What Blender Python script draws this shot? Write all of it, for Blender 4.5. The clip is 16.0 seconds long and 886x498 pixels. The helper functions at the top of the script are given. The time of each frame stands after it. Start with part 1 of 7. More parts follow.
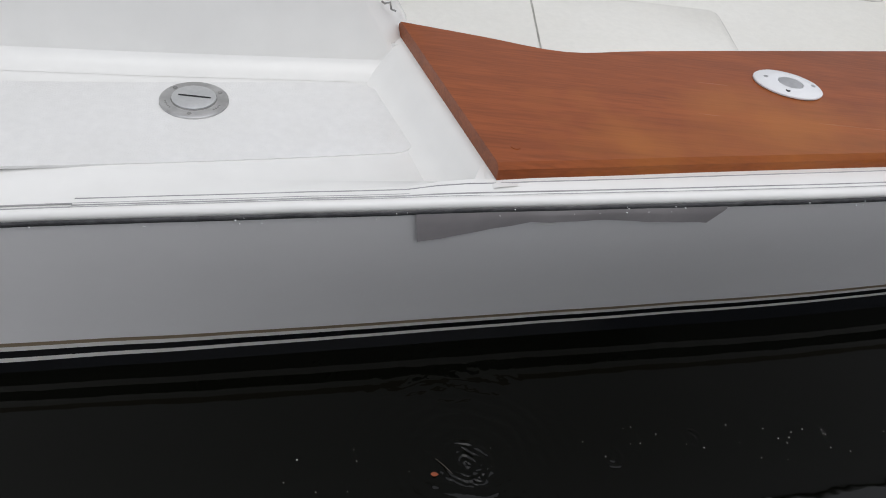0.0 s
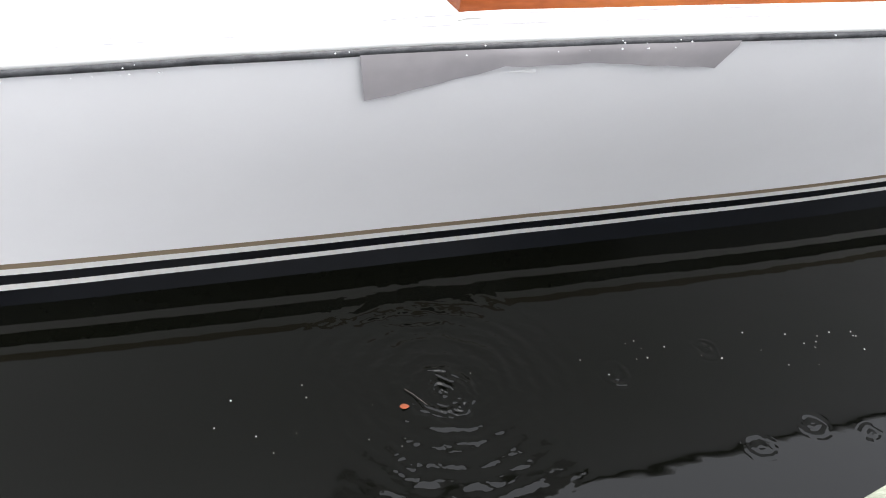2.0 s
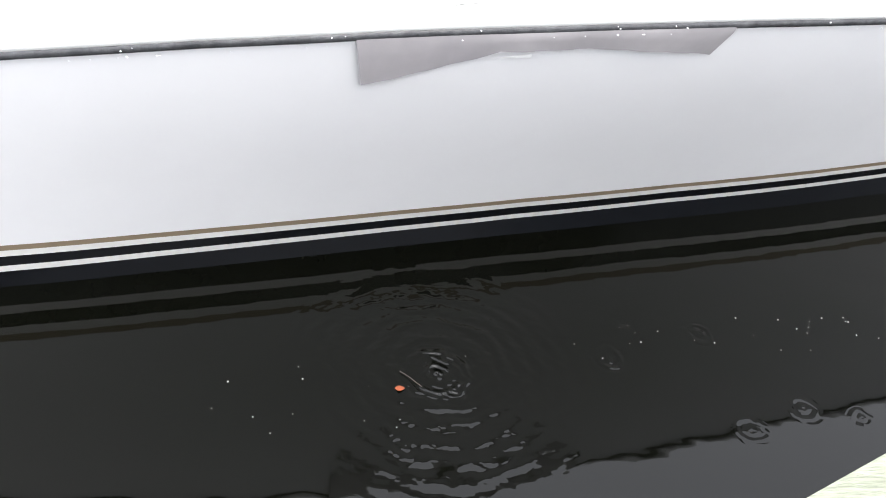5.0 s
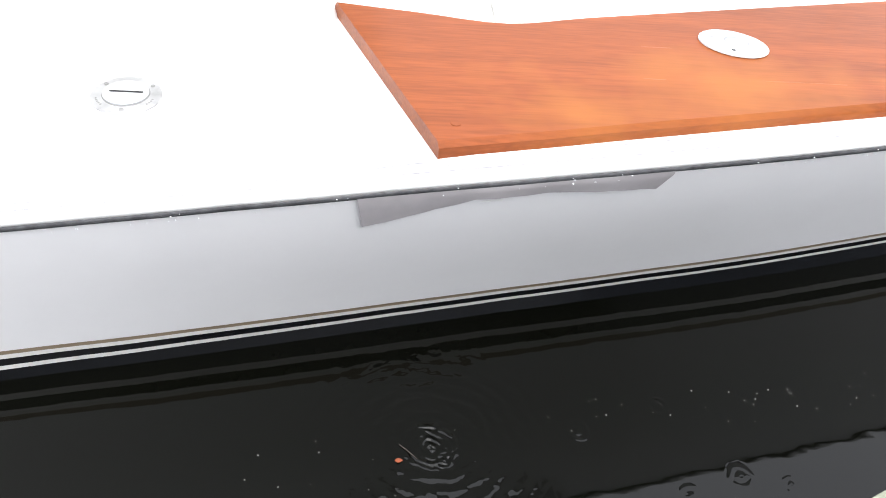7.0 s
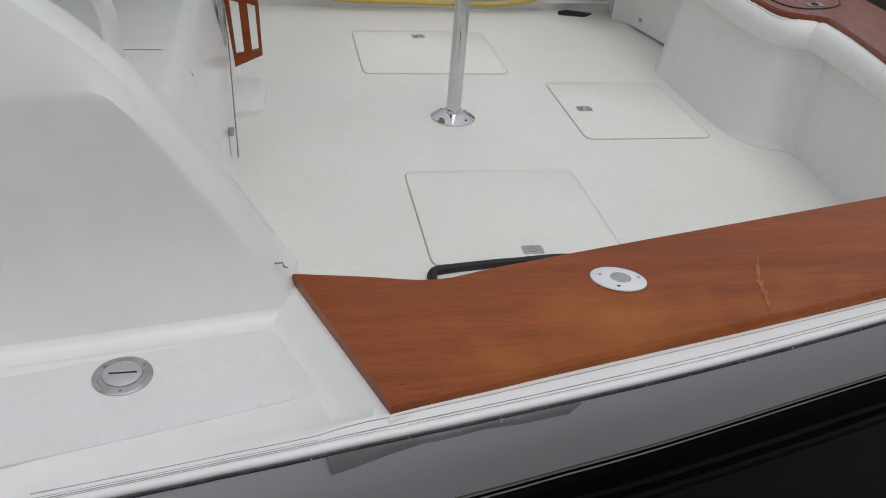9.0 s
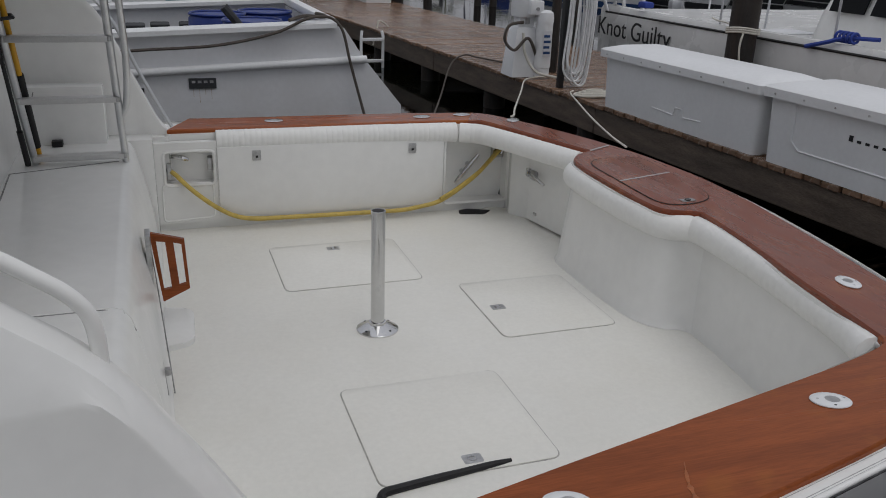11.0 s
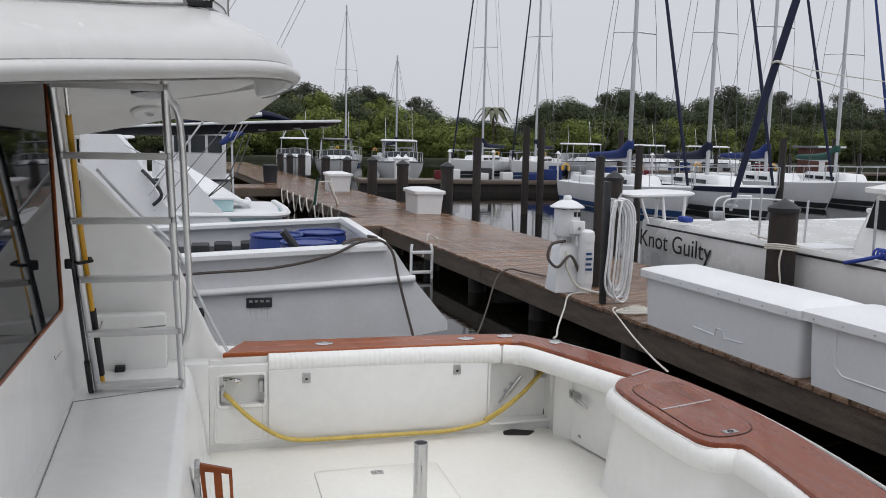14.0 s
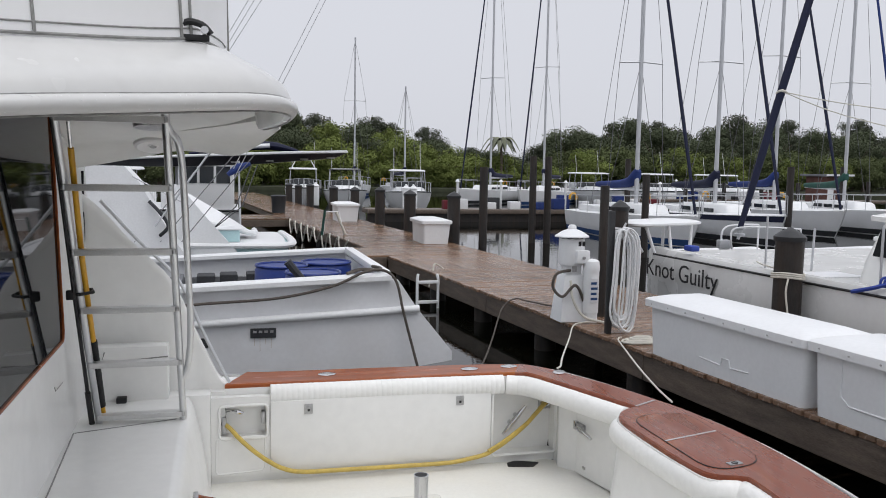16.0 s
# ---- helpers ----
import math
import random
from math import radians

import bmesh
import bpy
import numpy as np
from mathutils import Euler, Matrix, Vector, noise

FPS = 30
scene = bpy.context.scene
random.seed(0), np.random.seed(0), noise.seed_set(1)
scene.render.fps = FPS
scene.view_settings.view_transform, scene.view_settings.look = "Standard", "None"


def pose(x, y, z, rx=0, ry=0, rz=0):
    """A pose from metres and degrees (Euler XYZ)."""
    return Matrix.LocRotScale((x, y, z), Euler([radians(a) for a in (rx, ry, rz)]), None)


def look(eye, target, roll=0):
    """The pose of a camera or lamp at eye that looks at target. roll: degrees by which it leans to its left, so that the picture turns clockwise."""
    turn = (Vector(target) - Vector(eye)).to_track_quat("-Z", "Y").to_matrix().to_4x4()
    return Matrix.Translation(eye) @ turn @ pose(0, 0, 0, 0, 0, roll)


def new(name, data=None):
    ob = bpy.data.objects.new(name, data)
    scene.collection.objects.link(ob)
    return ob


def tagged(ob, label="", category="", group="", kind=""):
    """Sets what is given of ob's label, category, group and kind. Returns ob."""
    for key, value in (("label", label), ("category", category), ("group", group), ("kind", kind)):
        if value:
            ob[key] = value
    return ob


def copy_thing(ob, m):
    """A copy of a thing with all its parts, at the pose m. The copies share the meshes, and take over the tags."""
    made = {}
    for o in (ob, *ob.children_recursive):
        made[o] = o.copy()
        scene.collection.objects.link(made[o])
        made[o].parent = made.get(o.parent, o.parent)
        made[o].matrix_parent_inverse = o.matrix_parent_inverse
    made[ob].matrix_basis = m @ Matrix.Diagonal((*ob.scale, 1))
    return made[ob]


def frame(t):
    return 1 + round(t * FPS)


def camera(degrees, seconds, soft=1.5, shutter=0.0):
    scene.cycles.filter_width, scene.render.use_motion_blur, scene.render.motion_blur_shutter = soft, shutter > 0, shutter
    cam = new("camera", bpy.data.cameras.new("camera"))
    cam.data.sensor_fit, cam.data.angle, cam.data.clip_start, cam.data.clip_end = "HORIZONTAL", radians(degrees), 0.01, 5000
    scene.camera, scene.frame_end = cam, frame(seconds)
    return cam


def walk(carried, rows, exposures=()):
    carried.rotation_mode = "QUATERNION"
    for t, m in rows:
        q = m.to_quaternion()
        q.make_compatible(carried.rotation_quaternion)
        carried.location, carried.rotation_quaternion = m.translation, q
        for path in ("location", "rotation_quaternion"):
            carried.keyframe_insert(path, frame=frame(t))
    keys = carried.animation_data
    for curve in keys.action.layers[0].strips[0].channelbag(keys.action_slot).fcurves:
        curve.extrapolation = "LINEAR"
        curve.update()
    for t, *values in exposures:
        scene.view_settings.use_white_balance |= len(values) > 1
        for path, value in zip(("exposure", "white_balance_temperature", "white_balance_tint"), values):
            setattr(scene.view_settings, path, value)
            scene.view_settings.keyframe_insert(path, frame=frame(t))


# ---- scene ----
cam = camera(55.5, 16.0, soft=0.95)
PATH = [
    (0, (-0.197, -0.914, 1.817), (-0.011, 0.59, 0.513), 9.8),
    (0.5, (-0.174, -0.881, 1.612), (0.064, 0.64, 0.335), 9.8),
    (1, (-0.176, -0.85, 1.506), (0.114, 0.678, 0.249), 9.5),
    (1.5, (-0.167, -0.85, 1.476), (0.118, 0.702, 0.247), 8.1),
    (2, (-0.174, -0.838, 1.483), (0.133, 0.691, 0.231), 8.7),
    (2.5, (-0.177, -0.833, 1.473), (0.137, 0.697, 0.223), 8.7),
    (3, (-0.173, -0.825, 1.47), (0.146, 0.695, 0.21), 9.1),
    (3.5, (-0.171, -0.829, 1.463), (0.152, 0.692, 0.204), 9.0),
    (4, (-0.17, -0.826, 1.47), (0.144, 0.689, 0.203), 9.5),
    (6.3, (-0.159, -0.88, 1.637), (0.116, 0.599, 0.319), 8.0),
    (6.5, (-0.15, -0.874, 1.711), (0.102, 0.585, 0.366), 8.5),
    (7, (-0.137, -0.895, 1.809), (0.089, 0.577, 0.473), 7.3),
    (7.5, (-0.141, -0.918, 1.95), (0.078, 0.57, 0.633), 7.0),
    (8, (-0.147, -0.936, 2.007), (0.096, 0.605, 0.755), 7.0),
    (8.5, (-0.155, -0.977, 2.086), (0.084, 0.624, 0.912), 6.0),
    (9, (-0.195, -1.008, 2.156), (0.186, 0.64, 1.089), 4.9),
    (9.5, (-0.203, -1.028, 2.227), (0.192, 0.664, 1.236), 4.7),
    (10, (-0.22, -1.073, 2.298), (0.249, 0.677, 1.451), 4.4),
    (10.2, (-0.251, -1.068, 2.318), (0.306, 0.671, 1.502), 3.5),
    (12.3, (-0.367, -1.133, 2.591), (0.28, 0.687, 2.076), 0.8),
    (12.5, (-0.36, -1.146, 2.601), (0.265, 0.689, 2.112), 0.7),
    (13, (-0.356, -1.165, 2.622), (0.236, 0.704, 2.225), 1.1),
    (13.5, (-0.349, -1.179, 2.638), (0.21, 0.715, 2.327), 1.05),
    (14, (-0.338, -1.193, 2.649), (0.194, 0.718, 2.39), 1.25),
    (14.5, (-0.323, -1.203, 2.653), (0.198, 0.715, 2.43), 1.5),
    (15, (-0.312, -1.214, 2.656), (0.202, 0.708, 2.451), 1.4),
    (15.5, (-0.298, -1.213, 2.655), (0.212, 0.712, 2.467), 1.2),
    (16, (-0.293, -1.205, 2.654), (0.219, 0.72, 2.464), 1.0),
]
EXPOSURES = [(0.0, -0.03), (0.5, 0.5), (1.0, 1.2), (1.5, 1.42), (2.5, 1.85), (3.0, 1.98), (4.0, 1.95), (6.5, 1.75), (7.0, 1.58), (7.5, 1.42), (8.0, 0.44), (8.5, 0.0), (9.0, -0.38), (9.5, -0.56), (10.0, -0.68), (12.5, -0.53), (13.0, -0.29), (14.0, 0.08), (16.0, 0.2)]
walk(cam, [(t, look(eye, target, roll)) for t, eye, target, roll in PATH], EXPOSURES)
SKY_STRENGTH = 0.1

# ---- world, sun ----
world = bpy.data.worlds.new("overcast_sky")
scene.world = world
world.use_nodes = True
wn, wl = world.node_tree.nodes, world.node_tree.links
wn.clear()
sky = wn.new("ShaderNodeTexSky")
sky.sky_type = "NISHITA"
sky.sun_disc = False
sky.sun_elevation = radians(58)
sky.sun_rotation = radians(157)
sky.dust_density = 6.0
sky.air_density = 1.0
sky.ozone_density = 1.0
grey = wn.new("ShaderNodeHueSaturation")
grey.inputs["Saturation"].default_value = 0.22
wl.new(sky.outputs["Color"], grey.inputs["Color"])
bg = wn.new("ShaderNodeBackground")
bg.inputs["Strength"].default_value = SKY_STRENGTH
cloud = wn.new("ShaderNodeMix")
cloud.data_type = "RGBA"
cloud.inputs["Factor"].default_value = 0.85
cloud.inputs["B"].default_value = (6.55, 6.7, 7.3, 1)
wl.new(grey.outputs["Color"], cloud.inputs["A"])
# an overcast dome is brighter overhead than along the horizon
dome = wn.new("ShaderNodeTexCoord")
dome_axis = wn.new("ShaderNodeSeparateXYZ")
wl.new(dome.outputs["Generated"], dome_axis.inputs[0])
dome_gain = wn.new("ShaderNodeMapRange")
dome_gain.inputs["From Min"].default_value = 0.25
dome_gain.inputs["From Max"].default_value = 1.0
dome_gain.inputs["To Min"].default_value = 1.0
dome_gain.inputs["To Max"].default_value = 1.55
wl.new(dome_axis.outputs["Z"], dome_gain.inputs["Value"])
dome_light = wn.new("ShaderNodeVectorMath")
dome_light.operation = "SCALE"
wl.new(cloud.outputs["Result"], dome_light.inputs[0])
wl.new(dome_gain.outputs[0], dome_light.inputs["Scale"])
wl.new(dome_light.outputs[0], bg.inputs["Color"])
wo = wn.new("ShaderNodeOutputWorld")
wl.new(bg.outputs["Background"], wo.inputs["Surface"])

sun_data = bpy.data.lights.new("sun", "SUN")
sun_data.energy = 0.6
sun_data.angle = radians(40)
sun_data.color = (1.0, 0.98, 0.95)
sun = new("sun", sun_data)
sun.matrix_world = look((3, -7, 20), (0, 0, 0))

# ---- materials ----


def material(name, color, rough=0.5, metal=0.0, var=0.08, scale=2.0, fine=40.0, bump=0.0, bump_scale=120.0,
             stretch=(1, 1, 1), stain=None, stain_amount=0.3, stain_scale=1.5, stain2=None, coat=0.0, rand=0.0, ior=1.45, transmission=0.0, rough_var=0.0):
    """A surface with colour variation at two scales, optional stains, relief, and a random shift per piece."""
    m = bpy.data.materials.new(name)
    m.use_nodes = True
    n, l = m.node_tree.nodes, m.node_tree.links
    p = n["Principled BSDF"]
    p.inputs["Roughness"].default_value = rough
    p.inputs["Metallic"].default_value = metal
    p.inputs["IOR"].default_value = ior
    p.inputs["Coat Weight"].default_value = coat
    p.inputs["Coat Roughness"].default_value = 0.08
    p.inputs["Transmission Weight"].default_value = transmission
    tc = n.new("ShaderNodeTexCoord")
    mp = n.new("ShaderNodeMapping")
    mp.inputs["Scale"].default_value = stretch
    l.new(tc.outputs["Object"], mp.inputs["Vector"])
    big = n.new("ShaderNodeTexNoise")
    big.inputs["Scale"].default_value = scale
    big.inputs["Detail"].default_value = 5
    small = n.new("ShaderNodeTexNoise")
    small.inputs["Scale"].default_value = fine
    small.inputs["Detail"].default_value = 3
    l.new(mp.outputs[0], big.inputs["Vector"])
    l.new(mp.outputs[0], small.inputs["Vector"])
    add = n.new("ShaderNodeMath")
    add.operation = "ADD"
    l.new(big.outputs["Fac"], add.inputs[0])
    l.new(small.outputs["Fac"], add.inputs[1])
    value = add.outputs[0]
    if rand:
        oi = n.new("ShaderNodeObjectInfo")
        geo = n.new("ShaderNodeNewGeometry")
        r1 = n.new("ShaderNodeMath")
        r1.operation = "ADD"
        l.new(oi.outputs["Random"], r1.inputs[0])
        l.new(geo.outputs["Random Per Island"], r1.inputs[1])
        r2 = n.new("ShaderNodeMath")
        r2.operation = "MULTIPLY_ADD"
        r2.inputs[1].default_value = rand
        l.new(r1.outputs[0], r2.inputs[0])
        l.new(value, r2.inputs[2])
        value = r2.outputs[0]
    mr = n.new("ShaderNodeMapRange")
    mr.inputs["From Min"].default_value = 0.7
    mr.inputs["From Max"].default_value = 1.3 + rand
    mr.inputs["To Min"].default_value = 1 - var
    mr.inputs["To Max"].default_value = 1 + var
    l.new(value, mr.inputs["Value"])
    mul = n.new("ShaderNodeVectorMath")
    mul.operation = "SCALE"
    mul.inputs[0].default_value = color
    l.new(mr.outputs[0], mul.inputs["Scale"])
    col = mul.outputs[0]
    if stain:
        sn = n.new("ShaderNodeTexNoise")
        sn.inputs["Scale"].default_value = stain_scale
        sn.inputs["Detail"].default_value = 6
        sn.inputs["Roughness"].default_value = 0.65
        l.new(mp.outputs[0], sn.inputs["Vector"])
        sr = n.new("ShaderNodeMapRange")
        sr.inputs["From Min"].default_value = 0.42
        sr.inputs["From Max"].default_value = 0.85
        sr.inputs["To Max"].default_value = stain_amount
        l.new(sn.outputs["Fac"], sr.inputs["Value"])
        mx = n.new("ShaderNodeMix")
        mx.data_type = "RGBA"
        l.new(sr.outputs[0], mx.inputs["Factor"])
        l.new(col, mx.inputs["A"])
        mx.inputs["B"].default_value = (*stain, 1)
        col = mx.outputs["Result"]
    if stain2:
        an = n.new("ShaderNodeTexNoise")
        an.inputs["Scale"].default_value = stain2[1]
        an.inputs["Detail"].default_value = 4
        an.inputs["Roughness"].default_value = 0.6
        ms = n.new("ShaderNodeMapping")
        ms.inputs["Location"].default_value = (3.7, 1.9, 0.4)
        l.new(tc.outputs["Object"], ms.inputs["Vector"])
        l.new(ms.outputs[0], an.inputs["Vector"])
        ar = n.new("ShaderNodeMapRange")
        ar.inputs["From Min"].default_value = 0.54
        ar.inputs["From Max"].default_value = 0.72
        ar.inputs["To Max"].default_value = stain2[2]
        l.new(an.outputs["Fac"], ar.inputs["Value"])
        mx2 = n.new("ShaderNodeMix")
        mx2.data_type = "RGBA"
        l.new(ar.outputs[0], mx2.inputs["Factor"])
        l.new(col, mx2.inputs["A"])
        mx2.inputs["B"].default_value = (*stain2[0], 1)
        col = mx2.outputs["Result"]
    l.new(col, p.inputs["Base Color"])
    if rough_var:
        rr = n.new("ShaderNodeMapRange")
        rr.inputs["From Min"].default_value = 0.35
        rr.inputs["From Max"].default_value = 0.65
        rr.inputs["To Min"].default_value = max(0.02, rough - rough_var)
        rr.inputs["To Max"].default_value = rough + rough_var
        l.new(big.outputs["Fac"], rr.inputs["Value"])
        l.new(rr.outputs[0], p.inputs["Roughness"])
    if bump:
        bn = n.new("ShaderNodeTexNoise")
        bn.inputs["Scale"].default_value = bump_scale
        bn.inputs["Detail"].default_value = 4
        l.new(mp.outputs[0], bn.inputs["Vector"])
        bp = n.new("ShaderNodeBump")
        bp.inputs["Strength"].default_value = bump
        bp.inputs["Distance"].default_value = 0.004
        l.new(bn.outputs["Fac"], bp.inputs["Height"])
        l.new(bp.outputs[0], p.inputs["Normal"])
    return m


GEL = material("white_gelcoat", (0.80, 0.80, 0.78), 0.22, var=0.03, scale=1.2, fine=14, stain=(0.66, 0.65, 0.60), stain_amount=0.12, stain_scale=2.2, rough_var=0.03)
# white gelcoat with the bridge coaming's shade put into a darker base colour
FLYW = material("shade_toned_gelcoat", (0.63, 0.63, 0.618), 0.26, var=0.035, scale=1.3, fine=14, stain=(0.52, 0.51, 0.47), stain_amount=0.2, stain_scale=2.4, rough_var=0.03)
HULLW = material("hull_paint_white", (0.83, 0.83, 0.83), 0.35, ior=1.3, var=0.02, scale=0.8, fine=9, stain=(0.68, 0.68, 0.66), stain_amount=0.2, stain_scale=1.1)
NONSKID = material("nonskid_deck", (0.735, 0.735, 0.725), 0.5, var=0.035, scale=2, fine=60, bump=0.22, bump_scale=300, stain=(0.62, 0.61, 0.57), stain_amount=0.3, stain_scale=5)
SOLE = material("cockpit_sole_white", (0.80, 0.79, 0.74), 0.24, var=0.035, scale=1.4, fine=45, bump=0.15, bump_scale=220, stain=(0.66, 0.62, 0.52), stain_amount=0.2, stain_scale=1.8, rough_var=0.03)
VINYL = material("white_bolster_vinyl", (0.82, 0.82, 0.80), 0.42, var=0.04, scale=3, fine=30, bump=0.25, bump_scale=90, stain=(0.6, 0.58, 0.52), stain_amount=0.2, stain_scale=3)
TEAK = material("varnished_teak", (0.27, 0.072, 0.022), 0.22, var=0.22, scale=1.6, fine=26, stretch=(0.55, 8, 8), ior=1.22, coat=0.05, stain=(0.13, 0.034, 0.012), stain_amount=0.7, stain_scale=0.9, stain2=((0.42, 0.15, 0.03), 2.3, 0.5), rough_var=0.06)
TEAK_Y = material("varnished_teak_athwart", (0.19, 0.042, 0.014), 0.28, var=0.13, scale=2.0, fine=14, stretch=(7, 1, 7), ior=1.38, coat=0.22, stain=(0.15, 0.04, 0.018), stain_amount=0.5, stain_scale=0.9, stain2=((0.36, 0.12, 0.03), 2.6, 0.4), rough_var=0.06)
RUST = material("faded_rust_streak", (0.42, 0.33, 0.24), 0.7, var=0.3, scale=20, fine=90)
AMBER = material("worn_amber_teak", (0.31, 0.088, 0.020), 0.3, var=0.4, scale=9, fine=60, stretch=(1, 5, 5))
CHROME = material("polished_stainless", (0.62, 0.62, 0.62), 0.09, 1.0, var=0.05, scale=6)
ALU = material("brushed_aluminium", (0.62, 0.63, 0.64), 0.32, 0.9, var=0.06, scale=8, fine=120, bump=0.1)
RUNG = material("ladder_rung_grey", (0.60, 0.60, 0.59), 0.45, 0.5, var=0.08, scale=8, fine=160, bump=0.3)
BLACK = material("black_hull_paint", (0.006, 0.007, 0.009), 0.14, var=0.25, scale=1.5, fine=20, ior=1.32)
RUBBER = material("black_rubber", (0.012, 0.012, 0.013), 0.6, var=0.3, scale=12, bump=0.3)
RAILDK = material("wet_dark_rail_rubber", (0.045, 0.046, 0.049), 0.22, var=0.35, scale=14, fine=90, bump=0.3, bump_scale=160, stain=(0.22, 0.22, 0.22), stain_amount=0.3, stain_scale=40)
GROOVE = material("pale_grey_groove", (0.36, 0.36, 0.36), 0.6, var=0.25, scale=14)
# opaque white, so the drops' bright glints are in the colour
DROP = material("glint_white_water_drop", (0.86, 0.87, 0.88), 0.06, ior=1.33, transmission=0.0, var=0.03)
TAPE = material("grey_masking_film", (0.42, 0.40, 0.405), 0.4, var=0.06, scale=9, fine=40, stain=(0.34, 0.32, 0.33), stain_amount=0.35, stain_scale=6)
GOLD = material("tan_stripe_paint", (0.26, 0.20, 0.13), 0.3, var=0.1)
STRIPE = material("white_stripe_paint", (0.82, 0.81, 0.77), 0.25, var=0.04)
GAP = material("pale_hatch_gap", (0.42, 0.41, 0.38), 0.7, var=0.3, scale=12)
SEAM = material("grey_seam_sealant", (0.25, 0.25, 0.24), 0.7, var=0.25, scale=20)
GLASSDK = material("dark_tinted_glass", (0.008, 0.009, 0.01), 0.03, var=0.1, ior=1.18)
GLASS = material("boat_window_glass", (0.02, 0.024, 0.028), 0.05, var=0.2, ior=1.5)
HOSE = material("yellow_rubber_hose", (0.55, 0.40, 0.09), 0.45, var=0.16, scale=8, stain=(0.35, 0.27, 0.1), stain_amount=0.4, stain_scale=9)
YELLOW = material("yellow_fibreglass_pole", (0.62, 0.33, 0.02), 0.3, var=0.08)
ROPE = material("white_rope", (0.60, 0.58, 0.52), 0.8, var=0.14, scale=12, fine=160, bump=0.6, bump_scale=300)
COILW = material("white_vinyl_hose", (0.72, 0.73, 0.74), 0.4, var=0.08, scale=12, fine=60)
ROPED = material("weathered_brown_rope", (0.085, 0.072, 0.062), 0.85, var=0.2, scale=12, fine=160, bump=0.6, bump_scale=300)
ROPEB = material("blue_rope", (0.03, 0.06, 0.30), 0.8, var=0.2, scale=14, fine=120)
PLASTIC = material("white_dock_plastic", (0.76, 0.77, 0.78), 0.38, var=0.03, scale=1.5, fine=30, bump=0.1, stain=(0.55, 0.55, 0.54), stain_amount=0.22, stain_scale=2.0)
PLANK = material("wet_dock_plank", (0.140, 0.082, 0.050), 0.16, var=0.70, scale=3, fine=30, stretch=(1.2, 9, 9), rand=0.8, bump=0.5, bump_scale=60, stain=(0.26, 0.22, 0.19), stain_amount=0.35, stain_scale=1.4, rough_var=0.16)
BEAM = material("weathered_dock_timber", (0.125, 0.096, 0.075), 0.5, var=0.4, scale=3, fine=24, stretch=(8, 1.2, 8), bump=0.7, bump_scale=50, stain=(0.045, 0.04, 0.035), stain_amount=0.6, stain_scale=1.2)
PILE = material("wet_dark_piling", (0.020, 0.018, 0.017), 0.5, var=0.4, scale=4, fine=30, stretch=(6, 6, 0.8), bump=0.8, bump_scale=40, stain=(0.11, 0.06, 0.03), stain_amount=0.3, stain_scale=1.5)
PIERW = material("grey_green_pier_edge", (0.30, 0.32, 0.24), 0.75, var=0.3, scale=5, fine=50, stretch=(1.2, 9, 9), bump=0.8, bump_scale=60, stain=(0.12, 0.12, 0.08), stain_amount=0.5, stain_scale=4)
PIPEC = material("black_pile_cap", (0.02, 0.021, 0.023), 0.45, var=0.3)
GREYHULL = material("neighbour_grey_hull", (0.68, 0.69, 0.71), 0.4, var=0.04, scale=1.2, fine=20, stain=(0.40, 0.36, 0.32), stain_amount=0.25, stain_scale=1.3)
INGREY = material("grey_cockpit_paint", (0.15, 0.155, 0.165), 0.6, var=0.12, scale=3)
BARREL = material("blue_barrel_plastic", (0.010, 0.034, 0.20), 0.4, var=0.12, scale=4, stain=(0.02, 0.03, 0.09), stain_amount=0.4, stain_scale=4)
NAVY = material("navy_canvas", (0.007, 0.010, 0.034), 0.8, var=0.25, scale=5, fine=60, bump=0.4)
BLUEC = material("blue_sail_cover", (0.012, 0.030, 0.14), 0.8, var=0.25, scale=4, fine=60, bump=0.4)
BLUEP = material("blue_bottom_paint", (0.02, 0.06, 0.17), 0.6, var=0.15)
TEALP = material("pale_teal_hull", (0.42, 0.60, 0.62), 0.35, var=0.05)
GREENC = material("green_canvas", (0.02, 0.075, 0.06), 0.8, var=0.2, scale=4)
REDC = material("dark_red_canvas", (0.12, 0.012, 0.02), 0.8, var=0.2, scale=4)
SPAR = material("aluminium_spar", (0.52, 0.53, 0.55), 0.4, 0.5, var=0.05, scale=3)
WIRE = material("rigging_wire", (0.16, 0.16, 0.17), 0.5, 0.5, var=0.1)
FARW = material("far_white_boat", (0.74, 0.75, 0.76), 0.4, var=0.05, scale=1.5, stain=(0.5, 0.5, 0.48), stain_amount=0.3, stain_scale=1.0)
FARDK = material("far_dark_fitting", (0.03, 0.032, 0.036), 0.6, var=0.3)
BARK = material("tree_bark", (0.10, 0.08, 0.06), 0.9, var=0.3, scale=3)
LEAF = material("tree_leaves", (0.078, 0.092, 0.056), 0.9, ior=1.12, var=0.28, scale=0.35, fine=2.5, rand=0.3)
LEAF2 = material("bright_shrub_leaves", (0.142, 0.172, 0.052), 0.9, ior=1.12, var=0.3, scale=0.3, fine=2.5, rand=0.3)
LEAF3 = material("dark_oak_leaves", (0.070, 0.078, 0.056), 0.9, ior=1.12, var=0.26, scale=0.3, fine=2.5, rand=0.3)
LEAF4 = material("dull_shrub_leaves", (0.084, 0.100, 0.046), 0.9, ior=1.12, var=0.28, scale=0.3, fine=2.5, rand=0.3)
FROND = material("pale_palm_fronds", (0.17, 0.18, 0.13), 0.8, ior=1.2, var=0.2, scale=1.0, fine=8)
EARTH = material("far_bank_ground", (0.035, 0.04, 0.022), 0.9, var=0.3, scale=0.1, fine=2)
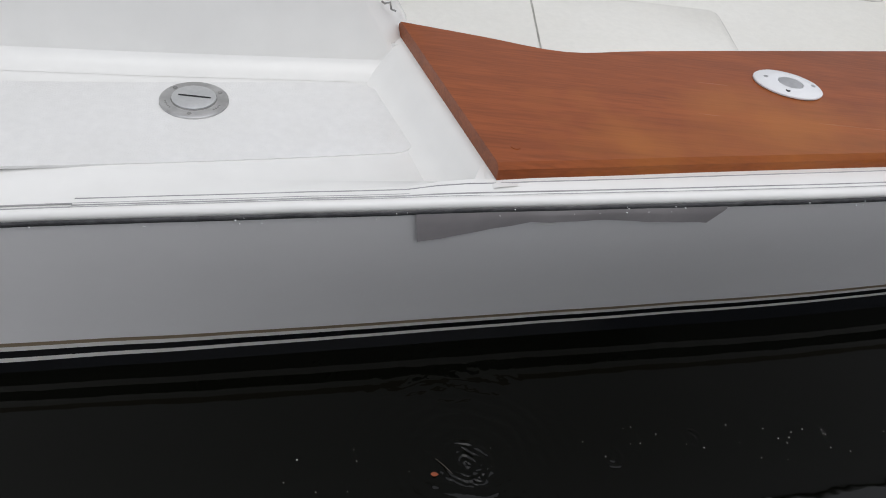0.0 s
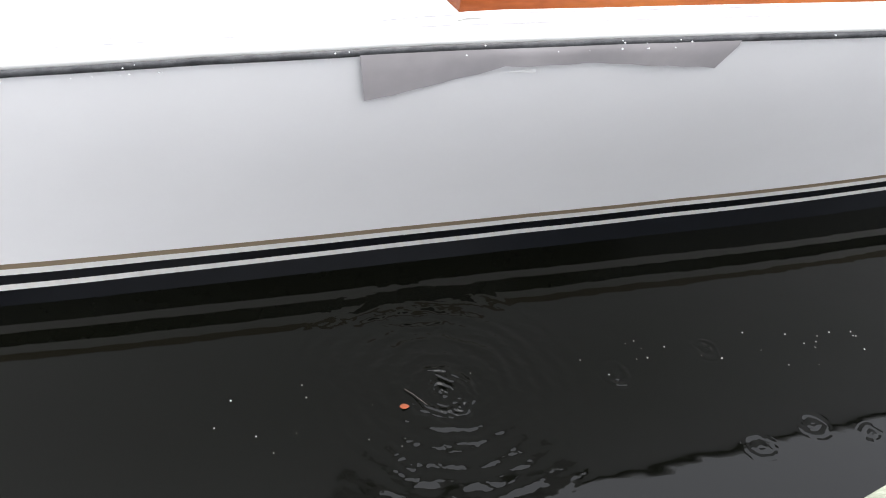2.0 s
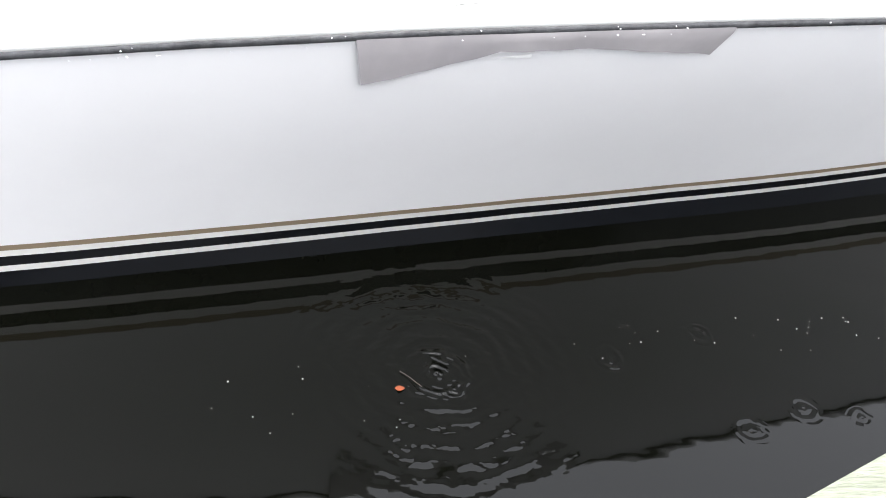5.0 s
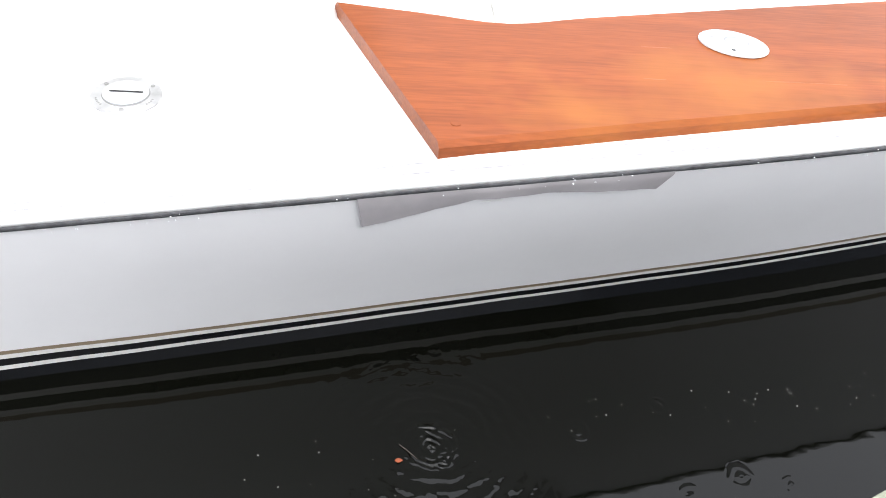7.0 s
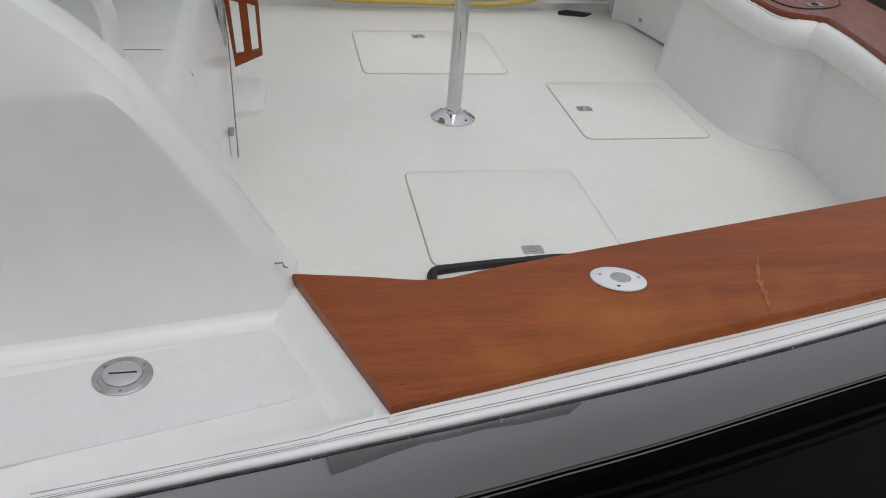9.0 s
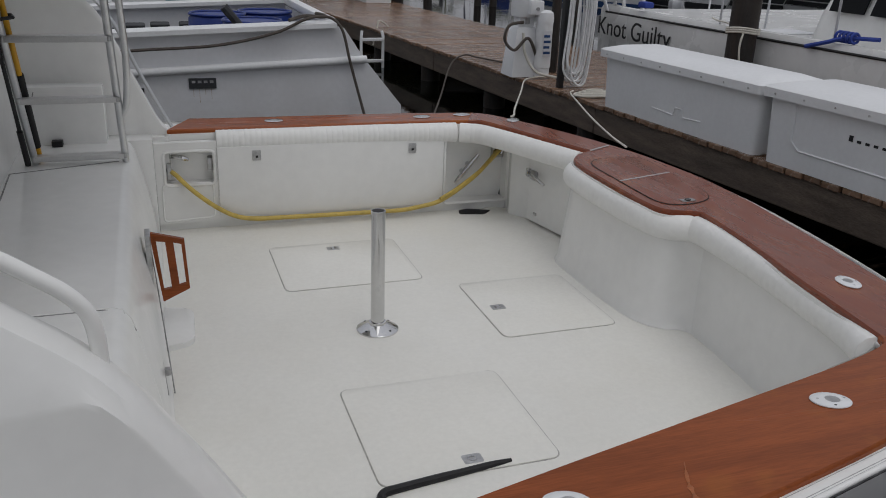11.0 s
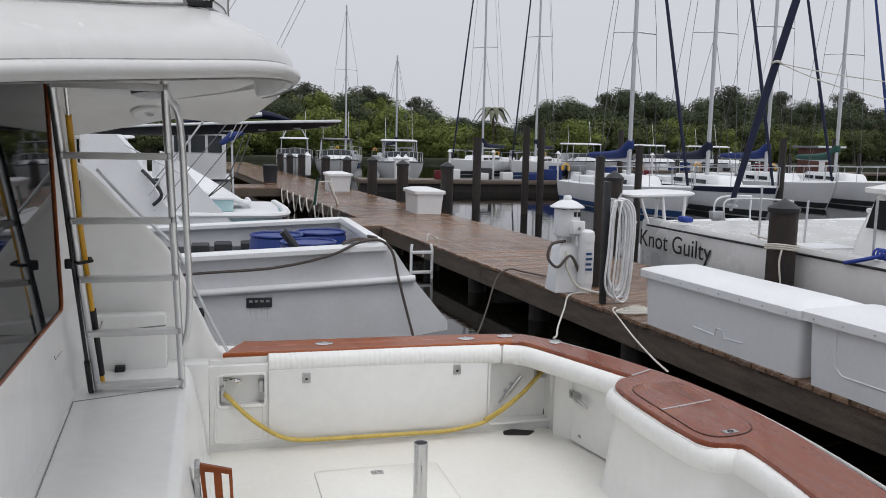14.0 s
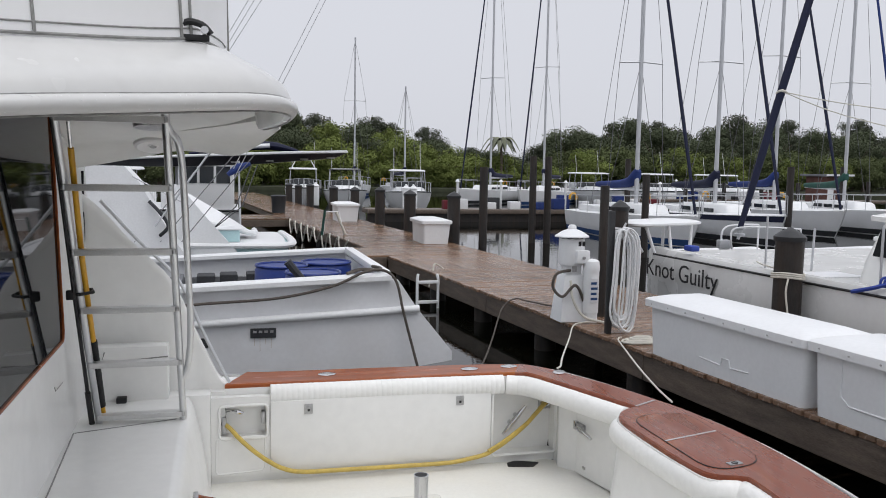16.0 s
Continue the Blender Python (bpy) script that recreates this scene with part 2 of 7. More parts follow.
INK = material("black_lettering", (0.012, 0.012, 0.014), 0.5, var=0.1)
ORANGE = material("orange_leaf", (0.26, 0.06, 0.02), 0.6, var=0.3, scale=30)
FOAM = material("pale_floating_specks", (0.6, 0.6, 0.56), 0.6, var=0.2)
SHACK = material("brown_shed_boards", (0.10, 0.045, 0.035), 0.8, var=0.3, scale=3)
GREYMETAL = material("pot_metal_fitting", (0.46, 0.46, 0.46), 0.3, 0.9, var=0.2, scale=20)

# ---- mesh tools ----
HOME = {}


def thing(name, at=(0, 0, 0), label="", category="", group="", kind=""):
    ob = new(name)
    ob.location = at
    ob.empty_display_size = 0.2
    HOME[ob] = Vector(at)
    return tagged(ob, label, category, group, kind)


def mesh_of(name, bm, mat, smooth=True):
    bmesh.ops.recalc_face_normals(bm, faces=bm.faces[:])
    me = bpy.data.meshes.new(name)
    bm.to_mesh(me)
    bm.free()
    me.materials.append(mat)
    if smooth:
        me.polygons.foreach_set("use_smooth", [True] * len(me.polygons))
        me.set_sharp_from_angle(angle=radians(38))
    return me


def part(name, bm, mat, parent, label="", smooth=True):
    """A bmesh in the thing's own frame (or the world's, for things that stand at the origin) as one mesh under a thing or part."""
    ob = new(name, mesh_of(name, bm, mat, smooth))
    ob.parent = parent
    return tagged(ob, label)


def solo(name, bm, mat, label, category, kind="", group="", at=(0, 0, 0), smooth=True):
    ob = new(name, mesh_of(name, bm, mat, smooth))
    ob.location = at
    return tagged(ob, label, category, group, kind)


def box(x0, x1, y0, y1, z0, z1, bevel=0.0, segs=2, bm=None):
    own = bmesh.new()
    vs = [own.verts.new((x, y, z)) for x in (x0, x1) for y in (y0, y1) for z in (z0, z1)]
    for f in ((0, 1, 3, 2), (4, 6, 7, 5), (0, 4, 5, 1), (2, 3, 7, 6), (0, 2, 6, 4), (1, 5, 7, 3)):
        own.faces.new([vs[i] for i in f])
    if bevel:
        bmesh.ops.bevel(own, geom=own.edges[:], offset=bevel, segments=segs, profile=0.6, affect="EDGES")
    return join(bm, own)


def join(bm, own):
    if bm is None:
        return own
    me = bpy.data.meshes.new("scrap")
    own.to_mesh(me)
    own.free()
    bm.from_mesh(me)
    bpy.data.meshes.remove(me)
    return bm


def rounded(poly, r, n=5):
    """The polygon with its corners rounded by r (a number, or one for each corner)."""
    out = []
    k = len(poly)
    for i in range(k):
        a, b, c = Vector(poly[i - 1]).to_2d(), Vector(poly[i]).to_2d(), Vector(poly[(i + 1) % k]).to_2d()
        rr = r[i] if isinstance(r, (list, tuple)) else r
        d1, d2 = (a - b), (c - b)
        q = min(rr, d1.length * 0.48, d2.length * 0.48)
        p, s = b + d1.normalized() * q, b + d2.normalized() * q
        for j in range(n + 1):
            t = j / n
            out.append((p * (1 - t) ** 2 + b * 2 * t * (1 - t) + s * t * t)[:])
    return out


def prism(poly, z0, z1, bevel=0.0, segs=2, bm=None):
    """A flat polygon with height; z0 and z1 may be numbers or functions of (x, y)."""
    own = bmesh.new()
    lo = [own.verts.new((x, y, z0(x, y) if callable(z0) else z0)) for x, y in poly]
    hi = [own.verts.new((x, y, z1(x, y) if callable(z1) else z1)) for x, y in poly]
    own.faces.new(lo[::-1])
    top = own.faces.new(hi)
    k = len(poly)
    for i in range(k):
        own.faces.new((lo[i], lo[(i + 1) % k], hi[(i + 1) % k], hi[i]))
    if bevel:
        bmesh.ops.bevel(own, geom=list(top.edges), offset=bevel, segments=segs, profile=0.6, affect="EDGES")
    return join(bm, own)


def loft(rings, closed=True, caps=True, bm=None):
    """Skin over rings of equal counts of points."""
    own = bmesh.new()
    vs = [[own.verts.new(p) for p in ring] for ring in rings]
    n = len(rings[0])
    for a, b in zip(vs, vs[1:]):
        for i in range(n if closed else n - 1):
            j = (i + 1) % n
            own.faces.new((a[i], a[j], b[j], b[i]))
    if caps and closed:
        own.faces.new(vs[0][::-1])
        own.faces.new(vs[-1])
    return join(bm, own)


def smooth_line(pts, n=6, closed=False):
    """A Catmull-Rom curve through the points."""
    P = [Vector(p) for p in pts]
    k = len(P)
    out = []
    for i in range(k if closed else k - 1):
        if closed:
            a, b, c, d = P[i - 1], P[i], P[(i + 1) % k], P[(i + 2) % k]
        else:
            a, b, c, d = P[max(i - 1, 0)], P[i], P[i + 1], P[min(i + 2, k - 1)]
        for j in range(n):
            t = j / n
            out.append(0.5 * (2 * b + (c - a) * t + (2 * a - 5 * b + 4 * c - d) * t * t + (3 * b - a - 3 * c + d) * t ** 3))
    if not closed:
        out.append(P[-1])
    return out


def tube(pts, r, n=8, closed=False, bm=None, flat=1.0):
    """A round bar along points; r a number or one radius a point. flat squashes it along its second axis."""
    P = [Vector(p) for p in pts]
    k = len(P)
    up = None
    rings = []
    for i in range(k):
        if closed:
            d = P[(i + 1) % k] - P[i - 1]
        else:
            d = P[min(i + 1, k - 1)] - P[max(i - 1, 0)]
        d = d.normalized() if d.length > 1e-9 else Vector((0, 0, 1))
        if up is None:
            up = Vector((0, 0, 1)) if abs(d.z) < 0.9 else Vector((0, 1, 0))
        side = d.cross(up).normalized()
        up = side.cross(d).normalized()
        rr = r[i] if isinstance(r, (list, tuple)) else r
        rings.append([P[i] + side * math.cos(2 * math.pi * j / n) * rr + up * math.sin(2 * math.pi * j / n) * rr * flat for j in range(n)])
    if closed:
        rings.append(rings[0])
    return loft(rings, True, not closed, bm)


def lathe(profile, n=24, at=(0, 0, 0), bm=None):
    """A turned shape from (radius, height) pairs."""
    rings = [[(at[0] + max(r, 1e-4) * math.cos(2 * math.pi * j / n), at[1] + max(r, 1e-4) * math.sin(2 * math.pi * j / n), at[2] + z)
              for j in range(n)] for r, z in profile]
    return loft(rings, True, True, bm)


def lerp(table, x):
    """The value at x in a table of (x, value) rows."""
    for (a, va), (b, vb) in zip(table, table[1:]):
        if x <= b:
            t = min(max((x - a) / (b - a), 0), 1)
            return va + (vb - va) * t
    return table[-1][1]

# ---- the water ----
WATER = 0.565


def rail_line():
    """Outer edge of the hull at the rub rail, from the port bow quarter round the transom to starboard."""
    port = [(-4.0, -0.35), (-2.0, -0.12), (-1.0, 0.0), (-0.7, 0.0247), (-0.5, 0.0345), (-0.3, 0.0497), (-0.1, 0.0702), (0.2, 0.1109), (0.5, 0.164), (0.8, 0.2286), (1.2, 0.325), (1.9, 0.50), (2.3, 0.62)]
    stern = [(2.5, 0.80), (2.60, 1.3), (2.69, 1.9), (2.735, 2.5), (2.72, 3.0), (2.64, 3.5), (2.45, 4.1), (2.22, 4.6)]
    star = [(2.0, 4.86), (1.6, 4.93), (0.8, 4.96), (0.0, 4.98), (-1.0, 5.02), (-2.0, 5.08), (-4.0, 5.2)]
    return [(p.x, p.y) for p in smooth_line([(*p, 0) for p in port + stern + star], 4)]


RAIL = rail_line()


def zg(y):
    """Height of the gunwale top across the boat."""
    return lerp([(0.0, 1.10), (1.0, 1.10), (2.5, 1.13), (4.6, 1.17), (6, 1.17)], y)


def rail_z(x, y):
    """Height of the sheer at the rail: it dips forward along the port side."""
    if y < 0.75 and x < 2.3:
        return lerp([(-4, 1.0), (-2, 0.96), (-1, 0.985), (-0.7, 1.0267), (-0.5, 1.0517), (-0.3, 1.0717), (-0.1, 1.0869), (0, 1.0926), (0.2, 1.1003), (0.4, 1.104), (1.2, 1.104), (2.3, 1.10)], x)
    return zg(y)


def board_z(x, y):
    """Top of the covering boards; the port board falls a little towards its outer edge."""
    if y > 1.0 or x > 2.2:
        return zg(y)
    across = min(1.0, max(0.0, (y - 0.10 - 0.235 * x) / 0.385))
    return zg(y) - 0.004 * (1 - across) * min(1.0, max(0.0, (2.0 - x) / 0.8))


def hull_point(i, z):
    """The hull's skin at a height, inboard of one point of the rail: flared above, steeper near the water."""
    x, y = RAIL[i]
    a, b = RAIL[max(i - 1, 0)], RAIL[min(i + 1, len(RAIL) - 1)]
    d = Vector((b[0] - a[0], b[1] - a[1])).normalized()
    flare = lerp([(-2, 0.05), (-1, 0.125), (-0.8, 0.18), (-0.6, 0.243), (-0.4, 0.296), (-0.2, 0.337), (0, 0.367), (0.2, 0.388), (0.5, 0.400), (0.8, 0.392), (1.2, 0.392), (2.3, 0.40)], x) if y < 0.75 else 0.18
    top = rail_z(x, y) - 0.0585
    off = max(0.0, top - max(z, 0.587)) * flare + max(0.0, 0.587 - z) * 0.10
    return (x - d.y * off, y + d.x * off)


def hull_ring(z):
    return [hull_point(i, z) for i in range(len(RAIL))]


boat = thing("sport_fishing_boat", (0, 0, 0), "white sport fishing boat with varnished teak boards, moored by a dock", "boat")


def hull_band(name, z0, z1, mat, label, out=0.0, steps=2):
    """A band of the hull between two heights; with no upper height it runs up to the rail."""
    rings = []
    for k in range(steps + 1):
        ring = []
        for i, (rx, ry) in enumerate(RAIL):
            top = rail_z(rx, ry) - 0.05 if z1 is None else z1
            z = top + (z0 - top) * k / steps
            x, y = hull_point(i, z - out * 6)
            rise = 0.0116 * min(max(x, -1.2), 1.2) * (1 if z1 is not None else k / steps)
            ring.append((x, y, z + rise))
        rings.append(ring)
    return part(name, loft(rings, False), mat, boat, label)


hull_band("hull_side", 0.667, None, HULLW, "white painted hull side", steps=5)
hull_band("tan_stripe", 0.6553, 0.667, GOLD, "thin tan stripe")
hull_band("stripe", 0.6418, 0.6553, STRIPE, "white boot stripe")
hull_band("boot_band", 0.6199, 0.6418, BLACK, "black band between stripes")
hull_band("stripe", 0.6063, 0.6199, STRIPE, "thin white boot stripe")
hull_band("bottom", 0.30, 0.6063, BLACK, "black lower hull", steps=4)
# grey band painted for the highlight where the water meets the hull
hull_band("meniscus_line", 0.5745, 0.5765, SEAM, "fine grey line", out=-0.0008, steps=1)

# rub rail: white moulding above, dark wet rubber below


def rail_bar(name, dz, off, r, mat, label, flat=1.0, n=10):
    k = len(RAIL)
    pts = []
    for i, (x, y) in enumerate(RAIL):
        a, b = RAIL[max(i - 1, 0)], RAIL[min(i + 1, k - 1)]
        d = Vector((b[0] - a[0], b[1] - a[1])).normalized()
        pts.append((x + d.y * off, y - d.x * off, rail_z(x, y) + dz))
    return part(name, tube(pts, r, n, flat=flat), mat, boat, label)


rail_bar("rub_rail", -0.0505, -0.002, 0.0062, RAILDK, "wet dark rubber rub rail")
rail_bar("rail_moulding", -0.0400, -0.006, 0.0095, GEL, "white rail moulding")
rail_bar("rail_groove", -0.0315, -0.0105, 0.0013, GROOVE, "grey groove line in the rail", n=6)
rail_bar("rail_joint_strip", -0.0325, -0.020, 0.0014, GROOVE, "second grey groove line", n=6)


def beads(points, parent, label, seed=1, size=(0.0008, 0.0018)):
    """Clinging water drops as small flattened beads, one mesh."""
    rb = random.Random(seed)
    verts, faces = [], []
    for p in points:
        q = rb.uniform(*size)
        i0 = len(verts)
        verts += [(p[0] + q * math.cos(k * 1.2566), p[1] + q * math.sin(k * 1.2566), p[2]) for k in range(5)]
        verts += [(p[0], p[1], p[2] + q * 0.9), (p[0], p[1], p[2] - q * 0.7)]
        for k in range(5):
            faces += [(i0 + k, i0 + (k + 1) % 5, i0 + 5), (i0 + (k + 1) % 5, i0 + k, i0 + 6)]
    me = bpy.data.meshes.new("rainwater")
    me.from_pydata(verts, [], faces)
    me.polygons.foreach_set("use_smooth", [True] * len(me.polygons))
    me.materials.append(DROP)
    ob = new("rainwater", me)
    ob.parent = parent
    return tagged(ob, label, kind="stuff")


rb = random.Random(17)
drop_spots = []
for k in range(70):
    x = rb.uniform(-1.0, 1.3)
    low = rb.random() < 0.6
    y = lerp(RAIL[:52], x)
    drop_spots.append((x, y - (0.006 if low else 0.0085) + rb.uniform(-0.001, 0.001), rail_z(x, y) - (0.0585 if low else rb.uniform(0.044, 0.052))))
beads(drop_spots, boat, "rain drops hanging along the rub rail")

# torn masking film hanging below the rail, with a pointed far end
film_rows = []
for i in range(34):
    x = -0.125 + 0.498 * i / 33
    low = lerp([(-0.125, 0.9596), (-0.115, 0.9596), (-0.072, 0.9711), (0.016, 0.997), (0.056, 1.0135), (0.107, 1.0147), (0.182, 1.0164), (0.28, 1.0104), (0.366, 1.0007), (0.373, 1.0408)], x) + 0.0008 * math.sin(i * 1.7)
    y, high = lerp(RAIL[:52], x), rail_z(x, 0.1) - 0.053
    flare = lerp([(-0.6, 0.24), (0, 0.366), (0.6, 0.405)], x)
    col = []
    for j in range(5):
        z = high + (low - high) * j / 4
        col.append((x + (0.010 if i == 0 else 0.004 if i == 1 else 0) * j / 4, y + max(0.0, high - 0.0055 - z) * flare - 0.0035 - 0.0018 * math.sin(i * 0.55) * j / 4, z))
    film_rows.append(col)
part("masking_film", loft(film_rows, False), TAPE, boat, "torn grey masking film stuck under the rail")

# ---- decks and gunwale body ----
TEAKPAIRS = [((0.0, 0.10), (-0.17, 0.55)), ((0.1, 0.121), (-0.015, 0.5275)), ((0.2, 0.142), (0.14, 0.505)), ((0.3, 0.165), (0.30, 0.545)), ((0.48, 0.205), (0.58, 0.61)), ((0.85, 0.285), (1.0, 0.705)),
             ((1.2, 0.365), (1.4, 0.795)), ((1.6, 0.46), (1.77, 0.88)), ((2.22, 0.63), (2.05, 0.965)), ((2.42, 0.80), (2.11, 1.03)), ((2.52, 1.15), (2.14, 1.25)),
             ((2.57, 1.5), (2.18, 1.55)), ((2.63, 1.95), (2.245, 1.95)), ((2.665, 2.30), (2.28, 2.33)), ((2.68, 2.44), (2.25, 2.40)), ((2.685, 2.56), (2.12, 2.46)),
             ((2.685, 2.70), (2.075, 2.60)), ((2.68, 2.95), (2.06, 2.92)), ((2.64, 3.22), (2.06, 3.25)), ((2.605, 3.42), (2.085, 3.43)), ((2.57, 3.56), (2.16, 3.53)),
             ((2.54, 3.66), (2.29, 3.60)), ((2.42, 3.98), (2.17, 3.88)), ((2.26, 4.33), (2.03, 4.22)), ((2.05, 4.70), (1.90, 4.50)),
             ((1.93, 4.80), (1.80, 4.545)), ((1.5, 4.86), (1.5, 4.555)), ((0.8, 4.89), (0.8, 4.56)), ((0.1, 4.91), (0.1, 4.57)), ((-0.10, 4.93), (-0.27, 4.57))]


def board_piece(i0, i1, mat, label):
    """A length of covering board, 28 mm thick with a rounded edge."""
    rings = []
    sub = TEAKPAIRS[i0:i1 + 1]
    outer = smooth_line([(*a, 0) for a, b in sub], 4)
    inner = smooth_line([(*b, 0) for a, b in sub], 4)
    for o, q in zip(outer, inner):
        d = (q - o).normalized()
        o = o + d * 0.019
        zo, zi = board_z(o.x, o.y), board_z(q.x, q.y)
        e = 0.008
        rings.append([(o.x, o.y, zo - 0.026), (o.x, o.y, zo - 0.007), (o.x + d.x * e, o.y + d.y * e, zo + 0.002),
                      (q.x - d.x * e, q.y - d.y * e, zi + 0.002), (q.x, q.y, zi - 0.007), (q.x, q.y, zi - 0.026)])
    return part("covering_board", loft(rings, True), mat, boat, label)


board_piece(0, 9, TEAK, "varnished teak covering board with amber worn patches")
board_piece(9, 21, TEAK_Y, "varnished teak transom board, wet")
board_piece(21, 25, TEAK_Y, "varnished teak corner board, wet")
board_piece(25, 29, TEAK, "varnished teak starboard covering board")
# worn amber streaks on the port board, each a thin skin of bare wood
def streak(pts, w, name="worn_patch"):
    rings = []
    P = smooth_line([(*p, 0) for p in pts], 5)
    for i, p in enumerate(P):
        a, b = P[max(i - 1, 0)], P[min(i + 1, len(P) - 1)]
        d = (b - a).normalized()
        s = Vector((-d.y, d.x, 0))
        t = i / (len(P) - 1)
        ww = w * math.sin(math.pi * min(max(t, 0.04), 0.96)) * (0.7 + 0.45 * math.sin(i * 2.3))
        z = board_z(p.x, p.y) + 0.0030
        rings.append([(p.x + s.x * ww, p.y + s.y * ww, z), (p.x - s.x * ww, p.y - s.y * ww, z)])
    part(name, loft(rings, False), AMBER, boat, "bare amber streak in the varnish", smooth=False)


streak([(0.95, 0.54), (0.905, 0.45), (0.885, 0.38), (0.86, 0.31)], 0.009)
part("screw_plug", lathe([(0.008, 0), (0.008, 0.0017), (0.0, 0.0017)], 12, (0.022, 0.172, board_z(0.022, 0.172) + 0.001)), TEAK, boat, "small wood plug")


# gunwale body under the boards, white margin outside and in
body_rings = []
for o, q in zip(smooth_line([(*a, 0) for a, b in TEAKPAIRS], 4), smooth_line([(*b, 0) for a, b in TEAKPAIRS], 4)):
    d = (q - o).normalized()
    zo, zi = board_z(o.x, o.y), board_z(q.x, q.y)
    lip_out = 0.022 if o.y < 0.62 and o.x < 2.15 else -0.020
    ox, oy = o.x + d.x * lip_out, o.y + d.y * lip_out
    body_rings.append([(ox + d.x * 0.012, oy + d.y * 0.012, zo - 0.06), (ox, oy, zo - 0.036), (ox + d.x * 0.004, oy + d.y * 0.004, zo - 0.0255),
                       (q.x + d.x * 0.010, q.y + d.y * 0.010, zi - 0.0255), (q.x + d.x * 0.012, q.y + d.y * 0.012, zi - 0.04), (q.x + d.x * 0.004, q.y + d.y * 0.004, zi - 0.10)])
part("gunwale", loft(body_rings, True), GEL, boat, "white moulded gunwale")
teak_edge = [a for a, b in TEAKPAIRS[:9]]
margin, fine_a, fine_b = [], [], []
for k in range(60):
    x = -0.62 + 2.82 * k / 59
    p = Vector((x, lerp(RAIL[:52], x) + 0.009, rail_z(x, 0.1) - 0.0308))
    q = Vector((x, lerp(teak_edge, x) + 0.021, board_z(x, lerp(teak_edge, x)) - 0.0235))
    if x < 0.02:
        q = q.lerp(Vector((x, p.y + 0.030, p.z - 0.0015)), min(1.0, (0.02 - x) / 0.16))
    margin.append([p, p.lerp(q, 0.25), p.lerp(q, 0.5), p.lerp(q, 0.75), q])
    fine_a.append(p.lerp(q, 0.18))
    fine_b.append(p.lerp(q, 0.74))
part("margin", loft(margin, False), GEL, boat, "flat white margin outside the covering board")
part("margin_groove", tube(fine_a, 0.0013, 6), GROOVE, boat, "fine grey groove")
part("margin_groove", tube(fine_b, 0.0011, 6), GROOVE, boat, "fine grey groove")

# port side deck forward of the boards, with its sunken nonskid panel
DZ = 1.012


def port_edge(x):
    return lerp(RAIL[:48], x) + 0.004


deck_rows = []
for x in (-4.0, -3.0, -2.0, -1.4, -1.0, -0.7, -0.45, -0.25, -0.12, -0.04, 0.02, 0.06):
    ye, yf = port_edge(x), lerp([(-4, 0.20), (-1.6, 0.36), (-0.6, 0.47), (-0.15, 0.55), (0.1, 0.56)], x)
    rim = rail_z(x, 0.1)
    deck_rows.append([(x, ye - 0.003, rim - 0.049), (x, ye + 0.010, rim - 0.034), (x, ye + 0.030, rim - 0.034), (x, ye + 0.075, (rim - 0.034 + DZ) / 2), (x, ye + 0.105, DZ - 0.0005), (x, (ye + yf) / 2, DZ), (x, yf - 0.03, DZ), (x, yf + 0.03, DZ + 0.02)])
part("side_deck", loft(deck_rows, False), GEL, boat, "white moulded side deck")
part("deck_step", prism([(0.008, 0.118), (0.06, 0.15), (-0.02, 0.56), (-0.163, 0.553)], 1.0, lambda x, y: board_z(x, y) - 0.029), GEL, boat, "white riser under the covering board")
part("board_corner", prism([(-0.05, port_edge(-0.05) + 0.014), (0.02, port_edge(0.02) + 0.012), (0.10, port_edge(0.10) + 0.010), (0.10, 0.16), (0.03, 0.17), (-0.03, 0.15)], 1.0, lambda x, y: min(board_z(x, y) - 0.0262, rail_z(x, 0.1) - 0.0375 + max(0.0, y - port_edge(x)) * 0.25)), GEL, boat, "white margin round the end of the covering board")
fillet_rows = []
for off, fz in ((0.03, 1.073), (0.0, 1.0735), (-0.010, 1.071), (-0.025, 1.056), (-0.045, 1.030), (-0.065, 1.016), (-0.085, 1.0105)):
    fillet_row = []
    for q in (0.0, 0.12, 0.25, 0.5, 0.75, 1.0):
        fx = -0.17 * q + 0.935 * off
        fillet_row.append((fx, max(0.10 + 0.45 * q + 0.353 * off, port_edge(fx) + 0.016), max(1.0105, fz - 0.004 * (1 - q))))
    fillet_rows.append(fillet_row)
part("board_fillet", loft(fillet_rows, False), GEL, boat, "smooth white slope up to the covering board")
panel = rounded([(-2.6, -0.27), (-0.749, 0.105), (-0.431, 0.175), (-0.118, 0.255), (-0.200, 0.466), (-0.475, 0.408), (-0.827, 0.335), (-1.6, 0.235), (-2.6, 0.10)], [0.05, 0.3, 0.3, 0.05, 0.07, 0.3, 0.3, 0.3, 0.05])
part("nonskid_panel", prism(panel, DZ - 0.003, DZ + 0.0018, 0.0012), NONSKID, boat, "pale grey nonskid deck panel")

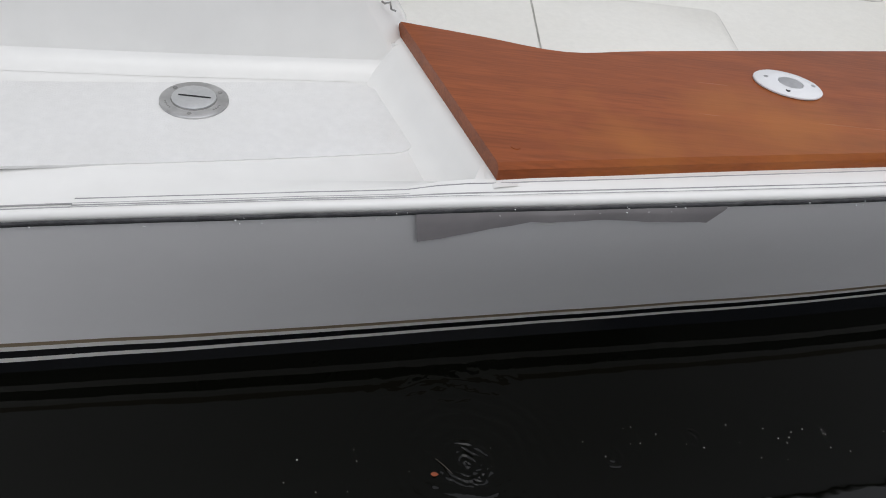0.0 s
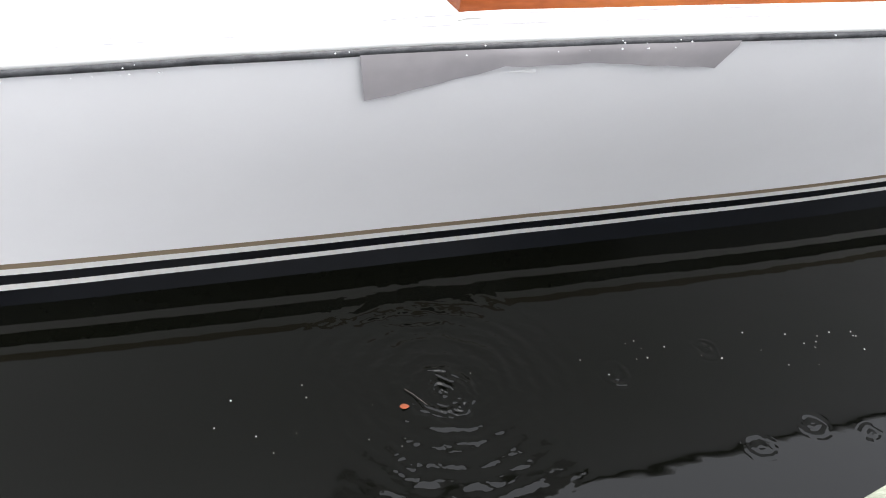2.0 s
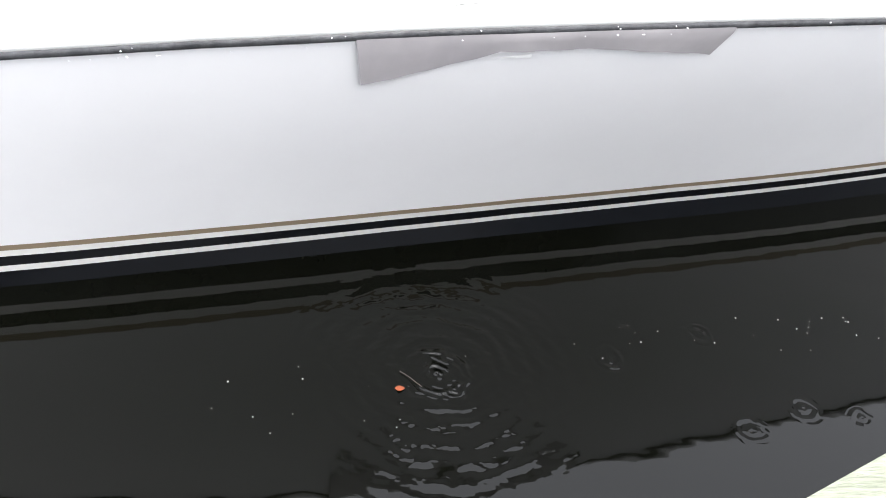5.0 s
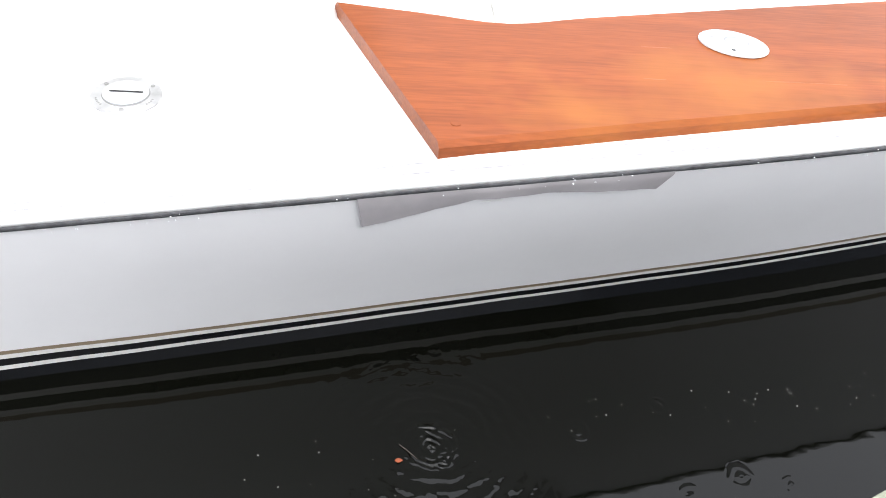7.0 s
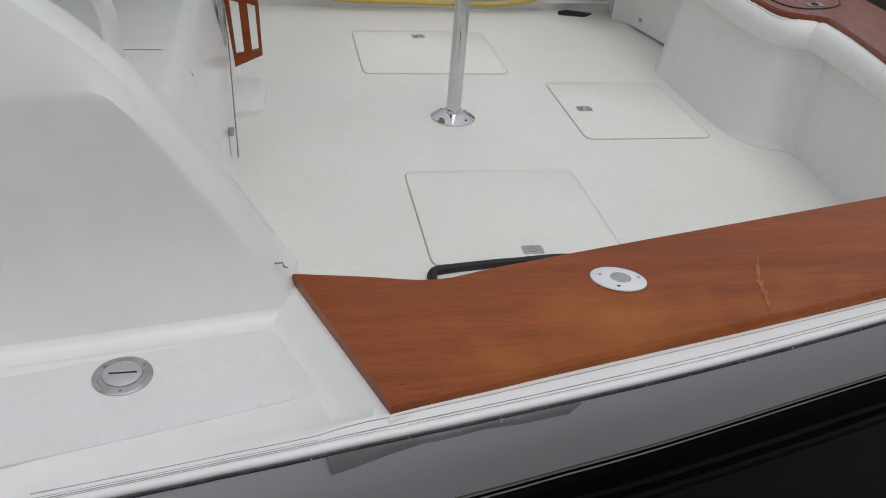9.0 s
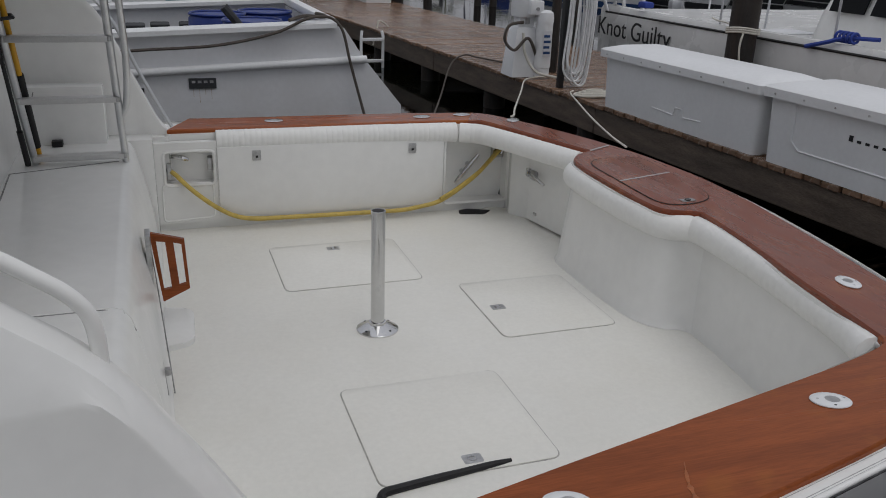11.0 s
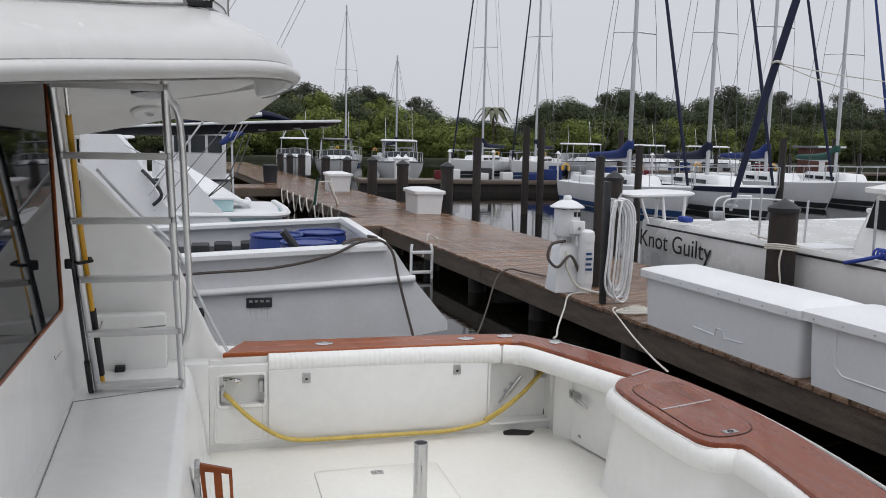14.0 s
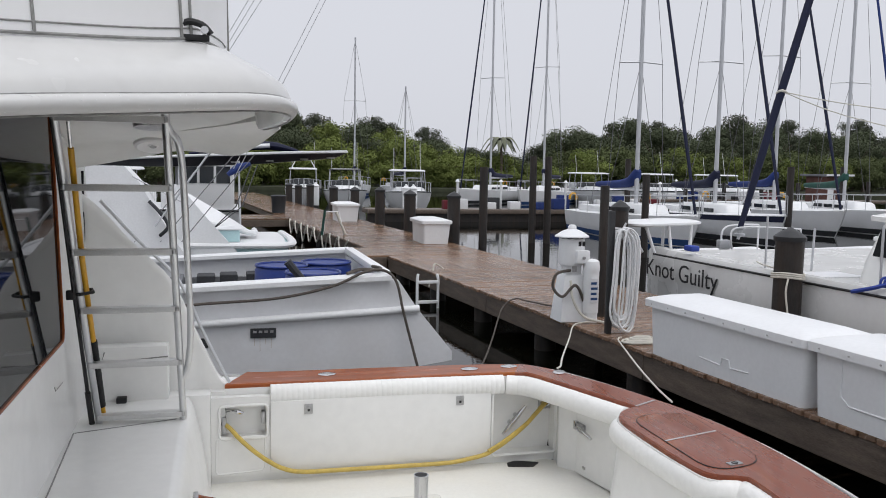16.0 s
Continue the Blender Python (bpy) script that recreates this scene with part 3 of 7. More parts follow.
# fuel filler with its slotted key cap
filler = part("deck_filler", lathe([(0.0, 0), (0.0575, 0), (0.0575, 0.003), (0.054, 0.005), (0.0, 0.005)], 32, (-0.507, 0.338, DZ + 0.0018)), GREYMETAL, boat, "dull metal deck filler flange")
part("filler_cap", lathe([(0.0, 0), (0.037, 0), (0.037, 0.0035), (0.034, 0.0048), (0.0, 0.0048)], 28, (-0.507, 0.338, DZ + 0.0063)), ALU, filler, "slotted round cap")
part("key_slot", box(-0.533, -0.479, 0.3363, 0.3403, DZ + 0.0108, DZ + 0.0116), RUBBER, filler)
for ang in (0.62, 2.5, 4.75):
    part("screw", lathe([(0.0, 0), (0.0042, 0), (0.0034, 0.0014), (0.0, 0.0016)], 10, (-0.507 + 0.047 * math.cos(ang), 0.338 + 0.047 * math.sin(ang), DZ + 0.0064)), SEAM, filler)
part("cap_joint", tube([(-0.507 + 0.0375 * math.cos(k * 0.2618), 0.338 + 0.0375 * math.sin(k * 0.2618), DZ + 0.0068) for k in range(24)], 0.0011, 5, closed=True), SEAM, filler, "dark joint round the cap")
for k in range(9):
    ang = 3.5 + k * 0.11 + (1.6 if k > 4 else 0)
    cx0, cy0 = -0.507 + 0.0475 * math.cos(ang), 0.338 + 0.0475 * math.sin(ang)
    part("raised_mark", lathe([(0.0, 0), (0.0022, 0), (0.0018, 0.0009), (0.0, 0.001)], 6, (cx0, cy0, DZ + 0.0064)), SEAM, filler)

# ---- house side wings ----
WING = [(-0.155, 1.075), (-0.20, 1.15), (-0.285, 1.30), (-0.36, 1.42), (-0.43, 1.53), (-0.52, 1.63), (-0.66, 1.74), (-0.9, 1.92), (-1.10, 2.12), (-1.35, 2.45), (-1.6, 2.70)]
WINGS = [(-0.16, 1.09), (-0.29, 1.20), (-0.38, 1.38), (-0.47, 1.58), (-0.54, 1.76), (-0.62, 1.91), (-0.73, 2.03), (-0.86, 2.16), (-1.06, 2.39), (-1.35, 2.62), (-1.6, 2.80)]


CREASE = 1.545


def wing(sign, name, label):
    """Aft end of the house side that sweeps down to the gunwale; sign -1 port, 1 starboard."""
    def yy(outer, x, z):
        base = lerp([(-4, 0.10), (-1.6, 0.31), (-0.6, 0.445), (-0.15, 0.515)], x)
        lean = (min(z, CREASE) - 1.04) * 0.05 + max(0.0, z - CREASE) * 0.25
        y = base + lean if outer else base + (0.17 if sign < 0 else 0.075) + 0.03 * max(0, z - 1.2) + 0.12 * max(0, z - CREASE)
        return y if sign < 0 else 5.18 - y
    line = [(p.x, p.y) for p in smooth_line([(a, b, 0) for a, b in (WING if sign < 0 else WINGS)], 3)]
    line = [(x, z) for x, z in line] + [(-2.6, 2.85), (-4.0, 2.9)]
    zb = 0.9
    rings = []
    for x, z in line:
        base_z = DZ
        ring = [(x, yy(True, x, base_z), zb), (x, yy(True, x, base_z) - sign * -0.0, base_z + 0.01)]
        knee = min(CREASE, z - 0.07)
        for zz in (base_z + (knee - base_z) * 0.5, knee - 0.008, min(knee + 0.008, z - 0.06)):
            zz = max(zz, base_z + 0.011)
            ring.append((x, yy(True, x, zz), zz))
        yo, yi = yy(True, x, z), yy(False, x, z)
        for k, (fy, dz) in enumerate(((0.0, -0.055), (0.12, -0.018), (0.5, 0.0), (0.88, -0.018), (1.0, -0.055))):
            ring.append((x, yo + (yi - yo) * fy, max(z + dz, base_z + 0.012)))
        ring.append((x, yi, base_z))
        ring.append((x, yi, zb - 0.4))
        rings.append(ring)
    return part(name, loft(rings, True), GEL, boat, label)


wing(-1, "house_side", "white moulded house side sweeping down to the side deck")
wing(1, "house_side", "white moulded house side on the far beam")

# fillet along the foot of the port house side
cove = []
for x in (-4, -2.5, -1.6, -1.0, -0.6, -0.35, -0.2, -0.15):
    yb = lerp([(-4, 0.10), (-1.6, 0.31), (-0.6, 0.445), (-0.15, 0.515)], x)
    cove.append([(x, yb - 0.045 * (1 - math.sin(k * 0.2618)) + 0.0045, DZ + 0.0008 + 0.045 * (1 - math.cos(k * 0.2618))) for k in range(7)])
part("deck_fillet", loft(cove, False), GEL, boat, "rounded white fillet")
part("handrail", tube(smooth_line([(-1.4, 0.60, 2.28), (-1.0, 0.60, 2.06), (-0.70, 0.60, 1.855), (-0.60, 0.60, 1.785), (-0.525, 0.60, 1.725), (-0.49, 0.60, 1.66), (-0.485, 0.60, 1.54)], 5), 0.0175, 12), GEL, boat, "white tube handrail")
part("sealant_smear", tube([(-0.205, 0.515, 1.15), (-0.2, 0.525, 1.142), (-0.19, 0.52, 1.148), (-0.187, 0.53, 1.13), (-0.178, 0.528, 1.128)], 0.002, 5), SEAM, boat, "squiggle of grey sealant")

# ---- cockpit sole and liner ----
SZ = 0.50
sole_poly = [(-1.3, 0.45), (0.5, 0.60), (1.4, 0.75), (2.1, 0.95), (2.32, 1.5), (2.40, 2.2), (2.42, 3.6), (2.3, 4.3), (1.95, 4.64), (-1.3, 4.70)]
sole = part("cockpit_sole", prism(sole_poly, 0.44, SZ), SOLE, boat, "off-white cockpit sole")


def hatch(x0, x1, y0, y1, latch, label):
    gap = part("hatch_gasket", prism(rounded([(x0, y0), (x1, y0), (x1, y1), (x0, y1)], 0.055), SZ - 0.004, SZ + 0.0012), GAP, sole, "thin grey gap round the hatch")
    g = 0.0055
    lid = part("hatch", prism(rounded([(x0 + g, y0 + g), (x1 - g, y0 + g), (x1 - g, y1 - g), (x0 + g, y1 - g)], 0.05), SZ - 0.002, SZ + 0.0042, 0.0015), SOLE, sole, label)
    lx, ly = latch
    part("latch_plate", prism(rounded([(lx - 0.04, ly - 0.03), (lx + 0.04, ly - 0.03), (lx + 0.04, ly + 0.03), (lx - 0.04, ly + 0.03)], 0.012), SZ + 0.003, SZ + 0.0058), GREYMETAL, sole, "flush metal hatch latch")
    part("latch_ring", tube([(lx + 0.018 * math.cos(a * 0.628), ly + 0.014 * math.sin(a * 0.628), SZ + 0.0065) for a in range(10)], 0.0028, 6, closed=True), CHROME, sole)
    return lid


hatch(0.28, 1.10, 3.31, 4.04, (0.68, 3.93), "moulded deck hatch with a flush latch")
hatch(1.26, 1.92, 2.46, 3.19, (1.37, 2.82), "moulded deck hatch with a flush latch")
hatch(0.335, 1.085, 1.43, 2.17, (0.73, 1.515), "moulded deck hatch standing slightly open on a black seal")
part("hatch_seal", tube(smooth_line([(0.335, 1.27, 0.506), (0.322, 1.345, 0.508), (0.335, 1.388, 0.51), (0.40, 1.405, 0.51), (0.65, 1.436, 0.508), (0.872, 1.462, 0.506)], 4), [0.018] * 12 + [0.017] * 4 + [0.015] * 3 + [0.012] * 1 + [0.008] * 1, 8), RUBBER, sole, "thick black rubber hatch seal")

# liner walls, port side and transom
def wall_strip(name, floor, top, ztop, mat, label, bulge=0.0):
    """A moulded wall from a line on the sole to a line under the boards, with a coved foot."""
    F = smooth_line([(*p, 0) for p in floor], 5)
    T = smooth_line([(*p, 0) for p in top], 5)
    rings = []
    for f, t in zip(F, T):
        zt = ztop(t.y) if callable(ztop) else ztop
        d = f - t
        a, b = F[0], F[-1]
        rings.append([(f.x, f.y, SZ - 0.02), (f.x, f.y, SZ + 0.004), (f.x + (t.x - f.x) * 0.2, f.y + (t.y - f.y) * 0.2, SZ + 0.03),
                      (f.x + (t.x - f.x) * 0.45, f.y + (t.y - f.y) * 0.45, SZ + 0.16), (f.x + (t.x - f.x) * 0.8, f.y + (t.y - f.y) * 0.8, zt - 0.2), (t.x, t.y, zt)])
    return part(name, loft(rings, False), mat, boat, label)


under = lambda y: zg(y) - 0.03
wall_strip("port_liner", [(-0.2, 0.54), (0.14, 0.50), (0.6, 0.60), (1.2, 0.74), (1.8, 0.98)], [(-0.2, 0.52), (0.14, 0.48), (0.6, 0.58), (1.2, 0.72), (1.8, 0.92)], under, GEL, "white moulded cockpit liner")
wall_strip("transom_liner", [(1.8, 0.98), (2.0, 1.05), (2.10, 1.15), (2.17, 1.6), (2.22, 2.0), (2.235, 2.26)], [(1.8, 0.92), (2.06, 1.0), (2.15, 1.12), (2.22, 1.6), (2.27, 2.0), (2.30, 2.34)], under, GEL, "white moulded transom liner")
wall_strip("bait_locker", [(2.235, 2.26), (2.20, 2.31), (2.10, 2.36), (2.03, 2.47), (2.0, 2.62), (1.985, 2.95), (1.985, 3.28), (2.0, 3.40), (2.06, 3.46), (2.40, 3.52)],
           [(2.30, 2.34), (2.24, 2.43), (2.15, 2.48), (2.11, 2.56), (2.09, 2.68), (2.075, 2.95), (2.075, 3.24), (2.09, 3.40), (2.15, 3.50), (2.40, 3.54)], under, GEL, "white rounded bait locker under the transom board")
# transom door in its recess between locker and corner
door_poly = [(2.28, 3.53), (2.32, 3.55), (2.19, 4.21), (2.15, 4.19)]
tdoor = part("transom_door", prism(door_poly, SZ + 0.015, zg(4) - 0.03, 0.006), GEL, boat, "white transom door")
for zh in (0.575, 1.02):
    part("hinge", box(2.165, 2.205, 4.075, 4.125, zh - 0.012, zh + 0.012, 0.004), CHROME, tdoor, "stainless hinge")
part("latch_plate", box(2.140, 2.168, 4.085, 4.165, 0.82, 0.885, 0.005), GREYMETAL, tdoor, "stainless latch plate")
part("door_latch", tube([(2.136, 4.15, 0.856), (2.128, 4.08, 0.860), (2.140, 3.99, 0.842), (2.150, 3.95, 0.83)], [0.012, 0.015, 0.012, 0.010], 10), CHROME, tdoor, "stainless latch lever")
part("keeper", box(2.125, 2.165, 4.17, 4.205, 0.83, 0.89, 0.006), CHROME, boat, "stainless keeper on the post")
part("scuff", box(2.19, 2.23, 4.13, 4.16, SZ + 0.001, SZ + 0.006), RUBBER, boat, "small dark scuff at the foot of the door")
# corner post
part("corner_post", prism(rounded([(2.080, 4.36), (2.19, 4.20), (2.26, 4.26), (2.16, 4.56), (2.118, 4.56), (2.118, 4.48)], 0.012), SZ - 0.01, zg(4.5) - 0.03), GEL, boat, "white corner post of the liner")


def frame_wall(x0, x1, z0, z1, holes, y0, y1):
    """A wall in the x-z plane with rectangular openings, as butted blocks in one mesh."""
    xs = sorted({x0, x1, *[h[0] for h in holes], *[h[1] for h in holes]})
    zs = sorted({z0, z1, *[h[2] for h in holes], *[h[3] for h in holes]})
    own = bmesh.new()
    grid = {}

    def v(i, j, k):
        key = (i, j, k)
        if key not in grid:
            grid[key] = own.verts.new((xs[i], y0 if k == 0 else y1, zs[j]))
        return grid[key]

    def solid(i, j):
        if not (0 <= i < len(xs) - 1 and 0 <= j < len(zs) - 1):
            return False
        cx, cz = (xs[i] + xs[i + 1]) / 2, (zs[j] + zs[j + 1]) / 2
        return not any(h[0] < cx < h[1] and h[2] < cz < h[3] for h in holes)
    for i in range(len(xs) - 1):
        for j in range(len(zs) - 1):
            if not solid(i, j):
                continue
            for k in (0, 1):
                own.faces.new((v(i, j, k), v(i + 1, j, k), v(i + 1, j + 1, k), v(i, j + 1, k)))
            for (di, dj, a, b) in ((-1, 0, (i, j), (i, j + 1)), (1, 0, (i + 1, j), (i + 1, j + 1)), (0, -1, (i, j), (i + 1, j)), (0, 1, (i, j + 1), (i + 1, j + 1))):
                if not solid(i + di, j + dj):
                    own.faces.new((v(*a, 0), v(*b, 0), v(*b, 1), v(*a, 1)))
    return own


R1, R2 = (-0.295, 0.0, 0.825, 1.03), (1.63, 2.105, 0.575, 1.035)
liner = part("starboard_liner", frame_wall(-0.36, 2.135, SZ + 0.055, 1.10, [R1, R2], 4.50, 4.56), GEL, boat, "white liner with two recesses")
part("kick_space", box(-0.36, 2.16, 4.53, 4.60, SZ - 0.01, SZ + 0.06), GEL, boat, "shaded toe kick")
for h, deep in ((R1, 4.597), (R2, 4.625)):
    cav = bmesh.new()
    box(h[0] - 0.03, h[1] + 0.03, deep - 0.012, deep, h[2] - 0.05, h[3] + 0.05, bm=cav)
    box(h[0] - 0.03, h[1] + 0.03, 4.562, deep - 0.01, h[2] - 0.05, h[2] - 0.002, bm=cav)
    box(h[0] - 0.03, h[1] + 0.03, 4.562, deep - 0.01, h[3] + 0.002, h[3] + 0.05, bm=cav)
    box(h[0] - 0.03, h[0] - 0.002, 4.562, deep - 0.01, h[2], h[3], bm=cav)
    box(h[1] + 0.002, h[1] + 0.03, 4.562, deep - 0.01, h[2], h[3], bm=cav)
    part("recess", cav, GEL, liner, "moulded recess")
    ring = rounded([(h[0] - 0.012, h[2] - 0.012), (h[1] + 0.012, h[2] - 0.012), (h[1] + 0.012, h[3] + 0.012), (h[0] - 0.012, h[3] + 0.012)], 0.035)
    part("recess_rim", tube([(x, 4.498, z) for x, z in ring], 0.010, 8, closed=True), GEL, liner, "raised white rim")
lowp = rounded([(-0.33, 0.57), (-0.005, 0.585), (-0.005, 0.825), (-0.325, 0.825)], 0.03)
low_bm = bmesh.new()
tube([(x, 4.499, z) for x, z in lowp], 0.006, 8, closed=True, bm=low_bm)
part("panel_bead", low_bm, GEL, liner, "moulded bead round the lower panel")
# the large tackle door with two latches
big = part("tackle_door", box(0.03, 1.60, 4.478, 4.499, SZ + 0.075, 1.062, 0.006), GEL, boat, "large white hinged panel")
for lx in (0.285, 1.365):
    part("latch_plate", box(lx - 0.028, lx + 0.028, 4.470, 4.4775, 0.965, 1.035, 0.004), GREYMETAL, big, "metal panel latch")
    part("keyhole", box(lx - 0.008, lx + 0.008, 4.467, 4.4695, 0.985, 1.0), RUBBER, big)


# bolsters along the far side, the corner and the transom
def bolster(pts, r, label, pitch, depth=0.024):
    """A padded roll with stitched pleats across it."""
    P = smooth_line(pts, 24)
    run = [0.0]
    for p, q in zip(P, P[1:]):
        run.append(run[-1] + (q - p).length)
    count = max(2, round(run[-1] / pitch))
    steps = [(k + f) / count * run[-1] for k in range(count) for f in (0.0, 0.12, 0.5, 0.88)] + [run[-1]]
    centre, radii = [], []
    j = 0
    rb = random.Random(int(run[-1] * 1000))
    for k, d in enumerate(steps):
        while j < len(P) - 2 and run[j + 1] < d:
            j += 1
        t = min(1.0, max(0.0, (d - run[j]) / max(1e-6, run[j + 1] - run[j])))
        centre.append(P[j].lerp(P[j + 1], t))
        dip = depth if k % 4 == 0 else depth * 0.25 if k % 4 in (1, 3) else 0.0
        radii.append(r * (1 - dip + rb.uniform(-0.008, 0.008)))
    radii[0] = radii[-1] = r * 0.8
    return part("bolster", tube(centre, radii, 16, flat=1.15), VINYL, boat, label)


bolster([(0.03, 4.545, 1.095), (0.5, 4.535, 1.095), (1.1, 4.53, 1.095), (1.7, 4.515, 1.092)], 0.062, "white padded coaming bolster", 0.036)
bolster([(1.72, 4.51, 1.09), (1.86, 4.44, 1.085), (1.98, 4.22, 1.08), (2.12, 3.88, 1.075), (2.23, 3.62, 1.07)], 0.062, "white padded bolster over the transom door", 0.045, 0.016)
bolster([(2.27, 3.58, 1.04), (2.16, 3.52, 1.04), (2.095, 3.43, 1.045), (2.075, 3.25, 1.045), (2.08, 2.92, 1.04), (2.095, 2.62, 1.04), (2.145, 2.48, 1.037), (2.262, 2.415, 1.035)], 0.065, "white padded bolster round the bait locker", 0.05, 0.018)
bolster([(2.268, 2.40, 1.035), (2.272, 2.30, 1.035), (2.262, 2.0, 1.033), (2.215, 1.55, 1.025), (2.165, 1.22, 1.02), (2.10, 1.03, 1.02)], 0.062, "white padded transom bolster", 0.045, 0.018)

# lid set into the transom board, with a gasket and hinge strips
oval = rounded([(2.135, 2.475), (2.505, 2.545), (2.535, 3.43), (2.125, 3.405)], [0.19, 0.17, 0.16, 0.19], 8)
cx, cy = 2.325, 2.96
ring_line = [(cx + (x - cx) * 0.995, cy + (y - cy) * 0.997, zg(y) + 0.0032) for x, y in oval]
part("lid_gasket", tube(ring_line, 0.0034, 6, closed=True), RUBBER, boat, "dark gap round the bait lid")
inner = [(cx + (x - cx) * 0.985, cy + (y - cy) * 0.992) for x, y in oval]
lid = part("bait_lid", prism(inner, lambda x, y: zg(y) - 0.012, lambda x, y: zg(y) + 0.0062, 0.0015), TEAK_Y, boat, "wet varnished teak bait lid")
part("hinge_strip", prism([(2.132, 2.940), (2.518, 3.040), (2.515, 3.054), (2.13, 2.954)], lambda x, y: zg(y) + 0.004, lambda x, y: zg(y) + 0.0088), ALU, lid, "pale metal hinge strip")
part("hinge_strip", prism([(2.29, 3.585), (2.47, 3.680), (2.463, 3.693), (2.283, 3.598)], lambda x, y: zg(y) + 0.002, lambda x, y: zg(y) + 0.0075), ALU, boat, "pale metal strip across the board")
part("lid_latch", prism(rounded([(2.275, 2.528), (2.36, 2.54), (2.356, 2.584), (2.271, 2.572)], 0.008), lambda x, y: zg(y) + 0.004, lambda x, y: zg(y) + 0.0095), GREYMETAL, lid, "flush pale lift ring")
part("lift_ring", tube([(2.315 + 0.017 * math.cos(a * 0.628), 2.556 + 0.013 * math.sin(a * 0.628), zg(2.55) + 0.0105) for a in range(10)], 0.0025, 6, closed=True), RUBBER, lid)


def rod_holder(x, y, ang, label="white flush rod holder with its dark open bore", mat=PLASTIC):
    """Oval flange with an open tube, three screws and raised marks."""
    z = board_z(x, y) + 0.003
    c, s = math.cos(radians(ang)), math.sin(radians(ang))

    def w(u, v, h):
        return (x + u * c - v * s, y + u * s + v * c, z + h)
    n = 36
    rings = []
    for (a, b, ra, h) in ((0.065, 0.046, 0, 0.0), (0.065, 0.046, 0, 0.003), (0.062, 0.043, 0, 0.0055), (0.031, 0.027, 1, 0.008), (0.024, 0.0205, 1, 0.0075), (0.022, 0.019, 1, 0.0)):
        rings.append([w((a if not ra else a) * math.cos(2 * math.pi * i / n) + (0.004 if ra else 0), b * math.sin(2 * math.pi * i / n), h) for i in range(n)])
    f = part("rod_holder", loft(rings, True, False), mat, boat, label)
    part("bore", loft([[w(0.0225 * math.cos(2 * math.pi * i / 20) + 0.004, 0.0195 * math.sin(2 * math.pi * i / 20), h) for i in range(20)] for h in (0.0068, 0.0012)], True, True), GREYMETAL, f, "grey bore")
    for u, v in ((-0.042, 0.0), (0.045, 0.012), (0.0, -0.033)):
        part("screw", lathe([(0.0, 0), (0.0055, 0), (0.0045, 0.002), (0.0, 0.002)], 10, w(u, v, 0.0052)), RUBBER if v < -0.02 else GREYMETAL, f)
    return f


rod_holder(0.560, 0.465, -20)
rod_holder(1.585, 0.692, -20)
rod_holder(2.36, 1.45, 80)
rod_holder(2.125, 4.48, 60, mat=CHROME)
for rx, ry in ((0.439, 4.725), (1.495, 4.69), (1.813, 4.715)):
    rod_holder(rx, ry, 0, "polished flush rod holder", CHROME)

# cleat and hose fittings in the recesses
def cleat(x, y, z, dx, dz, parent):
    b = tube(smooth_line([(x - dx, y, z - dz), (x - dx * 0.5, y, z - dz * 0.5), (x, y, z), (x + dx * 0.5, y, z + dz * 0.5), (x + dx, y, z + dz)], 3), [0.009, 0.012, 0.014, 0.016, 0.017, 0.018, 0.018, 0.018, 0.017, 0.016, 0.014, 0.012, 0.009], 10)
    c = part("cleat", b, CHROME, parent, "polished mooring cleat")
    part("cleat_foot", tube([(x - dx * 0.25, y, z - dz * 0.25), (x - dx * 0.25, y + 0.046, z - dz * 0.25)], 0.019, 8), CHROME, c)
    part("cleat_foot", tube([(x + dx * 0.25, y, z + dz * 0.25), (x + dx * 0.25, y + 0.046, z + dz * 0.25)], 0.019, 8), CHROME, c)


cleat(1.8135, 4.565, 0.802, 0.088, 0.104, liner)
part("hose_tap", tube(smooth_line([(-0.285, 4.58, 0.985), (-0.24, 4.55, 0.997), (-0.19, 4.54, 0.99), (-0.15, 4.545, 0.975)], 3), [0.016, 0.013, 0.012, 0.012, 0.013, 0.014, 0.017, 0.017, 0.012, 0.010], 8), CHROME, liner, "chrome washdown tap")
part("socket_box", box(-0.288, -0.262, 4.52, 4.58, 0.85, 0.955, 0.004), GREYMETAL, liner, "grey outlet box")
part("door_catch", box(-0.03, -0.004, 4.52, 4.575, 0.90, 0.985, 0.005), GREYMETAL, liner, "metal catch")
part("fairlead_plate", prism(rounded([(2.015, 4.575), (2.103, 4.575), (2.103, 4.611), (2.015, 4.611)], 0.004), 0.872, 0.992, 0.006), GREYMETAL, liner, "worn metal hawse plate")
part("fairlead_rim", tube([(2.060 + 0.036 * math.cos(a * 0.5236), 4.572, 0.932 + 0.042 * math.sin(a * 0.5236)) for a in range(12)], 0.013, 8, closed=True), CHROME, liner, "polished hawse ring")
part("fairlead_bore", tube([(2.060, 4.578, 0.932), (2.060, 4.568, 0.932)], 0.030, 14), RUBBER, liner, "dark hawse opening")
part("scupper", prism(rounded([(1.72, 4.42), (1.90, 4.38), (1.98, 4.46), (1.82, 4.53), (1.74, 4.50)], 0.02), SZ - 0.002, SZ + 0.0035), RUBBER, boat, "dark corner scupper")

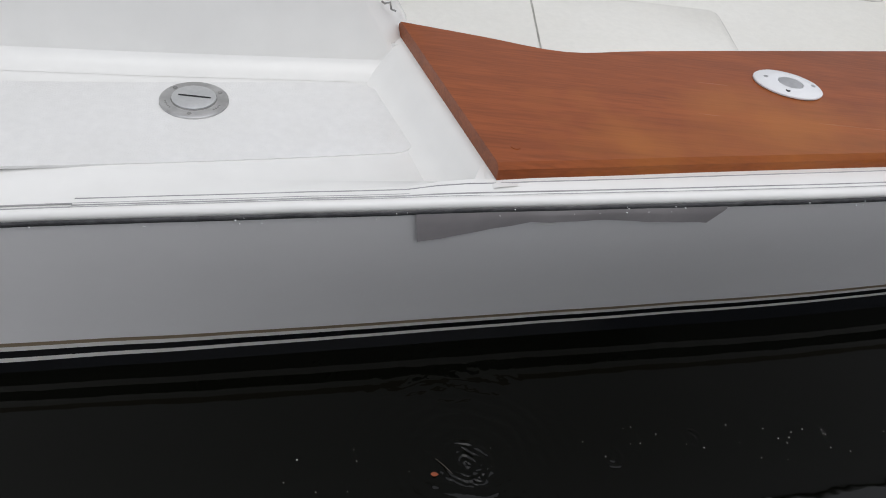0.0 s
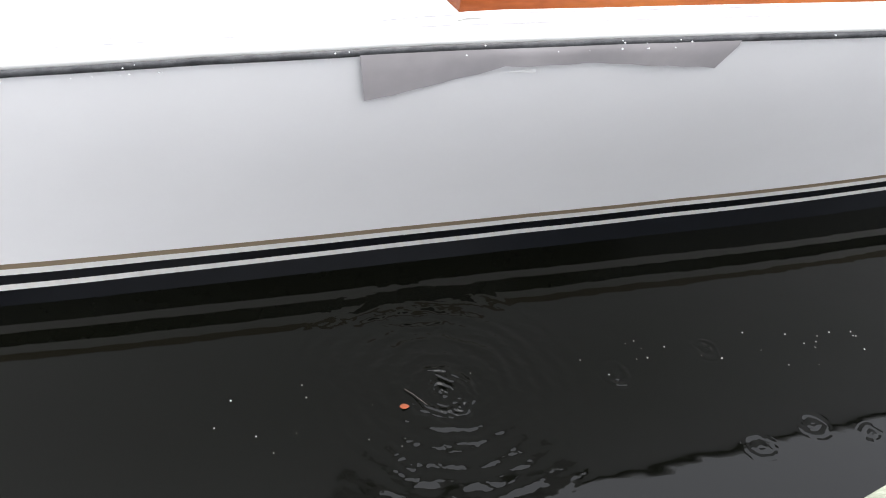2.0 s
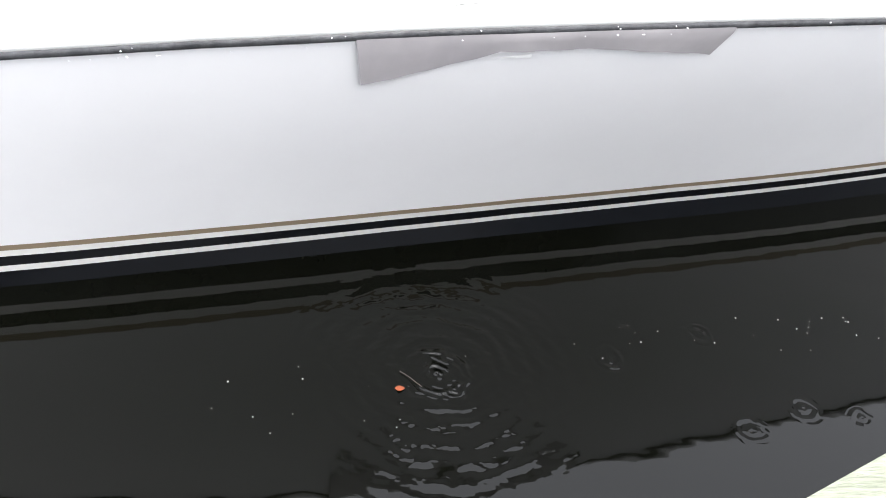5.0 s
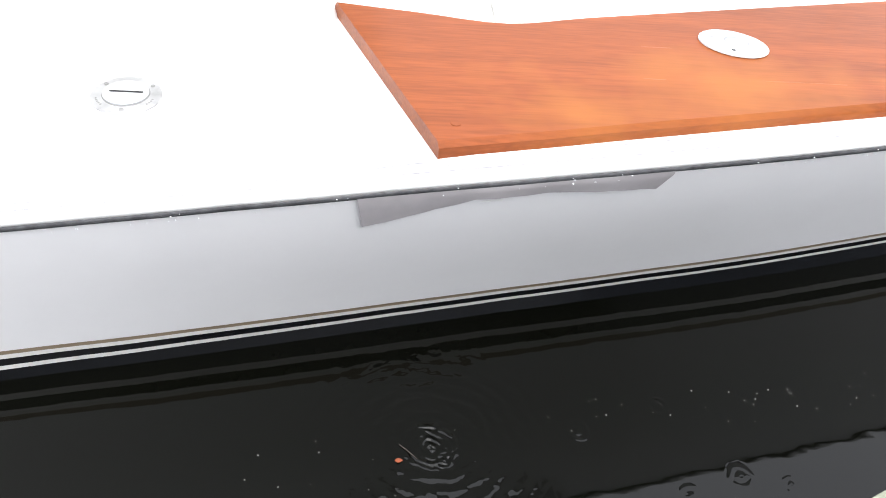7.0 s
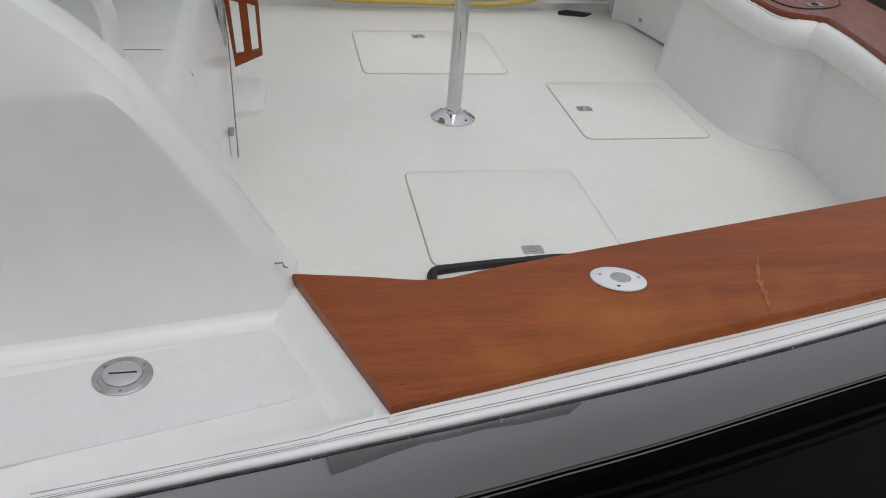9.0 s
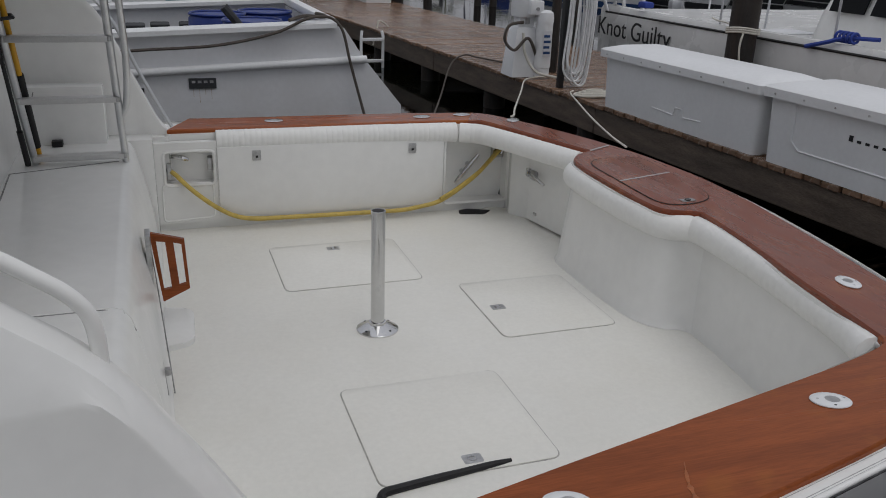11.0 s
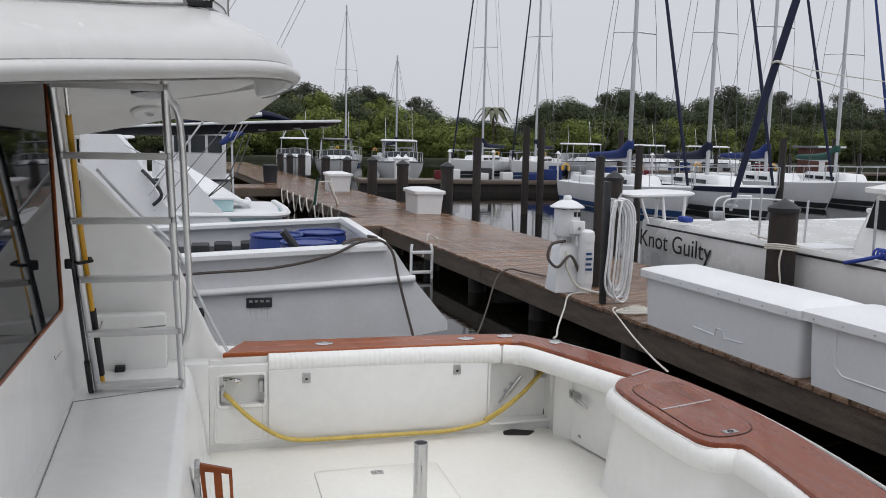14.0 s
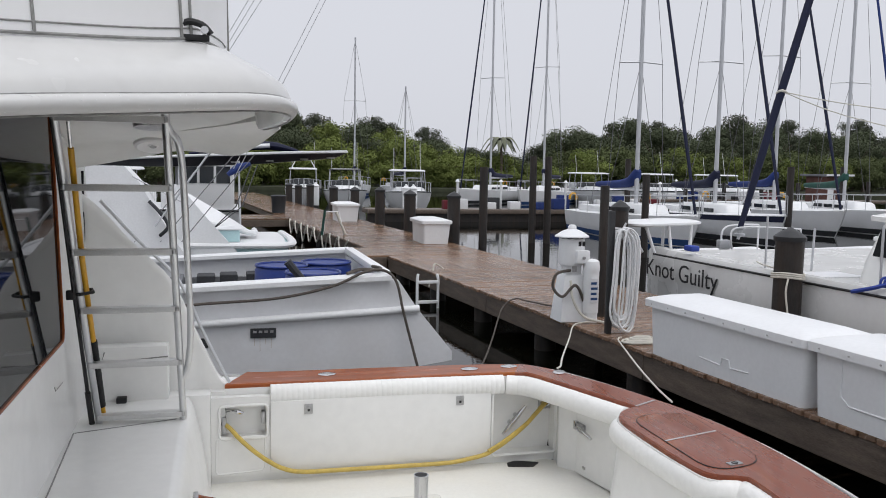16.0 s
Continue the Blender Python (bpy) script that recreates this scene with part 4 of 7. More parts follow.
# table pedestal
PX, PY = 0.662, 2.73
ped = part("table_pedestal", tube([(PX, PY, SZ + 0.01), (PX, PY, SZ + 0.642)], 0.0355, 24), CHROME, boat, "polished steel table pedestal")
part("flange", lathe([(0.0, 0.0), (0.108, 0.0), (0.108, 0.006), (0.10, 0.011), (0.062, 0.03), (0.045, 0.036), (0.043, 0.048), (0.036, 0.05), (0.0, 0.05)], 32, (PX, PY, SZ)), CHROME, ped, "round floor flange")
part("collar", lathe([(0.0365, 0), (0.0372, 0.0), (0.0372, 0.016), (0.0365, 0.016)], 24, (PX, PY, SZ + 0.627)), CHROME, ped)
part("socket", lathe([(0.0, 0), (0.031, 0), (0.031, 0.001), (0.0, 0.001)], 20, (PX, PY, SZ + 0.6422)), RUBBER, ped, "dark open socket")
for a in range(4):
    part("bolt", lathe([(0.0, 0), (0.007, 0), (0.006, 0.003), (0.0, 0.004)], 10, (PX + 0.085 * math.cos(0.6 + a * 1.571), PY + 0.085 * math.sin(0.6 + a * 1.571), SZ + 0.0165)), RUBBER, ped)

# ---- mezzanine module, bulkhead, glass ----
MZ = 1.15


def module():
    """Moulded locker block against the bulkhead, its aft face leaning out towards the sole."""
    prof = [(-1.25, SZ), (-0.36, SZ), (-0.375, SZ + 0.03), (-0.40, SZ + 0.25), (-0.455, MZ - 0.12), (-0.475, MZ - 0.05), (-0.50, MZ - 0.012), (-0.535, MZ), (-1.25, MZ)]
    rings = []
    for y, s in ((0.64, 0), (1.84, 0), (1.845, 0.006), (1.85, 0), (4.0, 0), (4.42, 0)):
        rings.append([(x + (s if x > -1 else 0) * -1, y, z - (s if z > MZ - 0.06 else 0)) for x, z in prof])
    return loft(rings, True)


mod = part("locker_module", module(), GEL, boat, "white moulded locker block before the bulkhead")
part("lid_seam", tube([(-1.045, 1.9, MZ + 0.001), (-1.045, 2.42, MZ + 0.001), (-1.09, 3.73, MZ + 0.001)], 0.004, 6), SEAM, mod, "dark lid seam")
part("lid_seam", tube([(-1.09, 3.73, MZ + 0.001), (-0.55, 3.90, MZ + 0.001)], 0.003, 6), SEAM, mod)
part("lid_seam", tube([(-0.95, 1.83, MZ + 0.0005), (-0.56, 1.83, MZ + 0.0005), (-0.50, 1.83, MZ - 0.014), (-0.462, 1.83, MZ - 0.09)], 0.0025, 6), SEAM, mod)
# doors in the aft face
part("door_seam", tube([(-0.395, 2.95, 0.80), (-0.352, 2.32, SZ + 0.01)], 0.003, 6), SEAM, mod, "dark door edge")
part("door_seam", tube([(-0.41, 3.0, 0.96), (-0.395, 2.95, 0.80)], 0.003, 6), SEAM, mod, "dark door edge")
part("door_seam", tube([(-0.405, 2.46, 0.75), (-0.378, 2.22, 0.56)], 0.003, 6), SEAM, mod, "thin door seam")
part("catch", box(-0.385, -0.36, 2.26, 2.29, 0.63, 0.66, 0.004), GREYMETAL, mod)
part("step_pad", prism(rounded([(-0.42, 2.72), (-0.24, 2.78), (-0.225, 3.16), (-0.42, 3.22)], 0.06), SZ - 0.01, SZ + 0.03, 0.012), GEL, boat, "low moulded step at the foot of the locker")

# slotted teak rack standing out from the locker
RY = 2.98


def rack():
    outline = [(-0.41, 1.03), (-0.25, 0.985), (-0.24, 0.725), (-0.37, 0.665)]
    s1 = [(-0.382, 0.985), (-0.340, 0.978), (-0.325, 0.735), (-0.362, 0.728)]
    s2 = [(-0.302, 0.972), (-0.266, 0.962), (-0.256, 0.752), (-0.288, 0.744)]
    own = bmesh.new()
    for y in (RY - 0.012, RY + 0.012):
        vs = {}
        for key, poly in (("o", outline), ("a", s1), ("b", s2)):
            vs[key] = [own.verts.new((x, y, z)) for x, z in poly]
        o, a, b = vs["o"], vs["a"], vs["b"]
        own.faces.new((o[0], a[0], a[3], o[3]))
        own.faces.new((o[0], o[1], b[1], b[0], a[1], a[0]))
        own.faces.new((a[1], b[0], b[3], a[2]))
        own.faces.new((b[1], o[1], o[2], b[2]))
        own.faces.new((o[3], a[3], a[2], b[3], b[2], o[2]))
        vs_all = (o, a, b)
        if y < RY:
            first = vs_all
        else:
            for p, q in zip(first, vs_all):
                for i in range(4):
                    own.faces.new((p[i], p[(i + 1) % 4], q[(i + 1) % 4], q[i]))
    return own


part("tool_rack", rack(), TEAK, boat, "slotted varnished teak tool rack")
part("rack_plate", box(-0.43, -0.405, RY - 0.09, RY + 0.03, 0.68, 1.04, 0.004), GREYMETAL, boat, "clear edged mounting plate")

# bulkhead with its large dark window
BX = -1.10
GH = (2.0, 3.61, 1.70, 2.96)
bulk = frame_wall(0.55, 4.75, SZ, 3.02, [GH], 0.0, 0.06)
for v in bulk.verts:
    x, y, z = v.co
    v.co = (BX - y - (z - MZ) * 0.03, x, z)
bulkhead = part("bulkhead", bulk, GEL, boat, "white house bulkhead")
gpoly = rounded([(GH[0] - 0.01, 1.70), (3.59, 1.70), (3.62, 1.74), (3.62, 2.97), (GH[0] - 0.01, 2.97)], [0.01, 0.02, 0.04, 0.02, 0.01])
pane = bmesh.new()
vsf = [pane.verts.new((BX + 0.004 - (z - MZ) * 0.03, y, z)) for y, z in gpoly]
vsb = [pane.verts.new((BX - 0.008 - (z - MZ) * 0.03, y, z)) for y, z in gpoly]
pane.faces.new(vsf)
pane.faces.new(vsb[::-1])
for i in range(len(vsf)):
    j = (i + 1) % len(vsf)
    pane.faces.new((vsf[i], vsf[j], vsb[j], vsb[i]))
part("window_pane", pane, GLASSDK, bulkhead, "dark reflecting window", smooth=False)
part("window_trim", tube([(BX + 0.008 - (z - MZ) * 0.03, y, z) for y, z in gpoly], 0.008, 6, closed=True), TEAK, bulkhead, "thin teak window trim")
part("inner_seam", tube([(BX + 0.001, 3.5, 1.50), (BX + 0.001, 3.3, 1.505), (BX + 0.001, 3.28, 1.53)], 0.002, 5), SEAM, bulkhead)
part("side_window", prism(rounded([(-1.30, 4.57), (-1.13, 4.57), (-1.13, 4.60), (-1.30, 4.60)], 0.004), 1.72, 2.6), GLASSDK, boat, "narrow dark side window")
part("side_locker", box(-1.12, -0.62, 4.36, 4.50, MZ - 0.02, 1.50, 0.02), GEL, boat, "white moulded locker beside the ladder")
part("locker_seam", tube([(-1.0, 4.357, 1.47), (-1.02, 4.357, 1.40), (-0.62, 4.357, 1.43)], 0.004, 6), SEAM, boat, "dark locker seam")
part("drain_fitting", box(-0.93, -0.87, 4.30, 4.36, MZ, MZ + 0.035, 0.004), RUBBER, boat, "black drain fitting")

# ladder to the flybridge
def lean_y(z, off=0.0):
    return 3.89 - (z - 1.196) * 0.58 + off


ladder = part("ladder", tube([(-0.512, lean_y(MZ), MZ), (-0.521, lean_y(1.99), 1.99), (-0.532, lean_y(2.93), 2.93)], 0.0195, 12), ALU, boat, "leaning aluminium flybridge ladder")
part("ladder_rail", tube([(-0.980, lean_y(MZ), MZ), (-0.997, lean_y(1.99), 1.99), (-1.010, lean_y(2.93), 2.93)], 0.0195, 12), ALU, ladder, "aluminium ladder rail")
part("grab_rail", tube(smooth_line([(-0.528, 2.935, 2.84), (-0.512, 2.961, 2.80), (-0.48, 2.988, 2.752), (-0.464, 3.081, 2.591), (-0.457, 3.338, 2.148), (-0.453, 3.551, 1.78), (-0.474, 3.699, 1.525), (-0.515, 3.754, 1.431)], 5), 0.0175, 10), ALU, ladder, "polished grab rail")
for z in (1.190, 1.546, 1.882, 2.208, 2.536, 2.855):
    xl, xr, y = lerp([(MZ, -0.980), (1.99, -0.997), (2.93, -1.010)], z), lerp([(MZ, -0.512), (1.99, -0.521), (2.93, -0.532)], z), lean_y(z)
    part("rung", box(xl, xr, y - 0.035, y + 0.035, z - 0.017, z + 0.015, 0.006), RUNG, ladder, "flat grey rung")
    for x in (xl, xr):
        part("rung_bolt", lathe([(0.0, -0.012), (0.012, -0.012), (0.012, 0.012), (0.0, 0.012)], 10, (x, y - 0.026, z)), GREYMETAL, ladder)

# ---- flybridge overhang ----
FLY = [(-4.0, 0.45), (-2.4, 0.60), (-1.5, 0.78), (-0.85, 1.0), (-0.45, 1.28), (-0.15, 1.55), (-0.02, 1.95), (0.02, 2.4), (0.02, 2.8), (-0.02, 3.2), (-0.2, 3.6), (-0.48, 3.95), (-0.9, 4.3), (-1.5, 4.55), (-2.4, 4.7), (-4.0, 4.8)]
flyp = [(p.x, p.y) for p in smooth_line([(*p, 0) for p in FLY], 5)]


def flyz(x, y):
    return 2.893 + 0.105 * max(x, -1.5)


def fly_ring(inset, dz):
    k = len(flyp)
    out = []
    for i, (x, y) in enumerate(flyp):
        a, b = flyp[max(i - 1, 0)], flyp[min(i + 1, k - 1)]
        d = Vector((b[0] - a[0], b[1] - a[1])).normalized()
        n2 = Vector((-d.y, d.x))
        taper = min(1.0, max(0.35, (y - 0.1) / 1.6), max(0.35, (5.1 - y) / 1.6))
        taper *= 0.56 + 0.44 * min(1.0, max(0.0, (-x - 0.1) / 0.5))
        taper = 1.0 + (taper - 1.0) * min(1.0, inset / 0.4)
        out.append((x + n2.x * inset * taper, y + n2.y * inset * taper, flyz(x, y) + dz))
    return out


lip = [(0.085, 0.05), (0.075, -0.02), (0.06, -0.046), (0.045, -0.050), (0.02, -0.048), (0.005, -0.036), (0.0, -0.022), (0.004, -0.008), (0.016, 0.002), (0.027, 0.004)]
lip_end = sum(1 for p in flyp if p[1] < 3.3)
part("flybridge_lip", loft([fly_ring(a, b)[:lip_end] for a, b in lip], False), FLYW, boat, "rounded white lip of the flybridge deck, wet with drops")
part("lip_seam", tube([Vector(p) for p in fly_ring(0.030, -0.051)[:lip_end]], 0.0035, 5), SEAM, boat, "dark seam under the lip")
part("coaming_seam", tube([Vector(p) for p in fly_ring(0.0265, 0.0045)[:lip_end]], 0.0024, 5), SEAM, boat, "thin seam above the lip")
coam = [(0.026, 0.002), (0.0285, 0.012), (0.036, 0.035), (0.062, 0.068), (0.13, 0.105), (0.25, 0.138), (0.40, 0.162), (0.55, 0.178), (0.62, 0.185)]
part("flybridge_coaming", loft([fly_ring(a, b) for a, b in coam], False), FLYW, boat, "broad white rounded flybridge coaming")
rb = random.Random(29)
lip_rings = [fly_ring(a, b)[:lip_end] for a, b in ((0.0105, -0.041), (0.0015, -0.028), (0.0015, -0.014), (0.0085, -0.003))]
lip_drops = []
for k in range(260):
    i = rb.randrange(8, lip_end - 2)
    a = Vector(lip_rings[0][i]).lerp(Vector(lip_rings[0][i + 1]), rb.random())
    row = rb.choice(lip_rings)
    f = rb.random()
    lip_drops.append(Vector(row[i]).lerp(Vector(row[i + 1]), f))
beads(lip_drops, boat, "rain drops clinging to the flybridge lip", 5, (0.0008, 0.0019))
encl = [(0.50, 0.168), (0.502, 0.21), (0.505, 0.45), (0.52, 0.9), (0.56, 1.5)]
part("bridge_enclosure", loft([fly_ring(a, b) for a, b in encl], False), HULLW, boat, "white canvas bridge enclosure")
part("enclosure_hem", tube([Vector(p) for p in fly_ring(0.497, 0.183)], 0.005, 6), SEAM, boat, "grey hem of the enclosure")
part("enclosure_hem", tube([Vector(p) for p in fly_ring(0.500, 0.215)[:34]], 0.003, 5), SEAM, boat, "stitched line above the hem")
for at_i in (18, 24, 25, 37):
    p = Vector(fly_ring(0.495, 0.185)[at_i])
    q = Vector(fly_ring(0.53, 1.2)[at_i - 1])
    part("enclosure_zip", tube([p, p.lerp(q, 0.3), q], 0.005, 6), SEAM, boat, "grey zip line")
# soffit: flat in the middle, curving down to an arched edge on the far quarter
EDGE = [(-1.6, 4.55, 2.58), (-1.15, 4.45, 2.62), (-0.78, 4.42, 2.69), (-0.55, 4.36, 2.735), (-0.35, 4.27, 2.725), (-0.20, 4.13, 2.71), (-0.09, 3.95, 2.76), (0.0, 3.72, 2.83), (0.02, 3.45, 2.85)]
edge_line = smooth_line(EDGE, 4)
soffit_rows = []
for p in edge_line:
    x0 = min(p.x, -0.06)
    row = []
    for s in (0.0, 0.04, 0.10, 0.2, 0.32, 0.46, 0.62, 0.8, 1.0):
        y = p.y + (2.75 - p.y) * s
        row.append((p.x + (x0 - p.x) * s, y, p.z + (2.945 - p.z) * (1 - (1 - s) ** 2.6) if s > 0.04 else p.z + 0.02 * s))
    row += [(min(x0, -0.25), 2.0, 2.945), (min(x0, -0.85), 1.35, 2.94)]
    soffit_rows.append(row)
part("soffit", loft(soffit_rows, False), GEL, boat, "white moulded soffit under the flybridge")
part("soffit_skirt", loft([[(q.x, q.y, q.z) for q in edge_line], [(q.x + 0.008, q.y + 0.012, q.z + 0.004) for q in edge_line], [(q.x + 0.012, q.y + 0.03, q.z + 0.05) for q in edge_line], [(q.x - 0.01, q.y + 0.01, max(q.z + 0.12, 2.86)) for q in edge_line]], False), GEL, boat, "rolled edge of the soffit")


part("deck_slab", prism([(-4.0, 1.0), (-1.5, 1.6), (-0.7, 1.9), (-0.55, 2.6), (-0.7, 3.3), (-1.5, 3.7), (-4.0, 4.3)], 2.975, 2.995), GEL, boat, "flybridge deck")
def soffit_fitting(name, profile, at, tilt, mat, label, parent):
    bm = lathe(profile, 28)
    bm.transform(pose(*at, tilt, 0, 0))
    return part(name, bm, mat, parent, label)


cone = [(0.0, -0.010), (0.022, -0.012), (0.03, -0.006), (0.05, -0.008), (0.085, -0.018), (0.10, -0.010), (0.104, 0.004), (0.0, 0.004)]
for at, tilt in (((-0.648, 3.750, 2.758), -20), ((-0.92, 2.75, 2.941), 0)):
    sp = soffit_fitting("soffit_speaker", cone, at, tilt, HULLW, "round white soffit speaker", boat)
    soffit_fitting("speaker_dome", [(0.0, -0.016), (0.018, -0.015), (0.02, -0.011), (0.0, -0.011)], at, tilt, GREYMETAL, "grey dome", sp)
soffit_fitting("deck_light", [(0.0, -0.016), (0.05, -0.018), (0.085, -0.012), (0.09, 0.004), (0.0, 0.004)], (-0.618, 3.250, 2.842), -8, GREYMETAL, "grey soffit lamp, off", boat)
part("wing_handrail", tube(smooth_line([(x + 0.05, 4.40, z + 0.03) for x, z in WINGS[1:9]], 4), 0.011, 8), ALU, boat, "thin metal rail along the far house side")
lp = Vector(fly_ring(0.47, 0.178)[25])
part("hinge_bracket", box(lp.x - 0.075, lp.x + 0.045, lp.y - 0.014, lp.y + 0.014, lp.z - 0.004, lp.z + 0.016, 0.004), RUBBER, boat, "black antenna hinge bracket")
part("bracket_arm", tube(smooth_line([lp + Vector((-0.055, 0, 0.012)), lp + Vector((-0.03, 0, 0.055)), lp + Vector((0.02, 0.0, 0.05)), lp + Vector((0.05, 0.0, 0.02))], 4), 0.011, 8), RUBBER, boat, "dark bracket arm")
part("bracket_stay", tube([lp + Vector((-0.05, 0, 0.03)), lp + Vector((-0.09, 0.02, 0.22)), lp + Vector((-0.11, 0.03, 0.5))], 0.010, 8), CHROME, boat, "chrome stay")
part("bracket_pin", tube([lp + Vector((0.03, -0.022, 0.03)), lp + Vector((0.03, 0.022, 0.03))], 0.013, 10), CHROME, boat)
for a, b in (((0.156, 5.0, 3.333), (0.45, 5.0, 3.92)), ((0.18, 5.0, 3.302), (0.49, 5.0, 3.92)), ((-0.184, 5.0, 3.513), (0.06, 5.0, 3.91)), ((-0.191, 5.0, 3.629), (-0.03, 5.0, 3.91)), ((-0.187, 5.0, 3.57), (0.01, 5.0, 3.91))):
    a, b = Vector(a), Vector(b)
    part("outrigger_line", tube([a + (a - b) * 1.2, b + (b - a) * 1.5], 0.0030, 5), SPAR, boat, "thin pale outrigger line")

part("liner_return", box(-0.66, -0.362, 4.43, 4.60, SZ, 1.145, 0.012), GEL, boat, "white moulded return between locker and liner")
# starboard side deck, house front closing the boat forward
part("far_side_deck", prism([(-4.0, 5.15), (-0.15, 4.95), (-0.27, 4.55), (-4.0, 4.7)], 0.86, 1.13), GEL, boat, "white far side deck")
part("foredeck", prism([(-4.0, -0.42), (-4.0, 5.2), (-7.0, 4.6), (-10.0, 2.5), (-7.0, 0.1)], 0.9, 1.4, 0.05), GEL, boat, "white foredeck")
part("house_roof", prism([(-4.0, 0.3), (-1.5, 0.4), (-1.5, 4.8), (-4.0, 4.9)], 2.93, 2.96), GEL, boat, "white house roof")

# ---- loose things aboard ----
hose_pts = [(-0.275, 4.55, 0.905), (-0.235, 4.50, 0.885), (-0.18, 4.46, 0.83), (-0.10, 4.44, 0.755), (0.0, 4.44, 0.672), (0.11, 4.44, 0.605), (0.24, 4.44, 0.572), (0.5, 4.44, 0.565), (0.9, 4.44, 0.560), (1.27, 4.44, 0.558), (1.42, 4.44, 0.575), (1.55, 4.44, 0.600), (1.66, 4.45, 0.650), (1.77, 4.46, 0.718), (1.88, 4.48, 0.795), (1.97, 4.51, 0.868), (2.055, 4.565, 0.925)]
yh = thing("hose", (0, 0, 0), "yellow rubber hose slung along the cockpit liner", "hose")
part("hose_line", tube(smooth_line(hose_pts, 6), 0.0155, 10), HOSE, yh)
part("hose_loop", tube(smooth_line([(p[0] + 0.02, p[1] - 0.012 + 0.012 * math.sin(i), p[2] + 0.028) for i, p in enumerate(hose_pts[11:])], 6), 0.012, 8), HOSE, yh)
part("hose_end", tube([(-0.289, 4.575, 0.91), (-0.262, 4.535, 0.90)], 0.02, 10), GREYMETAL, yh, "metal hose coupling")

gaff = thing("gaff_pole", (-0.958, 3.966, MZ), "yellow fibreglass gaff pole strapped to the leaning ladder", "gaff")
part("shaft", tube([(0.0, 0.0, 0.003), (-0.008, -0.31, 0.535), (-0.014, -0.59, 1.018), (-0.004, -0.91, 1.57)], 0.0145, 12), YELLOW, gaff)
part("grip", tube([(-0.003, -0.06, 0.105), (-0.008, -0.31, 0.535)], 0.021, 12), RUBBER, gaff, "black foam grip")
part("tip", tube([(-0.004, -0.91, 1.57), (-0.002, -1.0, 1.725)], 0.008, 8), CHROME, gaff, "thin steel tip")
part("strap", tube([(-0.088, -0.54, 0.835), (-0.03, -0.555, 0.828), (0.028, -0.52, 0.835), (0.012, -0.46, 0.84), (-0.04, -0.47, 0.838), (-0.085, -0.50, 0.837)], 0.009, 6, closed=True), RUBBER, gaff, "black strap")
part("strap_knot", box(-0.10, -0.06, -0.565, -0.525, 0.80, 0.85, 0.008), RUBBER, gaff, "knot of the strap")
rod2 = thing("fishing_rod", (-1.016, 3.896, MZ), "dark fishing rod stood beside the ladder", "fishing rod")
part("blank", tube([(0.0, 0.0, 0.003), (-0.004, -0.49, 0.847), (-0.003, -0.985, 1.70)], [0.011, 0.010, 0.007], 8), RUBBER, rod2)
part("butt", tube([(0.0, 0.0, 0.003), (-0.001, -0.13, 0.22)], 0.016, 8), RUBBER, rod2)

